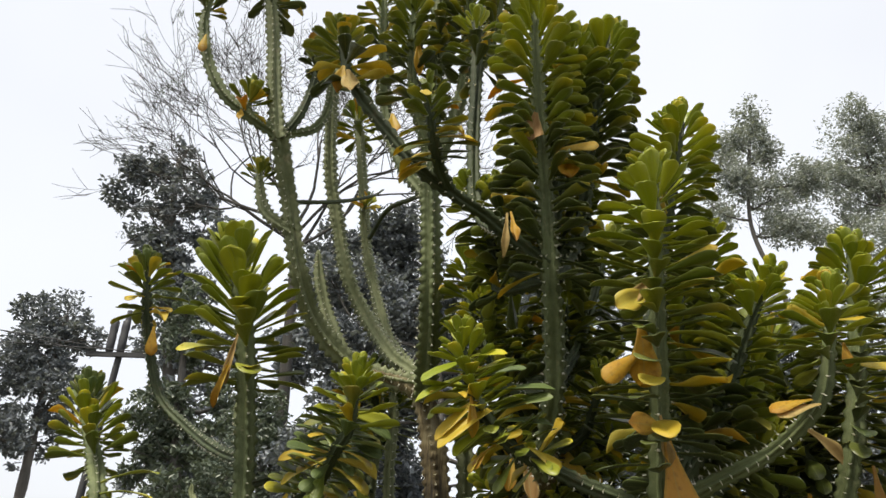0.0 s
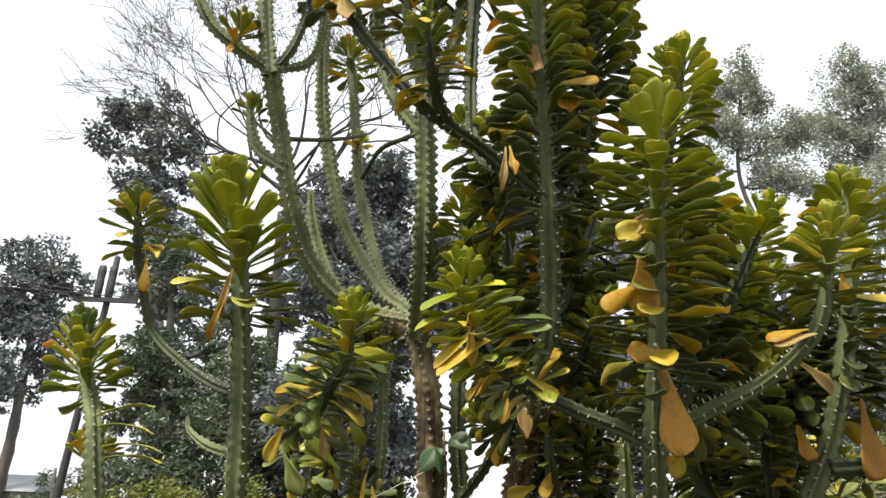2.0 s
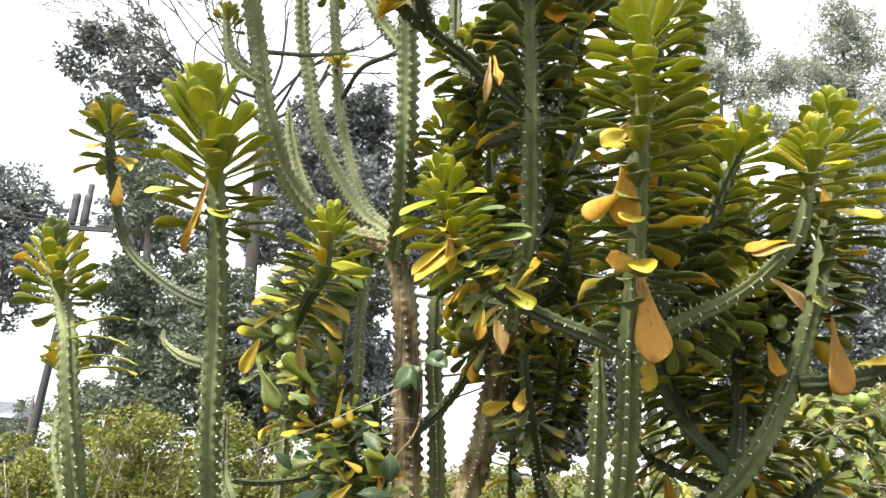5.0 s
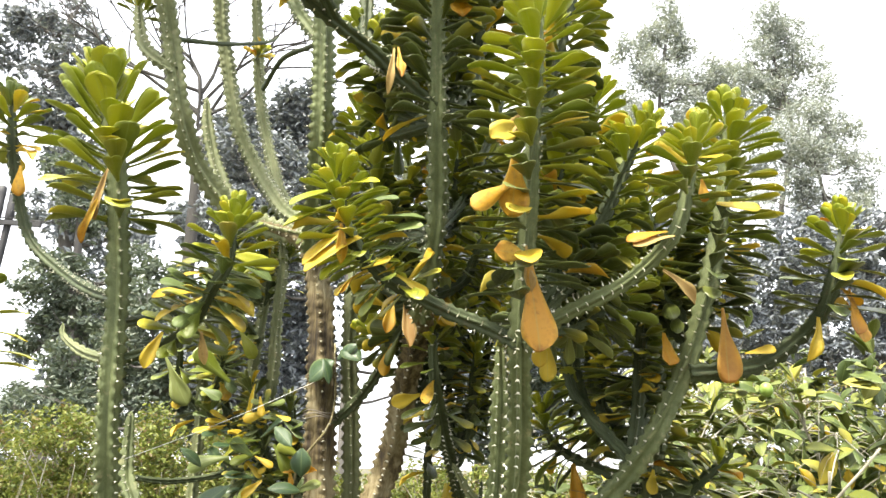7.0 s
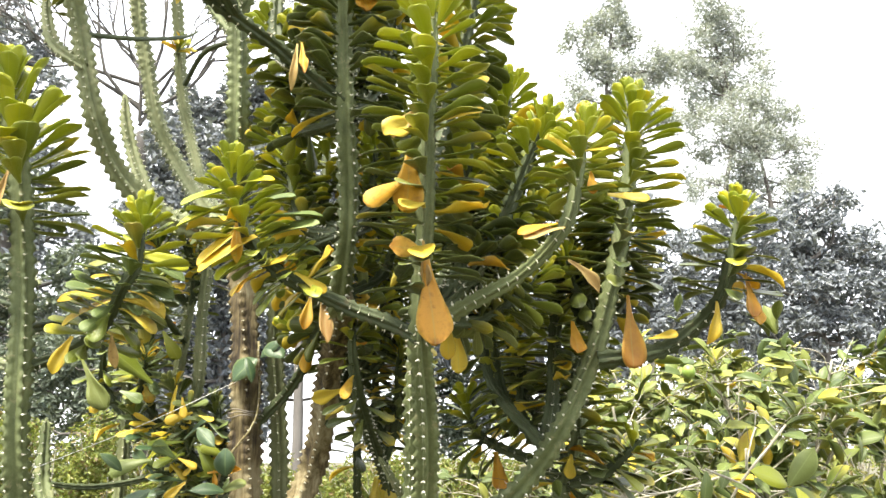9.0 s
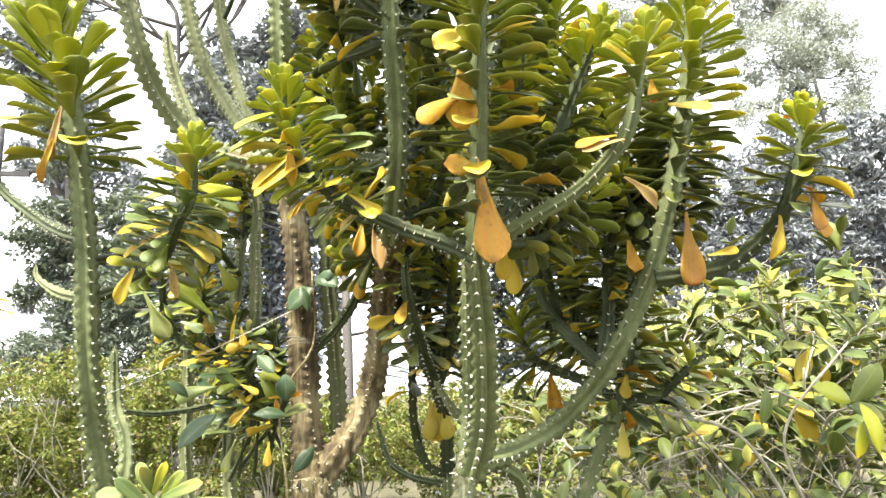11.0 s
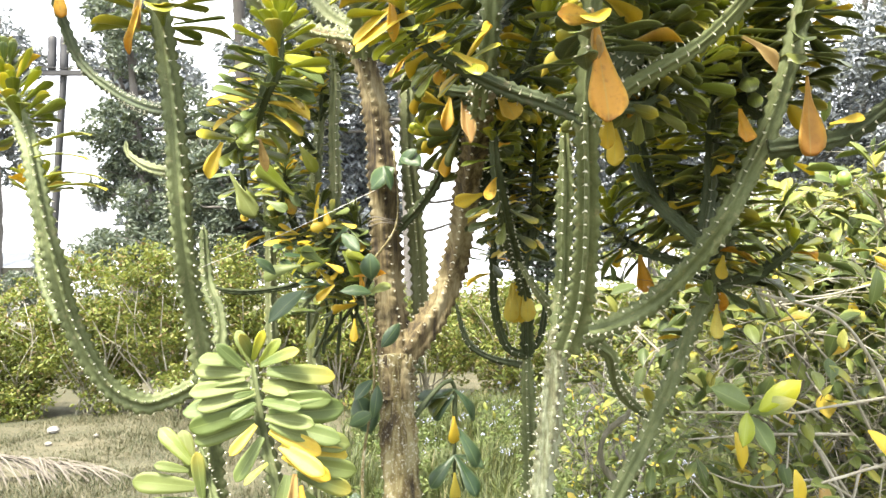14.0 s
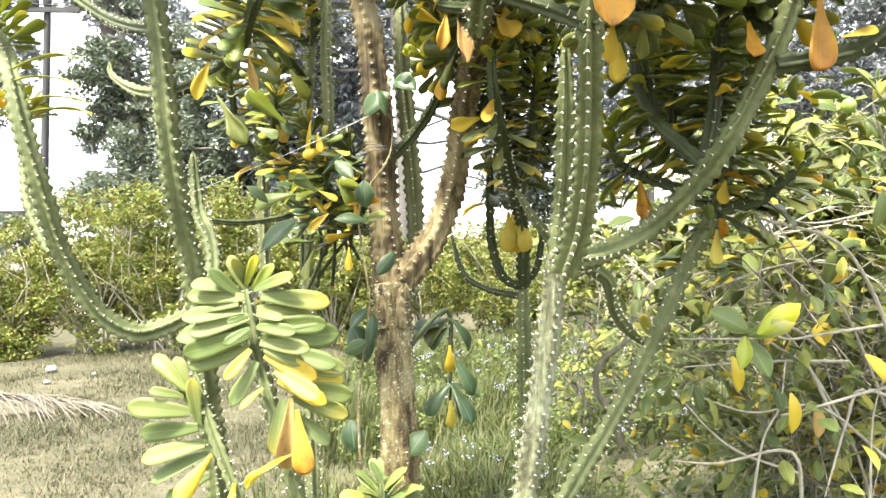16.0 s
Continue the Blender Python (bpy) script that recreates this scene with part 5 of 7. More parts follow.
st, n, seats = ribbed_stem(pl, [(-0.225, 2.41, 0.95), (-0.33, 2.45, 1.08), (-0.356, 2.45, 1.241), (-0.36, 2.45, 1.456), (-0.367, 2.45, 1.653), (-0.379, 2.45, 1.82), (-0.38, 2.44, 1.98)], 0.024, 0.016, SKIN_PALE, seed=92)
leafy(pl, st, n, seats, 0.45, 0.09, 192, 0.3, 0.12, (G_LIME, G_MID, G_OLD_SHADED), 10, 70, 0.12, -25)
st, n, seats = ribbed_stem(pl, [(-0.224, 2.4, 1.45), (-0.16, 2.33, 1.56), (-0.139, 2.3, 1.68), (-0.144, 2.3, 1.865), (-0.14, 2.3, 2.032), (-0.155, 2.3, 2.168)], 0.022, 0.018, SKIN_PALE, seed=93)
leafy(pl, st, n, seats, 0.2, 0.08, 193, 0.4, 0.12, (G_MID, G_MID, G_OLD_SHADED))
st, n, seats = ribbed_stem(pl, [(-0.22, 2.4, 1.42), (-0.293, 2.4, 1.391), (-0.42, 2.35, 1.374), (-0.532, 2.3, 1.391), (-0.60, 2.28, 1.42)], 0.011, 0.008, SKIN_SHADED, seed=94, spines=False)
for k, pts in enumerate([[(-0.224, 2.39, 1.40), (-0.17, 2.28, 1.46), (-0.16, 2.22, 1.54), (-0.17, 2.2, 1.60)],
                         [(-0.37, 2.45, 1.6), (-0.30, 2.3, 1.66), (-0.27, 2.2, 1.74)],
                         [(-0.2, 2.4, 1.8), (-0.26, 2.2, 1.88), (-0.28, 2.15, 1.97)]] ):
    st, n, seats = ribbed_stem(pl, pts, 0.012, 0.009, SKIN_SHADED, seed=200 + k, spines=False)
    leafy(pl, st, n, seats, 0.13, 0.07 + 0.01 * (k % 3), 200 + k, 0.36, 0.14 if k < 4 else 0.06, (G_LIME, G_LIME, G_MID), 10, 70, 0.08, -20)
shoots(pl, (-0.222, 2.4, 1.50), [(-0.30, 2.3, 1.78), (-0.34, 2.35, 1.62)], 0.09, 820, 0.18, (G_LIME, G_LIME, G_MID), 0.08, 0.28)
shoots(pl, (-0.37, 2.45, 1.58), [(-0.46, 2.4, 1.85), (-0.30, 2.45, 1.90)], 0.095, 830, 0.2, (G_LIME, G_LIME, G_MID), 0.06, 0.28)
shoots(pl, (-0.195, 2.4, 1.92), [(-0.30, 2.3, 2.12), (-0.12, 2.35, 2.12), (-0.22, 2.3, 2.2)], 0.085, 840, 0.22, (G_LIME, G_MID, G_MID), 0.08, 0.5)
rng = random.Random(470)
for k in range(12):
    a = Vector((rng.uniform(-0.24, -0.02), 2.36, rng.uniform(1.15, 1.35)))
    e = Vector((rng.uniform(-0.30, 0.03), rng.uniform(2.08, 2.3), rng.uniform(1.36, 1.66)))
    twig = part("stem", mesh_of("stem", *tube([a, a.lerp(e, 0.55) + Vector((0.02, 0.03, 0.03)), e], 0.006, 0.003, 0.03, 6, 0.15, pl.base), SKIN_SHADED), pl.ob)
    for _ in range(8):
        p = a.lerp(e, rng.uniform(0.45, 1.0))
        d = Vector((rng.gauss(0, 1), rng.gauss(-0.3, 0.5), rng.gauss(0.0, 0.5)))
        leaf_mat = rng.choice((G_MID, G_OLD_SHADED, G_LIME, VINE_LEAF, VINE_LEAF, G_LIME, YELLOW) if k % 3 == 0 else (G_MID, G_OLD_SHADED, G_OLD_SHADED, G_LIME, VINE_LEAF))
        pl.leaf(twig, "paddle", leaf_mat, p, d, (rng.gauss(0, 0.3), -0.5, 0.8), rng.uniform(0.06, 0.10), 0.0, rng)
loose = part("stem", mesh_of("stem", *tube([(-0.22, 2.38, 1.25), (-0.16, 2.2, 1.4), (-0.11, 2.1, 1.5)], 0.006, 0.003, 0.03, 6, 0.15, pl.base), SKIN), pl.ob)
hang(pl, loose, "flask", G_LIME, (-0.400, 2.050, 1.700), (-0.330, 2.030, 1.576), face=(-0.3, -0.9, 0.3), seed=400)
hang(pl, loose, "paddle", YELLOW, (-0.340, 2.060, 1.625), (-0.357, 2.040, 1.562), face=(0.2, -0.9, 0.3), seed=401)
hang(pl, loose, "broad", G_LIME, (-0.310, 2.100, 1.622), (-0.253, 2.080, 1.601), face=(0.0, -0.9, 0.6), seed=402)
hang(pl, loose, "strip", YELLOW, (-0.162, 2.080, 1.636), (-0.173, 2.060, 1.541), face=(-0.3, -0.9, 0.6), seed=403)
hang(pl, loose, "paddle", YELLOW, (-0.116, 2.060, 1.564), (-0.178, 2.040, 1.539), face=(0.2, -0.9, 0.1), seed=404)
hang(pl, loose, "paddle", YELLOW, (-0.143, 2.050, 1.601), (-0.133, 2.030, 1.550), face=(0.0, -0.9, 0.1), seed=405)
hang(pl, loose, "paddle", G_LIME, (-0.129, 2.070, 1.573), (-0.120, 2.050, 1.620), face=(-0.3, -0.9, 0.3), seed=406)
hang(pl, loose, "paddle", G_LIME, (-0.121, 2.060, 1.579), (-0.074, 2.040, 1.588), face=(0.2, -0.9, 0.3), seed=407)
hang(pl, loose, "paddle", YELLOW, (-0.097, 2.050, 1.555), (-0.058, 2.030, 1.538), face=(0.0, -0.9, 0.6), seed=408)
hang(pl, loose, "paddle", G_LIME, (-0.113, 2.060, 1.587), (-0.164, 2.040, 1.582), face=(-0.3, -0.9, 0.6), seed=409)
hang(pl, loose, "broad", G_LIME, (-0.150, 2.060, 1.449), (-0.200, 2.040, 1.486), face=(0.2, -0.9, 0.1), seed=410)
hang(pl, loose, "shrivel", YELLOW, (-0.117, 2.040, 1.388), (-0.159, 2.020, 1.351), face=(0.0, -0.9, 0.1), seed=411)
hang(pl, loose, "strip", ORANGE, (-0.064, 2.030, 1.410), (0.019, 2.010, 1.414), face=(-0.3, -0.9, 0.3), seed=412)
hang(pl, loose, "shrivel", ORANGE, (-0.049, 2.030, 1.417), (-0.040, 2.010, 1.380), face=(0.2, -0.9, 0.3), seed=413)
hang(pl, loose, "paddle", YELLOW, (-0.064, 2.040, 1.298), (-0.065, 2.020, 1.239), face=(0.0, -0.9, 0.6), seed=414)
hang(pl, loose, "paddle", YELLOW, (-0.141, 2.050, 1.448), (-0.094, 2.030, 1.425), face=(-0.3, -0.9, 0.6), seed=415)
hang(pl, loose, "droop", G_MID, (-0.095, 2.040, 1.478), (-0.049, 2.020, 1.417), face=(0.2, -0.9, 0.1), seed=416)
hang(pl, loose, "droop", G_MID, (-0.020, 2.040, 1.448), (-0.079, 2.020, 1.477), face=(0.0, -0.9, 0.1), seed=417)
hang(pl, loose, "droop", G_LIME, (-0.218, 2.120, 1.444), (-0.315, 2.100, 1.428), face=(-0.3, -0.9, 0.3), seed=418)
hang(pl, loose, "paddle", G_MID, (-0.249, 2.200, 1.652), (-0.351, 2.180, 1.731), face=(0.2, -0.9, 0.3), seed=419)
hang(pl, loose, "paddle", G_MID, (-0.290, 2.200, 1.735), (-0.367, 2.180, 1.706), face=(0.0, -0.9, 0.6), seed=420)
hang(pl, loose, "droop", G_LIME, (-0.034, 2.030, 1.357), (0.019, 2.010, 1.394), face=(-0.3, -0.9, 0.6), seed=421)
hang(pl, loose, "paddle", G_LIME, (-0.290, 2.100, 1.781), (-0.347, 2.080, 1.760), face=(0.2, -0.9, 0.1), seed=422)
hang(pl, loose, "droop", G_MID, (-0.234, 2.200, 1.802), (-0.190, 2.180, 1.732), face=(0.0, -0.9, 0.1), seed=423)
hang(pl, loose, "strip", G_YOUNG, (-0.246, 2.150, 1.421), (-0.182, 2.130, 1.499), face=(-0.3, -0.9, 0.3), seed=424)
pl.finish()

# young rosettes at the foot
PUP = "young spurge rosettes"
pl = Plant("spurge_rosette", (-0.12, 1.62, 0), "young spurge with fanned lime-green paddle leaves", "succulent shrub", PUP)
st, n, seats = ribbed_stem(pl, [(-0.12, 1.62, -0.03), (-0.13, 1.62, 0.4), (-0.145, 1.62, 0.745), (-0.166, 1.62, 0.851), (-0.202, 1.64, 0.975), (-0.240, 1.68, 1.10), (-0.268, 1.72, 1.222)], 0.024, 0.016, SKIN, seed=101)
rank(pl, st, [(-0.257, 1.620, 1.224), (-0.252, 1.620, 1.183), (-0.241, 1.620, 1.131), (-0.242, 1.620, 1.102)], [(-0.349, 1.600, 1.232), (-0.361, 1.600, 1.182), (-0.369, 1.600, 1.125), (-0.355, 1.600, 1.074)], 8, 301, (G_LIME,), face=(0.05, -0.95, 0.35))
rank(pl, st, [(-0.259, 1.630, 1.206), (-0.242, 1.630, 1.234), (-0.228, 1.630, 1.211)], [(-0.311, 1.600, 1.262), (-0.234, 1.600, 1.290), (-0.151, 1.600, 1.257)], 6, 302, (G_LIME, G_LIME, G_MID), face=(0.0, -0.95, 0.3))
rank(pl, st, [(-0.225, 1.610, 1.201), (-0.214, 1.610, 1.132), (-0.184, 1.610, 1.062), (-0.151, 1.610, 0.998)], [(-0.103, 1.620, 1.192), (-0.084, 1.620, 1.128), (-0.054, 1.620, 1.034), (-0.024, 1.620, 0.957)], 9, 303, (G_LIME,), face=(0.05, -0.95, 0.35), yellow=0.15)
rank(pl, st, [(-0.223, 1.590, 1.169), (-0.208, 1.590, 1.112), (-0.170, 1.590, 1.043)], [(-0.160, 1.560, 1.162), (-0.126, 1.560, 1.098), (-0.080, 1.560, 0.988)], 7, 304, (G_LIME,), face=(0.1, -0.95, 0.3), yellow=0.25)
rank(pl, st, [(-0.238, 1.580, 1.170), (-0.233, 1.580, 1.114), (-0.217, 1.580, 1.080)], [(-0.264, 1.550, 1.152), (-0.273, 1.550, 1.086), (-0.264, 1.550, 1.014)], 4, 305, (G_LIME,), face=(-0.1, -1.0, 0.2), yellow=0.3)
rank(pl, st, [(-0.209, 1.620, 1.015), (-0.176, 1.620, 0.979), (-0.153, 1.620, 0.955)], [(-0.274, 1.600, 0.969), (-0.241, 1.600, 0.894), (-0.071, 1.600, 0.923)], 3, 306, (G_MID, G_LIME), face=(-0.1, -0.8, 0.6))
hang(pl, st, "shrivel", DRY, (-0.153, 1.585, 1.004), (-0.162, 1.560, 0.870), seed=95)
hang(pl, st, "paddle", ORANGE, (-0.141, 1.580, 0.982), (-0.123, 1.550, 0.863), seed=96)
hang(pl, st, "strip", YELLOW, (-0.148, 1.580, 0.892), (-0.245, 1.560, 0.851), face=(0, -0.6, 0.8), seed=97)
pl.finish()
pl = Plant("spurge_rosette", (-0.24, 1.70, 0), "young spurge with long pale green leaves", "succulent shrub", PUP)
st, n, seats = ribbed_stem(pl, [(-0.24, 1.70, -0.03), (-0.25, 1.70, 0.4), (-0.277, 1.7, 0.719), (-0.305, 1.7, 0.818), (-0.344, 1.72, 0.911), (-0.387, 1.75, 1.03)], 0.021, 0.014, SKIN, seed=102)
rank(pl, st, [(-0.403, 1.720, 0.981), (-0.368, 1.720, 0.912), (-0.346, 1.720, 0.813)], [(-0.472, 1.680, 1.009), (-0.515, 1.680, 0.921), (-0.476, 1.680, 0.836), (-0.442, 1.680, 0.775)], 6, 311, (G_LIME,), 0.95, face=(0.0, -0.9, 0.42))
rank(pl, st, [(-0.391, 1.720, 0.999), (-0.391, 1.720, 0.962), (-0.374, 1.720, 0.924)], [(-0.479, 1.720, 1.087), (-0.402, 1.720, 1.060), (-0.390, 1.720, 1.029)], 3, 312, (G_LIME, G_MID), 0.9, face=(0.2, -0.9, 0.3))
hang(pl, st, "paddle", YELLOW, (-0.340, 1.700, 0.862), (-0.401, 1.660, 0.781), seed=312)
hang(pl, st, "paddle", YELLOW, (-0.291, 1.690, 0.802), (-0.303, 1.660, 0.712), seed=313)
pl.finish()
pl = Plant("spurge_rosette", (0.055, 1.45, 0), "small spurge rosette with pale rounded leaves", "succulent shrub", PUP)
st, n, seats = ribbed_stem(pl, [(0.03, 1.45, -0.03), (0.032, 1.45, 0.4), (0.033, 1.45, 0.7), (0.030, 1.45, 0.878)], 0.017, 0.013, SKIN, seed=103)
leafy(pl, st, n, seats, 0.16, 0.09, 213, 0.7, 0.05, (G_LIME, G_LIME, G_LIME), 10, 68, 0.09, -10, "round", face=(0, -0.75, 0.45))
hang(pl, st, "paddle", YELLOW, (0.02, 1.43, 0.845), (-0.04, 1.41, 0.868), face=(0, -0.8, 0.6), seed=98)
pl.finish()

# climbing vine on the trunk
pl = Plant("climbing_vine", (0.0, 1.92, 0), "vine with blue-green heart-shaped leaves on the spurge trunk", "vine")
pts = [(0.0, 1.9, 0.0), (-0.02, 1.9, 0.5), (-0.04, 1.95, 0.9), (-0.01, 1.98, 1.15), (-0.035, 2.03, 1.4), (0.05, 2.03, 1.55), (0.045, 2.03, 1.75)]
v, f = tube(pts, 0.005, 0.003, 0.03, 6, 0.15, pl.base)
st = part("vine_stem", mesh_of("vine_stem", v, f, BARK), pl.ob)
rng = random.Random(77)
for x, y, z, s in [(-0.055, 1.98, 1.10, 0.10), (0.045, 2.02, 1.70, 0.085), (0.065, 2.0, 1.73, 0.07), (-0.02, 2.0, 1.47, 0.07), (-0.06, 1.97, 0.86, 0.08), (0.13, 1.95, 0.83, 0.075)]:
    d = Vector((rng.uniform(-0.7, 0.7), rng.uniform(-0.5, 0.0), rng.uniform(-1.0, -0.2)))
    pl.leaf(st, "heart", VINE_LEAF, (x, y, z), d, (rng.uniform(-0.3, 0.3), -0.8, 0.6), s, 0.0, rng)
hang(pl, st, "oval", VINE_LEAF, (-0.193, 2.000, 1.373), (-0.281, 1.970, 1.302), face=(-0.3, -0.8, 0.5), seed=450)
hang(pl, st, "oval", VINE_LEAF, (-0.017, 1.990, 1.365), (-0.088, 1.960, 1.380), face=(0.0, -0.8, 0.5), seed=452)
hang(pl, st, "oval", VINE_LEAF, (0.056, 2.000, 1.702), (0.100, 1.970, 1.742), face=(-0.3, -0.8, 0.2), seed=453)
hang(pl, st, "oval", VINE_LEAF, (0.018, 1.990, 1.700), (0.041, 1.960, 1.643), face=(0.3, -0.8, 0.5), seed=454)
hang(pl, st, "oval", VINE_LEAF, (-0.092, 2.000, 1.521), (-0.046, 1.970, 1.474), face=(-0.3, -0.8, 0.5), seed=456)
hang(pl, st, "oval", VINE_LEAF, (0.056, 1.950, 1.286), (0.014, 1.920, 1.232), face=(0.3, -0.8, 0.2), seed=457)
hang(pl, st, "oval", VINE_LEAF, (-0.014, 1.930, 1.147), (-0.053, 1.900, 1.104), face=(-0.3, -0.8, 0.2), seed=459)
hang(pl, st, "oval", VINE_LEAF, (0.001, 1.920, 1.135), (-0.005, 1.890, 1.064), face=(0.3, -0.8, 0.5), seed=460)
hang(pl, st, "oval", VINE_LEAF, (-0.070, 1.940, 1.036), (-0.012, 1.910, 1.068), face=(0.0, -0.8, 0.2), seed=461)
hang(pl, st, "oval", VINE_LEAF, (-0.277, 2.060, 1.419), (-0.317, 2.030, 1.463), face=(0.0, -0.8, 0.5), seed=464)
pl.finish()

# string tied between the stems
v, f = tube([(-0.40, 1.80, 1.43), (-0.2, 1.90, 1.528), (0.0, 2.03, 1.645)], 0.0008, 0.0008, 0.05, 5, 0.0, (-0.4, 1.8, 1.43))
ob = new("string", mesh_of("string", v, f, STRING))
ob.location = (-0.4, 1.8, 1.43)
tagged(ob, "thin white string tied between two spurge stems", "string")
v, f = [], []
for k in range(3):
    a = np.linspace(0, 6.2832, 25)
    ring = [(0.018 + 0.047 * math.cos(t), 2.088 + 0.047 * math.sin(t), 1.552 + 0.008 * k + 0.004 * math.sin(3 * t + k)) for t in a]
    q = tube(ring, 0.0016, 0.0016, 0.01, 5)
    v, f = join([(v, f), q]) if v else q
tagged(new("twine_binding", mesh_of("twine_binding", v, f, FROND_DRY)), "brown twine wound round the spurge trunk", "twine")

# ---------------------------------------------------------------- citrus bush and its tangle of pale twigs
def bush(name, base, label, category, heads, r, twigs, leaves, size, mat, seed, limit=0, bark=PALE_TWIG, style="oval", spread=0.35, droop=0.2, leaf_from=0.0):
    """A woody bush: boughs to given heads, forking twigs, leaves along the twigs."""
    rng = random.Random(seed)
    pl = Plant(name, base, label, category, "", limit)
    boughs = []
    tips = []
    for h in heads:
        h = Vector(h)
        s = Vector(base) + Vector((rng.uniform(-0.1, 0.1), rng.uniform(-0.1, 0.1), 0.02))
        mid = s.lerp(h, 0.5) + Vector((rng.uniform(-0.2, 0.2), rng.uniform(-0.2, 0.2), 0.15))
        boughs.append(tube([s, mid, h], r, r * 0.35, 0.06, 7, 0.18, pl.base))
        line, _ = spline([s, mid, h], 0.05)
        for _ in range(twigs):
            a = Vector(line[int(len(line) * rng.uniform(0.3, 0.99))])
            d = Vector((rng.gauss(0, 1), rng.gauss(0, 1), rng.gauss(0.15, 0.7))).normalized() * spread * rng.uniform(0.5, 1.3)
            b = a + d * 0.5 + Vector((rng.gauss(0, 0.02), rng.gauss(0, 0.02), 0.02))
            e = a + d + Vector((rng.gauss(0, 0.05), rng.gauss(0, 0.05), -droop * spread * rng.random()))
            boughs.append(tube([a, b, e], r * 0.28, r * 0.09, 0.04, 5, 0.2, pl.base))
            tips.append((a, b, e))
            for _ in range(2):
                a2 = b.lerp(e, rng.random())
                d2 = Vector((rng.gauss(0, 1), rng.gauss(0, 1), rng.gauss(0, 0.7))).normalized() * spread * rng.uniform(0.25, 0.6)
                boughs.append(tube([a2, a2 + d2 * 0.5 + Vector((0, 0, 0.02)), a2 + d2], r * 0.12, r * 0.05, 0.05, 4, 0.2, pl.base))
                tips.append((a2, a2 + d2 * 0.5, a2 + d2))
    v, f = join(boughs)
    st = part("branchwork", mesh_of("branchwork", v, f, bark), pl.ob, "pale bare twigs and branches", "stuff")
    order = []
    for _ in range(leaves):
        a, b, e = rng.choice(tips)
        if e.z < leaf_from and rng.random() < 0.72:
            continue
        p = b.lerp(e, rng.random() ** 0.7) + Vector((rng.gauss(0, 0.012), rng.gauss(0, 0.012), rng.gauss(0, 0.012)))
        d = (e - b).normalized() + Vector((rng.gauss(0, 0.7), rng.gauss(0, 0.7), rng.gauss(-0.1, 0.6)))
        order.append((p.y, p, d, (rng.gauss(0, 0.4), rng.gauss(-0.3, 0.4), 1), size * rng.uniform(0.65, 1.25)))
    order.sort(key=lambda q: q[0])
    for _, p, d, up, s in order:
        m = mat if rng.random() > 0.05 else YELLOW
        pl.leaf(st, style, m, p, d, up, s, 0.0, rng)
    return pl, st


pl, st = bush("citrus_bush", (1.9, 2.7, 0), "sprawling citrus bush with glossy green leaves, pale twigs and small fruit", "bush",
              [(1.05, 2.0, 1.35), (1.45, 2.0, 1.45), (1.85, 2.1, 1.55), (1.3, 2.5, 1.5), (2.2, 2.4, 1.6), (1.7, 2.8, 1.65), (2.5, 2.6, 1.6), (1.0, 2.7, 1.3), (2.0, 1.9, 1.2), (1.5, 1.8, 1.1), (1.25, 2.2, 1.1), (2.4, 3.2, 1.75), (1.35, 3.3, 1.6), (0.95, 3.1, 1.3), (1.55, 2.3, 1.72), (1.2, 2.35, 1.6), (1.75, 2.5, 1.78), (1.95, 2.2, 1.74), (1.15, 2.7, 1.62), (1.5, 3.0, 1.8), (2.1, 3.0, 1.9)],
              0.011, 24, 6800, 0.088, CITRUS_LEAF, 301, 300, leaf_from=1.2)
for x, y, z in [(1.42, 2.22, 1.70)]:
    sv, sf = [], []
    for i in range(7):
        for j in range(10):
            a, b = math.pi * i / 6, 2 * math.pi * j / 10
            sv.append((x - 1.9 + 0.022 * math.sin(a) * math.cos(b), y - 2.7 + 0.022 * math.sin(a) * math.sin(b), z + 0.024 * math.cos(a)))
    for i in range(6):
        for j in range(10):
            sf.append((i * 10 + j, i * 10 + (j + 1) % 10, (i + 1) * 10 + (j + 1) % 10, (i + 1) * 10 + j))
    part("fruit", mesh_of("fruit", sv, sf, FRUIT), st, "small round green fruit")
for x, y, z, m, s, d in [(0.87, 1.57, 0.99, YELLOW, 0.085, (0.1, -0.2, -1)), (1.05, 1.6, 1.06, YELLOW, 0.085, (0.6, -0.2, -0.6)), (1.0, 1.7, 0.93, DRY, 0.08, (0.2, 0, -1)), (0.77, 1.62, 1.06, YELLOW, 0.08, (0.25, -0.2, -1))]:
    pl.leaf(st, "oval", m, (x, y, z), d, (0.2, -1, 0.2), s)
for x, y, z, s, d in [(1.155, 1.42, 1.37, 0.10, (0.55, -0.2, 0.7)), (1.16, 1.43, 1.37, 0.095, (-0.85, -0.2, 0.35)), (1.165, 1.41, 1.365, 0.10, (0.25, -0.3, -0.9)), (1.16, 1.44, 1.36, 0.08, (0.9, -0.2, -0.3)), (1.17, 1.42, 1.33, 0.075, (-0.3, -0.3, -0.9)),
                      (1.19, 1.46, 1.31, 0.07, (0.7, -0.2, -0.6)), (1.02, 1.5, 1.40, 0.075, (-0.2, -0.2, -0.9)), (0.745, 1.5, 1.13, 0.10, (-0.9, -0.2, 0.45)), (0.76, 1.49, 1.125, 0.10, (0.8, -0.3, 0.65)), (0.755, 1.52, 1.11, 0.085, (0.35, -0.4, -0.9)), (0.75, 1.51, 1.12, 0.09, (0.45, -0.5, 0.25)), (0.74, 1.5, 1.12, 0.07, (-0.3, -0.3, -0.9))]:
    pl.leaf(st, "oval", rng.choice((G_LIME, G_LIME, G_YOUNG)), (x, y, z), d, (0.1, -1, 0.4), s, 0.0, rng)
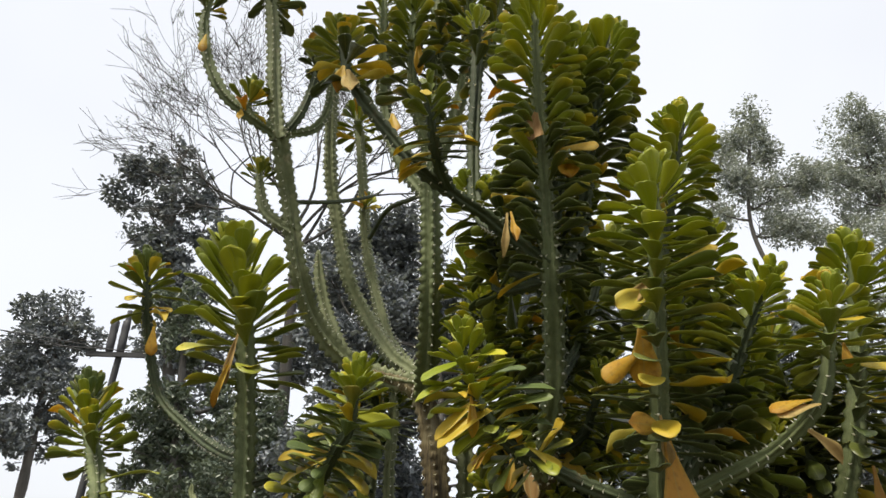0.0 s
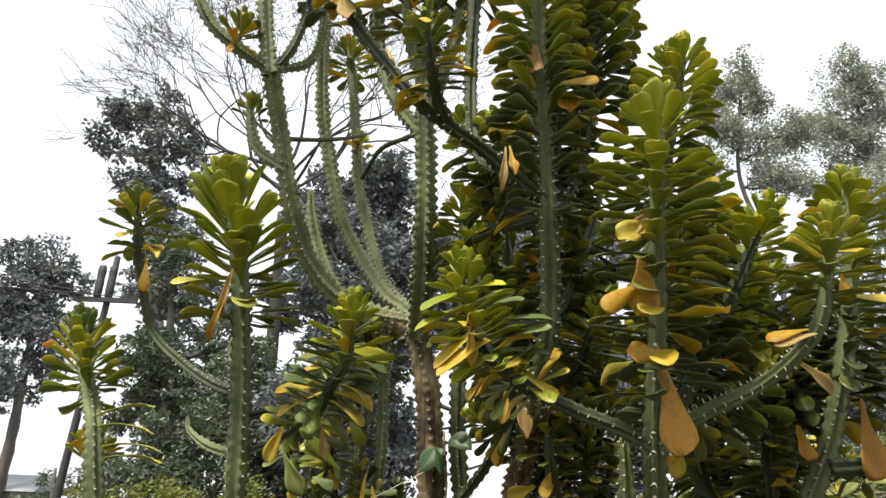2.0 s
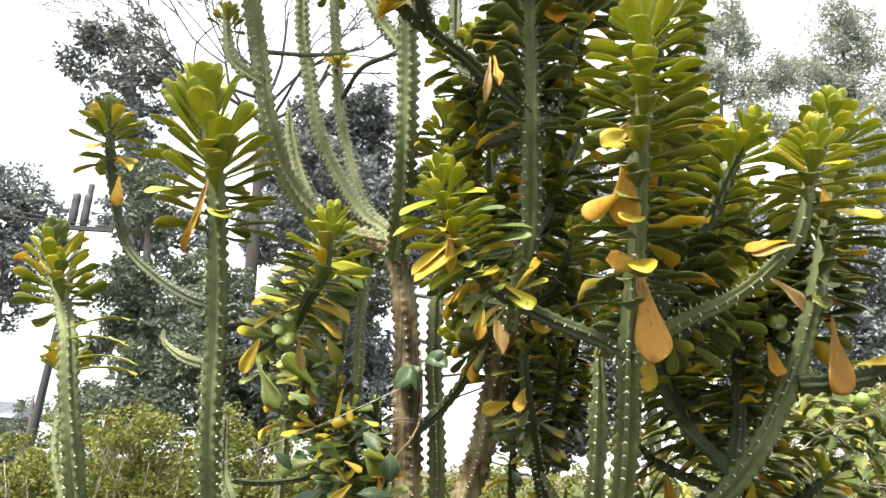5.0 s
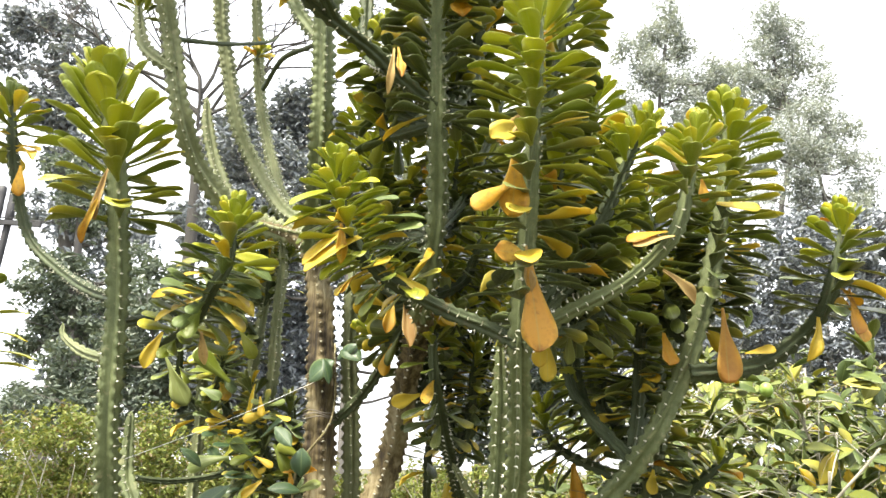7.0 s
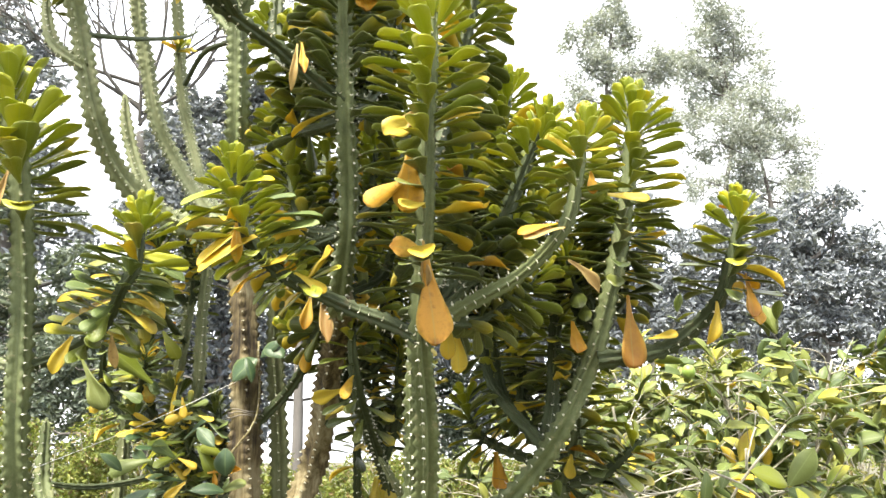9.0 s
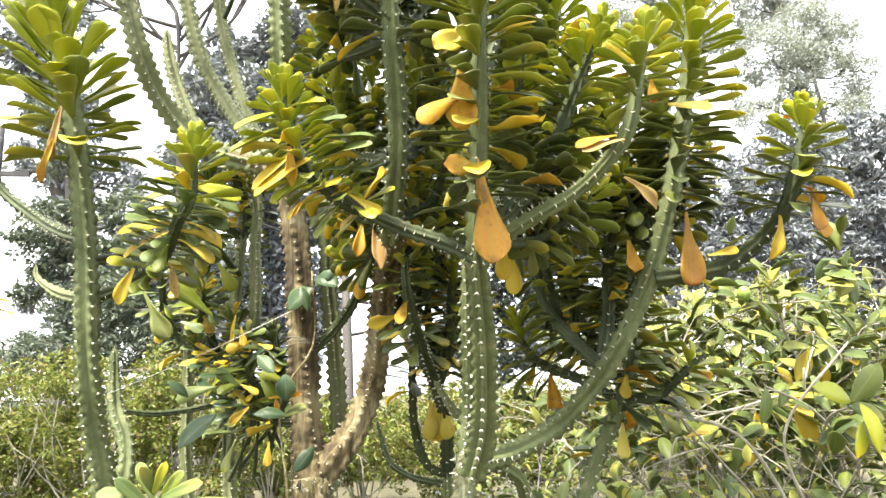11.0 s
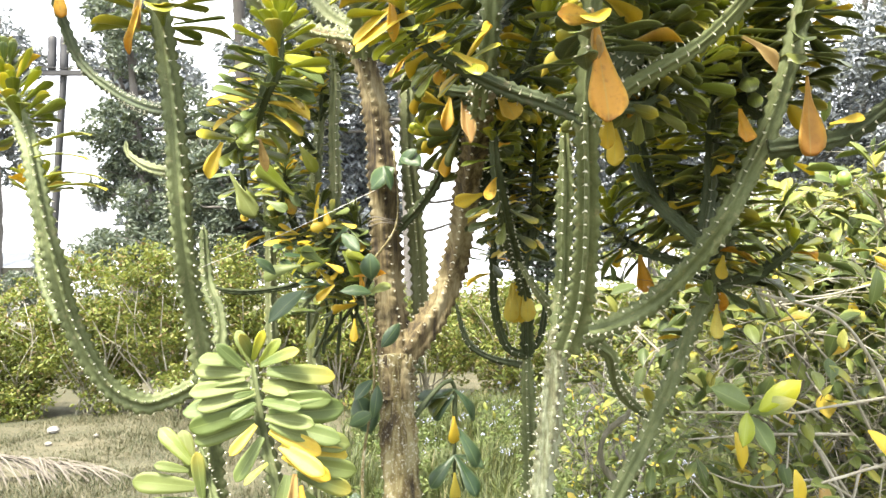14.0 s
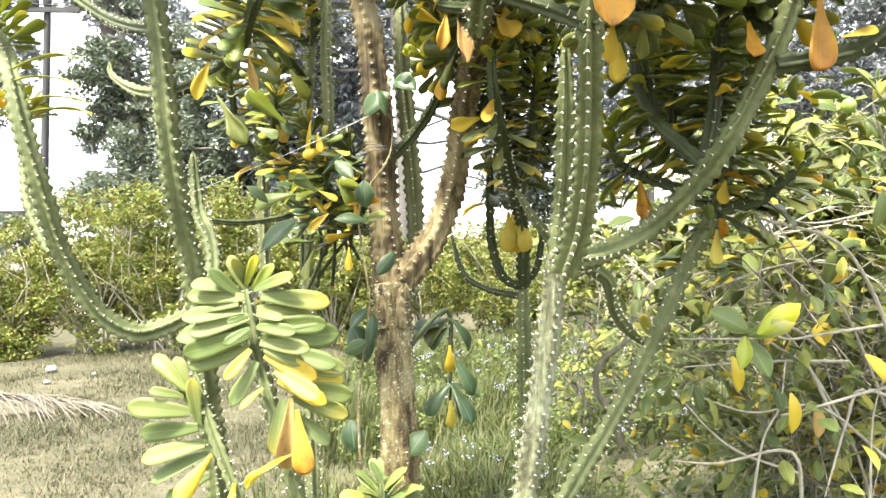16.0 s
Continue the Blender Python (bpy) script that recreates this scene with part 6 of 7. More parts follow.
for a, e in [((1.45, 2.0, 1.2), (1.16, 1.43, 1.36)), ((1.2, 2.0, 1.0), (0.755, 1.51, 1.12)), ((1.5, 1.9, 1.2), (1.02, 1.5, 1.405))]:
    v, f = tube([a, Vector(a).lerp(Vector(e), 0.5) + Vector((0, 0, 0.04)), e], 0.005, 0.0025, 0.02, 6, 0.15, pl.base)
    part("twig", mesh_of("twig", v, f, PALE_TWIG), pl.ob)
pl.finish()

pl, st = bush("dry_twig_bush", (1.5, 2.3, 0), "low tangle of pale leafless twigs under the citrus bush", "bush",
              [(1.0, 2.0, 0.75), (1.4, 1.9, 0.9), (1.9, 2.1, 0.95), (1.7, 2.5, 0.8), (1.2, 2.6, 0.85), (2.2, 2.5, 0.9), (1.0, 1.75, 1.15), (1.35, 1.7, 1.2)], 0.0075, 36, 2400, 0.062, CITRUS_LEAF, 302, 160, GREY_TWIG, spread=0.62, droop=0.3)
for pts, ra in [([(1.5, 2.3, 0.03), (1.35, 1.9, 0.8), (1.1, 1.7, 1.25), (0.85, 1.68, 1.36)], 0.007), ([(1.5, 2.3, 0.03), (1.5, 1.9, 0.7), (1.25, 1.75, 1.1), (1.18, 1.7, 1.3), (1.3, 1.6, 1.5)], 0.006),
                ([(1.5, 2.3, 0.03), (1.3, 1.95, 0.6), (1.1, 1.85, 0.95), (0.95, 1.8, 1.06)], 0.006), ([(1.5, 2.3, 0.02), (1.6, 1.9, 0.8), (1.3, 1.7, 0.98), (0.9, 1.66, 0.92)], 0.006)]:
    v, f = tube(pts, ra, ra * 0.5, 0.03, 7, 0.2, pl.base)
    part("branch", mesh_of("branch", v, f, PALE_TWIG), pl.ob)
for pts, ra in [([(1.308, 1.900, 1.083), (1.071, 1.800, 1.076), (0.959, 1.750, 1.075), (0.866, 1.700, 1.122)], 0.0048),
                ([(1.310, 1.900, 1.379), (1.073, 1.800, 1.344), (0.931, 1.720, 1.356), (0.807, 1.680, 1.373)], 0.0034),
                ([(1.307, 1.900, 0.872), (1.174, 1.850, 1.112), (1.058, 1.800, 1.229), (0.907, 1.750, 1.377)], 0.0040),
                ([(1.140, 1.800, 0.805), (1.029, 1.850, 1.060), (0.904, 1.800, 1.069), (0.724, 1.800, 1.073)], 0.0048),
                ([(0.850, 1.700, 0.702), (0.878, 1.700, 0.854), (0.928, 1.720, 0.925), (0.959, 1.750, 1.022)], 0.0034),
                ([(1.202, 1.750, 0.937), (1.136, 1.750, 0.952), (1.102, 1.740, 0.889), (1.034, 1.720, 0.714)], 0.0040),
                ([(0.969, 1.700, 0.698), (0.943, 1.700, 0.827), (0.796, 1.750, 0.790), (0.708, 1.800, 0.784)], 0.0048),
                ([(1.128, 1.700, 0.692), (1.136, 1.700, 0.898), (1.167, 1.700, 1.000)], 0.0034),
                ([(1.201, 1.750, 0.790), (1.058, 1.780, 0.907), (0.902, 1.800, 0.893), (0.785, 1.850, 0.926)], 0.0040),
                ([(1.206, 1.900, 0.991), (0.983, 1.900, 0.996), (0.818, 2.000, 0.968)], 0.0048),
                ([(1.272, 2.000, 1.247), (1.083, 2.000, 1.234), (0.887, 2.050, 1.159)], 0.0034),
                ([(0.998, 1.750, 0.757), (0.846, 1.800, 0.814), (0.748, 1.900, 0.931)], 0.0040)]:
    v, f = tube(pts, ra, ra * 0.45, 0.025, 6, 0.2, pl.base)
    part("twig", mesh_of("twig", v, f, PALE_TWIG), pl.ob)
v, f = tube([(0.679, 2.100, 0.732), (0.656, 2.100, 0.820), (0.609, 2.100, 0.892), (0.625, 2.100, 0.971), (0.690, 2.100, 1.024), (0.712, 2.100, 1.095)], 0.011, 0.006, 0.02, 8, 0.35, pl.base)
part("branch", mesh_of("branch", v, f, GREY_TWIG), pl.ob, "dark crooked branch")
pl.finish()

pl, st = bush("wild_bush", (1.35, 4.3, 0), "thin bush with small green leaves behind the spurge", "bush",
              [(1.3, 4.2, 0.8), (1.1, 4.4, 0.9), (1.6, 4.4, 1.2), (1.4, 4.8, 1.0), (1.9, 4.6, 1.3), (1.0, 4.9, 0.7)], 0.009, 18, 800, 0.055, CITRUS_LEAF, 303, 0, TREE_BARK)
pl.finish()

# ---------------------------------------------------------------- hedge of yellow-green bushes
hedge_heads = [(-4.6, 9.0, 0.0, 1.3), (-3.7, 9.1, 0.0, 1.75), (-2.7, 9.0, 0.0, 1.8), (-1.7, 9.3, 0.0, 1.85), (-0.7, 9.2, 0.0, 1.45), (0.3, 9.6, 0.0, 1.25), (1.4, 9.4, 0.0, 1.3), (2.6, 9.2, 0.0, 1.5), (3.9, 9.0, 0.0, 2.2), (5.2, 8.8, 0.0, 2.7), (-5.8, 9.3, 0.0, 1.5), (-7.0, 9.6, 0.0, 1.6), (6.5, 8.9, 0.0, 2.6), (7.8, 9.2, 0.0, 2.5)] + [(-8.5 + 1.3 * k, 12.5 + 0.4 * (k % 3), 0.0, (1.5, 1.2, 1.35, 1.1)[k % 4]) for k in range(14)]
for k, (x, y, z, h) in enumerate(hedge_heads):
    rng = random.Random(400 + k)
    far_row = k > 13
    ob = thing("hedge_bush", (x, y, 0), "yellow-green leafy bush at the edge of the garden", "bush", "bushes of the hedge")
    limbs = []
    for _ in range(16):
        e = Vector((x + rng.gauss(0, 0.42), y + rng.gauss(0, 0.35), h * rng.uniform(0.5, 1.05)))
        limbs.append(tube([(x + rng.gauss(0, 0.12), y + rng.gauss(0, 0.12), -0.02), Vector((x, y, 0)).lerp(e, 0.6) + Vector((rng.gauss(0, 0.12), rng.gauss(0, 0.12), 0)), e], 0.014, 0.004, 0.12, 5, 0.2, (x, y, 0)))
    v, f = join(limbs)
    part("branchwork", mesh_of("branchwork", v, f, PALE_TWIG), ob, "", "stuff")
    blobs = []
    for _ in range(30):
        zz = h * rng.uniform(0.10, 1.0)
        blobs.append((x + rng.gauss(0, 0.45), y + rng.gauss(0, 0.3), zz, rng.uniform(0.16, 0.34)))
    v, f = leaf_cloud(rng, blobs, 4200 if far_row else 10500, 0.085 if far_row else 0.062, 0.8, 0.13)
    part("foliage", mesh_of("foliage", [p - Vector((x, y, 0)) for p in v], f, HEDGE_LEAF, None, False), ob, "", "stuff")

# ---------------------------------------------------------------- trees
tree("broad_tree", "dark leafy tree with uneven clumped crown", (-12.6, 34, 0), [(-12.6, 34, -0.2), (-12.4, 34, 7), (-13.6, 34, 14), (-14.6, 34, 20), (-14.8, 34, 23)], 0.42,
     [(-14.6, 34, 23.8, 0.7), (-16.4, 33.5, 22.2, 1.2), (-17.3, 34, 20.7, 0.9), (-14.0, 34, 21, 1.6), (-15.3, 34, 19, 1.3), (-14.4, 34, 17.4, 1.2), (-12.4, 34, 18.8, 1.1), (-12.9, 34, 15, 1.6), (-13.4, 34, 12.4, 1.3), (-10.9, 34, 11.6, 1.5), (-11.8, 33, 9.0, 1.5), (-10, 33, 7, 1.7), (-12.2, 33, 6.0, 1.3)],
     15000, 0.34, TREE_DARK_HAZED, 501, 0.5)
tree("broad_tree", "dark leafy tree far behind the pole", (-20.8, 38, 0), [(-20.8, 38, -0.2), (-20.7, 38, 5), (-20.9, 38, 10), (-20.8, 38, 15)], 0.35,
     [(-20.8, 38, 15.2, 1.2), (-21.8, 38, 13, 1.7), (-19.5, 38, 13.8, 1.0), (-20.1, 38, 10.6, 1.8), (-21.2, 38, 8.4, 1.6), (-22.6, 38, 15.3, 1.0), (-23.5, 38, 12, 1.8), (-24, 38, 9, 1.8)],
     13000, 0.32, TREE_DARK_HAZED, 502, 0.5)
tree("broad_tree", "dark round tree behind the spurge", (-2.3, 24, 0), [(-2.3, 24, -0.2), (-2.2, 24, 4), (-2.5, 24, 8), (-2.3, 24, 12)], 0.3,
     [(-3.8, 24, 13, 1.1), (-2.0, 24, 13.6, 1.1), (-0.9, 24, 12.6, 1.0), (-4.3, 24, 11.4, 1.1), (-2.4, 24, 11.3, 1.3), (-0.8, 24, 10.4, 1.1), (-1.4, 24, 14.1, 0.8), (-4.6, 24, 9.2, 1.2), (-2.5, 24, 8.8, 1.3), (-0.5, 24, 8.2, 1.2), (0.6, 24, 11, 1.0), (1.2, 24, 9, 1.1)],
     22500, 0.26, TREE_DARK_HAZED, 503, 0.42)
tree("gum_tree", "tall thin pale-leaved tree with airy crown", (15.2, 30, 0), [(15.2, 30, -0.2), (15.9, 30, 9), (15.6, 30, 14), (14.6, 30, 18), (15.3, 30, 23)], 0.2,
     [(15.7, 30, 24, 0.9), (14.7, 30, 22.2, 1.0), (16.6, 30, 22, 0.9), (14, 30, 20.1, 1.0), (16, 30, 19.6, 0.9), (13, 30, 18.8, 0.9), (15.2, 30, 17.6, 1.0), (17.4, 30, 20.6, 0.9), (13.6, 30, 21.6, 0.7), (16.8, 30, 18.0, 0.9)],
     17500, 0.19, TREE_PALE_HAZED, 504, 0.5, airy=True)
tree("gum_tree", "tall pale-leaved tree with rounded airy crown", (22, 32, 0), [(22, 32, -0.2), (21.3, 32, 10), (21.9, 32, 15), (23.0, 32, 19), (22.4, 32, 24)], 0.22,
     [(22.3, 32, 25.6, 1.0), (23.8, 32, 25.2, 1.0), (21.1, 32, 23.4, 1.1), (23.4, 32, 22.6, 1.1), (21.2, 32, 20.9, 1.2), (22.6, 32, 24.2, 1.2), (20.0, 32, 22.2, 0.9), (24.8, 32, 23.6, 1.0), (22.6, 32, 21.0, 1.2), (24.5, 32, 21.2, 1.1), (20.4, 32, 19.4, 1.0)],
     17500, 0.19, TREE_PALE_HAZED, 505, 0.5, airy=True)
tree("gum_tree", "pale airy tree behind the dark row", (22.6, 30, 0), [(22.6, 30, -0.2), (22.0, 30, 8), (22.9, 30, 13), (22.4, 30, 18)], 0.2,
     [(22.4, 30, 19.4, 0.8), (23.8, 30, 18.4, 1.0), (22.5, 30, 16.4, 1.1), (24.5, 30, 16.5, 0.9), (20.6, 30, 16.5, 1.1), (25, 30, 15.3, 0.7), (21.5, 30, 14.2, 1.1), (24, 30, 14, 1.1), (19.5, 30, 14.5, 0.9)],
     17500, 0.19, TREE_PALE_HAZED, 506, 0.5, airy=True)
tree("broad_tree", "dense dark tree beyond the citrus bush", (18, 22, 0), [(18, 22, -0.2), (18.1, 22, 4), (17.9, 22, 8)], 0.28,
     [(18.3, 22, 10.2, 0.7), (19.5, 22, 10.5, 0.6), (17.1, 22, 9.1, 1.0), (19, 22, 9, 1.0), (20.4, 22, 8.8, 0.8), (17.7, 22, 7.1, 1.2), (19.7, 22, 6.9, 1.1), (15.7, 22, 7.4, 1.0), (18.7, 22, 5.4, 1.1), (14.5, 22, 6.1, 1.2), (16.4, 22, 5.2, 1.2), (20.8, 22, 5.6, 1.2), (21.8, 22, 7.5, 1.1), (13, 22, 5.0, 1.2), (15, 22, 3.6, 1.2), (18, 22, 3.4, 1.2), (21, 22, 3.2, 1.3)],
     30000, 0.24, TREE_DARK_HAZED, 507, 0.4)
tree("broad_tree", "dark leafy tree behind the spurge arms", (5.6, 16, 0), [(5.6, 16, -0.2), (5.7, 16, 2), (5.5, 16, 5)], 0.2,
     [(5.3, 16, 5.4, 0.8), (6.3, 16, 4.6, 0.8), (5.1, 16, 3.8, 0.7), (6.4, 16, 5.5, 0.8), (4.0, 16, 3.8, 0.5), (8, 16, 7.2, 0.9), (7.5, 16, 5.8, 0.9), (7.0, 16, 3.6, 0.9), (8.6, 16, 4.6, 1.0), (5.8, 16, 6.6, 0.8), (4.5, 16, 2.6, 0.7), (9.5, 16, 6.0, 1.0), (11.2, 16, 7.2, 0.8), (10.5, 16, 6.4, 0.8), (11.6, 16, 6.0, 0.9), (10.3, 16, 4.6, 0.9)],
     28000, 0.17, TREE_DARK_HAZED, 508, 0.3)
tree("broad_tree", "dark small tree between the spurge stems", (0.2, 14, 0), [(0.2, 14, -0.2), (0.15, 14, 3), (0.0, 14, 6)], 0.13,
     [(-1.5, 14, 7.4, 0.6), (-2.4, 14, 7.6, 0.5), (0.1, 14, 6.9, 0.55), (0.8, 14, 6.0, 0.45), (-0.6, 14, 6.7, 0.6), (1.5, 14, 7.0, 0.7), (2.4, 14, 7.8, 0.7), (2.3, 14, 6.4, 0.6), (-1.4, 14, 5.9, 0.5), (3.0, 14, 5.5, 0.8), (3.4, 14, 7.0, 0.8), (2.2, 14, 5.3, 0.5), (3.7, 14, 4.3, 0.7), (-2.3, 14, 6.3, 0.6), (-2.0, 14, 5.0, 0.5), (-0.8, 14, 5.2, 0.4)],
     22000, 0.15, TREE_DARK_HAZED, 509, 0.26)
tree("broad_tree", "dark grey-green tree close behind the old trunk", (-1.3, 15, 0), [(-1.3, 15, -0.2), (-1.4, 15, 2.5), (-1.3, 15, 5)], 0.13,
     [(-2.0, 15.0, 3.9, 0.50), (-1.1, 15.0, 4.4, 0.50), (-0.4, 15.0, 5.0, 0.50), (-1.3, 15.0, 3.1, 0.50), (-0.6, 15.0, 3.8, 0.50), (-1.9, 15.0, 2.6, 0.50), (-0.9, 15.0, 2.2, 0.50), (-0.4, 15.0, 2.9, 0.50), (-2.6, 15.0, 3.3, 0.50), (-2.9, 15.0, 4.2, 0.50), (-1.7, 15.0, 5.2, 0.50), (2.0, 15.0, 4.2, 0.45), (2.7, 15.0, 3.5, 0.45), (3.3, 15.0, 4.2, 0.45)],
     15000, 0.16, TREE_DARK_HAZED, 515, 0.28)
tree("garden_tree", "grey-green tree with open leafy branches", (-6.2, 18, 0), [(-6.2, 18, -0.2), (-6.0, 18, 2.5), (-6.4, 18, 5), (-6.7, 18, 8)], 0.2,
     [(-7.0, 18, 8.4, 0.6), (-6.5, 18, 7.3, 0.6), (-6.9, 18, 5.5, 0.8), (-6.5, 18, 4.5, 0.7), (-5.2, 18, 6.1, 0.6), (-7.1, 18, 4.1, 0.5), (-5.5, 18, 4.7, 0.6), (-5.0, 18, 3.9, 0.7), (-6.2, 18, 3.1, 0.6)],
     9000, 0.17, TREE_MID, 510, 0.28)
tree("garden_tree", "dark green tree above the hedge", (-4.0, 17, 0), [(-4.0, 17, -0.2), (-3.9, 17, 2), (-4.0, 17, 5)], 0.18,
     [(-4.3, 17, 5.2, 0.7), (-3.8, 17, 4.2, 0.7), (-4.8, 17, 3.2, 0.6), (-3.0, 17, 3.0, 0.8), (-3.0, 17, 4.6, 0.6), (-2.2, 17, 3.7, 0.6), (-3.6, 17, 2.2, 0.7)],
     9500, 0.16, TREE_MID, 511, 0.28)
tree("garden_tree", "dull brownish thicket tree behind the spurge", (-2.9, 16, 0), [(-2.9, 16, -0.2), (-2.8, 16, 1.5), (-3.0, 16, 3.4)], 0.14,
     [(-5.2, 16, 2.6, 0.6), (-4.6, 16, 3.6, 0.6), (-3.9, 16, 2.5, 0.6), (-3.2, 16, 3.4, 0.6), (-2.6, 16, 2.3, 0.6), (-1.9, 16, 3.2, 0.6), (-1.2, 16, 2.4, 0.5), (-0.7, 16, 3.4, 0.5), (-6.3, 16, 2.4, 0.5), (-4.2, 16, 4.7, 0.5), (-2.6, 16, 4.4, 0.5), (-1.2, 16, 4.4, 0.5), (-5.7, 16, 3.4, 0.4)],
     15000, 0.15, TREE_MID, 513, 0.28)
tree("garden_tree", "small dull tree behind the forked spurge", (3.2, 16, 0), [(3.2, 16, -0.2), (3.1, 16, 1.5), (3.2, 16, 3.2)], 0.12,
     [(2.6, 16, 2.5, 0.6), (3.3, 16, 3.4, 0.6), (4.0, 16, 2.4, 0.6), (2.4, 16, 3.7, 0.5), (4.6, 16, 3.2, 0.6), (3.3, 16, 2.0, 0.5)], 8000, 0.15, TREE_MID, 514, 0.28)
tree("low_tree", "distant low greenery beyond the hedge", (-17, 36, 0), [(-17, 36, -0.2), (-17, 36, 2), (-17.2, 36, 4)], 0.2,
     [(-19 + 1.6 * k, 36 + (k % 3), 1.6 + 1.1 * ((k * 7) % 3), 1.3) for k in range(7)], 10500, 0.22, TREE_MID, 512, 0.4)

# bare-branched tree with a haze of tiny leaves
rng = random.Random(520)
ob = thing("bare_tree", (-4.4, 20, 0), "tall nearly leafless tree with fine spreading twigs", "tree", "trees behind the garden")
limbs = []
ends = []


def fork(a, d, length, r, depth):
    bend = Vector((rng.gauss(0, 0.15), rng.gauss(0, 0.12), rng.gauss(0.03, 0.12)))
    m = a + d * length * 0.5 - bend * length * 0.25
    e = a + (d + bend).normalized() * length
    r = max(r, 0.009)
    limbs.append(tube([a, m, e], r, r * 0.7, length / 4, 6 if r > 0.03 else 4, 0.08, (-4.4, 20, 0)))
    if depth == 0:
        ends.append((m, e))
        return
    for _ in range(rng.choice((2, 2, 3, 3)) if depth < 4 else 3):
        nd = (d + Vector((rng.gauss(0, 0.45), rng.gauss(0, 0.35), rng.gauss(0.08, 0.32)))).normalized()
        s = m.lerp(e, rng.uniform(0.3, 1.0))
        fork(s, nd, length * rng.uniform(0.6, 0.88), r * rng.uniform(0.42, 0.6), depth - 1)


v, f = tube([(-4.4, 20, -0.2), (-4.3, 20, 5), (-4.5, 20, 10.5)], 0.22, 0.15, 0.5, 9, 0.06, (-4.4, 20, 0))
part("trunk", mesh_of("trunk", v, f, DARK_BARK), ob)
for d in [(-1.0, 0, 0.30), (-0.9, 0.1, 0.6), (-0.7, -0.1, 0.85), (-0.45, 0.1, 1.0), (-0.15, 0, 1.0), (0.2, 0.1, 0.95), (0.45, 0, 1.0), (0.6, -0.1, 0.7), (0.9, 0.1, 0.8)]:
    fork(Vector((-4.6, 20, 11.2 + rng.uniform(-0.6, 0.8))), Vector(d).normalized(), 2.9, 0.06, 5)
v, f = join(limbs)
part("limbwork", mesh_of("limbwork", v, f, DARK_BARK), ob, "", "stuff")
lv, lf = leaf_cloud(rng, [(*((a + b) / 2), 0.3) for a, b in ends], 2400, 0.07, 0.8, 0.3)
part("crown", mesh_of("crown", [p - Vector((-4.4, 20, 0)) for p in lv], lf, TREE_MID, None, False), ob, "", "stuff")

# ---------------------------------------------------------------- power pole, cables, far house
ob = thing("power_pole", (-8.75, 18.5, 0), "grey power pole with crossarm, insulators and cables", "power pole")
v, f = tube([(-8.75, 18.5, -0.2), (-8.62, 18.5, 3.5), (-8.48, 18.5, 7.0), (-8.45, 18.5, 8.3)], 0.11, 0.08, 0.4, 12, 0.0, (-8.75, 18.5, 0))
part("pole", mesh_of("pole", v, f, POLE_STEEL), ob)


def box(x0, x1, y0, y1, z0, z1):
    return [(x, y, z) for z in (z0, z1) for y in (y0, y1) for x in (x0, x1)], [(0, 2, 3, 1), (4, 5, 7, 6), (0, 1, 5, 4), (2, 6, 7, 3), (0, 4, 6, 2), (1, 3, 7, 5)]


v, f = box(-0.55, 1.1, -0.16, -0.06, 6.98, 7.10)
part("crossarm", mesh_of("crossarm", v, f, POLE_STEEL, None, False), ob)
for x in (0.02, 0.32):
    p = []
    for z, r in ((7.1, 0.05), (7.14, 0.078), (7.3, 0.085), (7.55, 0.085), (7.58, 0.078), (7.8, 0.085), (7.95, 0.082), (8.0, 0.05)):
        p.append((z, r))
    sv = [(x + 1.35 * r * math.cos(a), -0.1 + r * math.sin(a), z) for z, r in p for a in np.arange(10) * 0.6283]
    sf = [(k * 10 + i, k * 10 + (i + 1) % 10, (k + 1) * 10 + (i + 1) % 10, (k + 1) * 10 + i) for k in range(len(p) - 1) for i in range(10)]
    part("insulator", mesh_of("insulator", sv, sf, CABLE), ob, "dark cylindrical insulator")
for k, (a, b) in enumerate([((-0.7, -0.1, 7.12), (-30, -6, 14.5)), ((0.3, -0.1, 7.15), (-30, -4, 12.8)), ((1.35, -0.1, 7.12), (-30, -2, 10.2)), ((1.35, -0.1, 7.12), (40, 30, 9.5))]):
    a, b = Vector(a), Vector(b)
    v, f = tube([a, a.lerp(b, 0.5) + Vector((0, 0, -1.0)), b], 0.014, 0.014, 1.0, 5)
    part("cable", mesh_of("cable", v, f, CABLE), ob)

house = thing("far_house", (-22, 40, 0), "distant low house with grey sheet roof", "house")
v, f = box(-5, 2.6, -1.5, 1.5, 0, 3.0)
part("wall", mesh_of("wall", v, f, WALL, None, False), house)
v = [(-5.4, -2.0, 3.0), (3.0, -2.0, 3.0), (3.0, 2.0, 3.0), (-5.4, 2.0, 3.0), (-5.4, 0, 3.9), (3.0, 0, 3.9)]
part("roof", mesh_of("roof", v, [(0, 1, 5, 4), (2, 3, 4, 5), (1, 2, 5), (3, 0, 4), (3, 2, 1, 0)], ROOF, None, False), house)

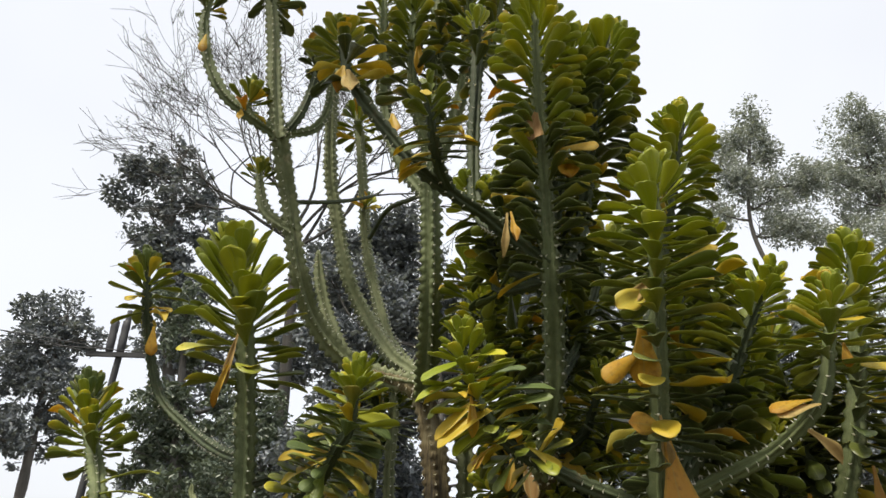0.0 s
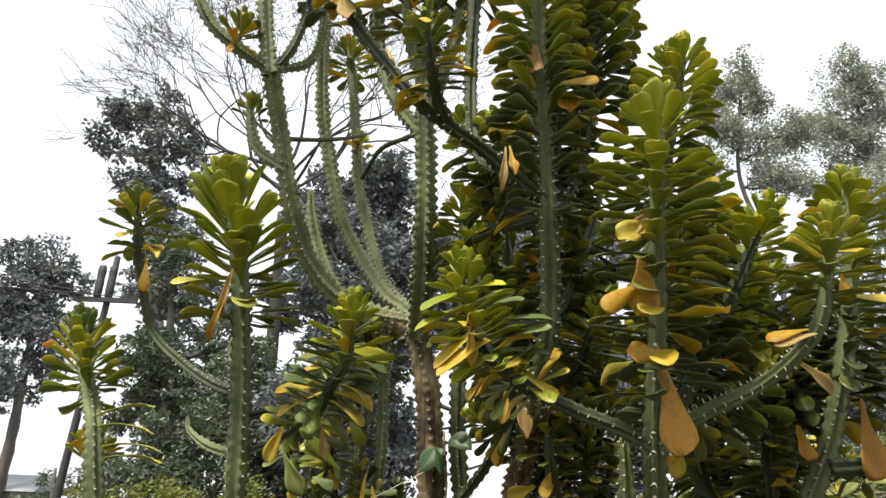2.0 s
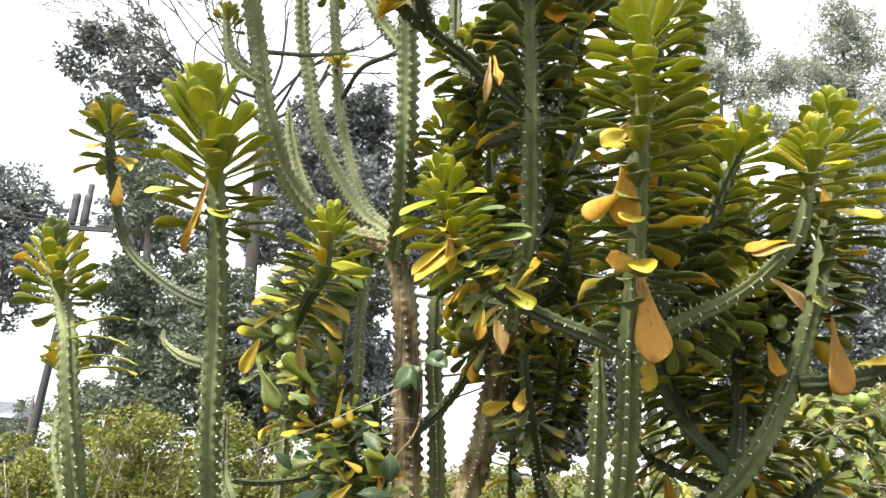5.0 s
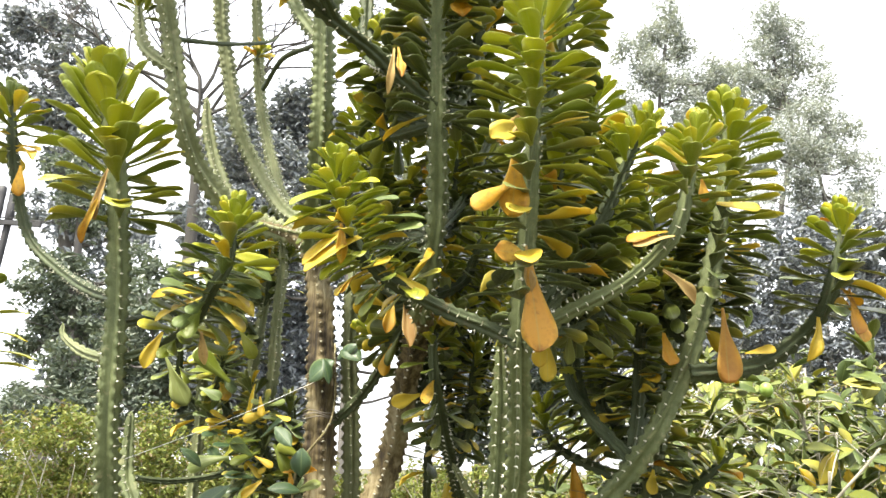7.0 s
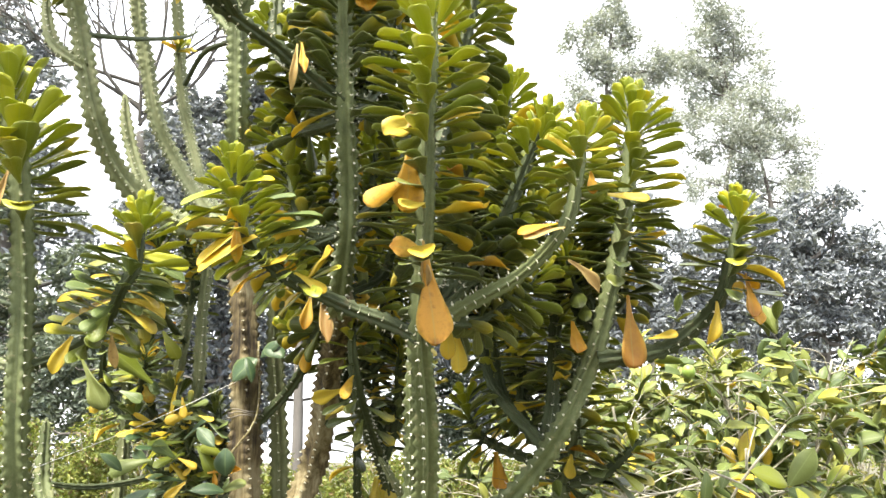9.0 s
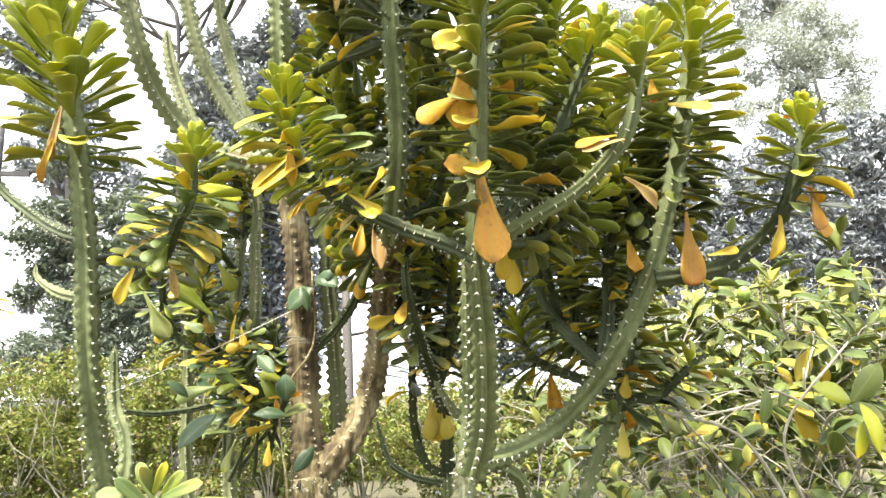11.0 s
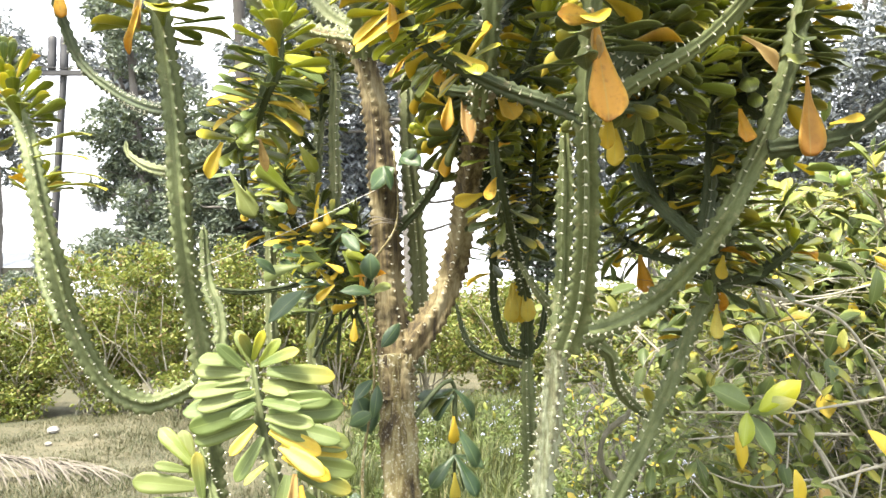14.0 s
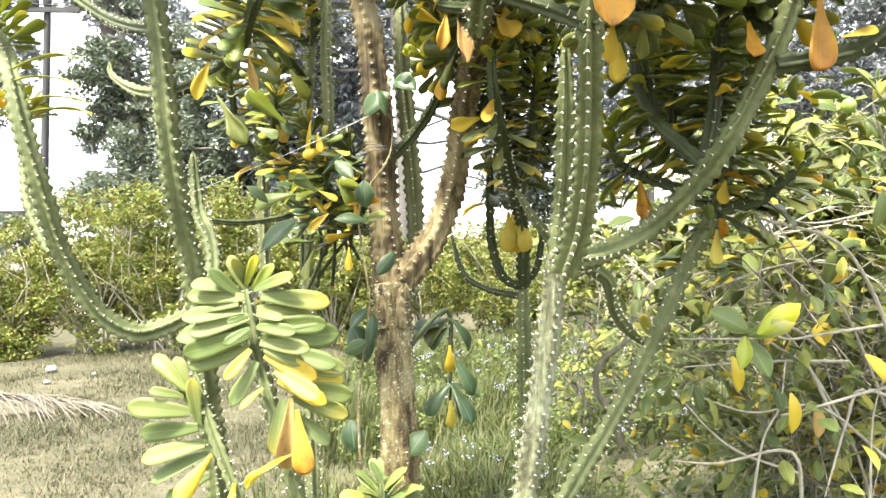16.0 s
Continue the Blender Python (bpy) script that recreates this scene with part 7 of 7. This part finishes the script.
# ---------------------------------------------------------------- fallen palm frond and stone
ob = thing("palm_frond", (-3.3, 5.75, 0.03), "dry fallen palm frond lying on the grass", "palm frond")
o = Vector((-3.3, 5.75, 0.03))
rib = [(-4.4, 5.75, 0.20), (-3.8, 5.75, 0.22), (-2.9, 5.75, 0.18), (-2.25, 5.8, 0.06)]
v, f = tube(rib, 0.018, 0.006, 0.05, 7, 0.1, o)
part("midrib", mesh_of("midrib", v, f, FROND_DRY), ob)
line, _ = spline(rib, 0.011)
rng = random.Random(611)
blade_meshes = []
for k in range(6):
    l = 1.0
    bend = 0.10 + 0.05 * k
    vv, fc = [], []
    for i, u in enumerate(np.linspace(0, 1, 6)):
        w = 0.010 * (1 - u) ** 0.6 + 0.001
        z = -bend * u * u + 0.04 * math.sin(u * 5 + k)
        vv.extend([(-w, u * l, z), (0, u * l, z + w * 0.8), (w, u * l, z)])
        if i:
            b = (i - 1) * 3
            fc.extend([(b, b + 1, b + 4, b + 3), (b + 1, b + 2, b + 5, b + 4), (b + 3, b + 5, b + 2, b)])
    blade_meshes.append(mesh_of("leaflet", vv, fc, FROND_DRY, None, False))
for p in line[3:]:
    for sg in (-1, 1):
        if rng.random() < 0.5:
            continue
        d = Vector((rng.uniform(0.5, 1.1), (sg * rng.uniform(0.0, 0.7) - 0.7), rng.uniform(-0.16, 0.10)))
        lf = new("leaflet", rng.choice(blade_meshes))
        lf.parent = ob
        lf.matrix_basis = leaf_pose(Vector(p) - o, d, (rng.gauss(0, 0.3), -0.3, 1), rng.uniform(0.35, 0.85))
for x, y, z, r in [(-3.42, 7.55, 0.03, 0.06), (-3.2, 7.0, 0.02, 0.03), (-2.9, 7.3, 0.02, 0.025)]:
    bm = bmesh.new()
    bmesh.ops.create_icosphere(bm, subdivisions=2, radius=r)
    for q in bm.verts:
        q.co *= 1 + 0.35 * noise.noise(q.co * 18 + Vector((x, y, 0)))
        q.co.z *= 0.65
    me = bpy.data.meshes.new("stone")
    bm.to_mesh(me)
    bm.free()
    me.materials.append(STONE)
    so = new("stone", me)
    so.location = (x, y, z + ground_height(x, y))
    tagged(so, "pale stone lying in dry grass", "stone", "stones in the grass")
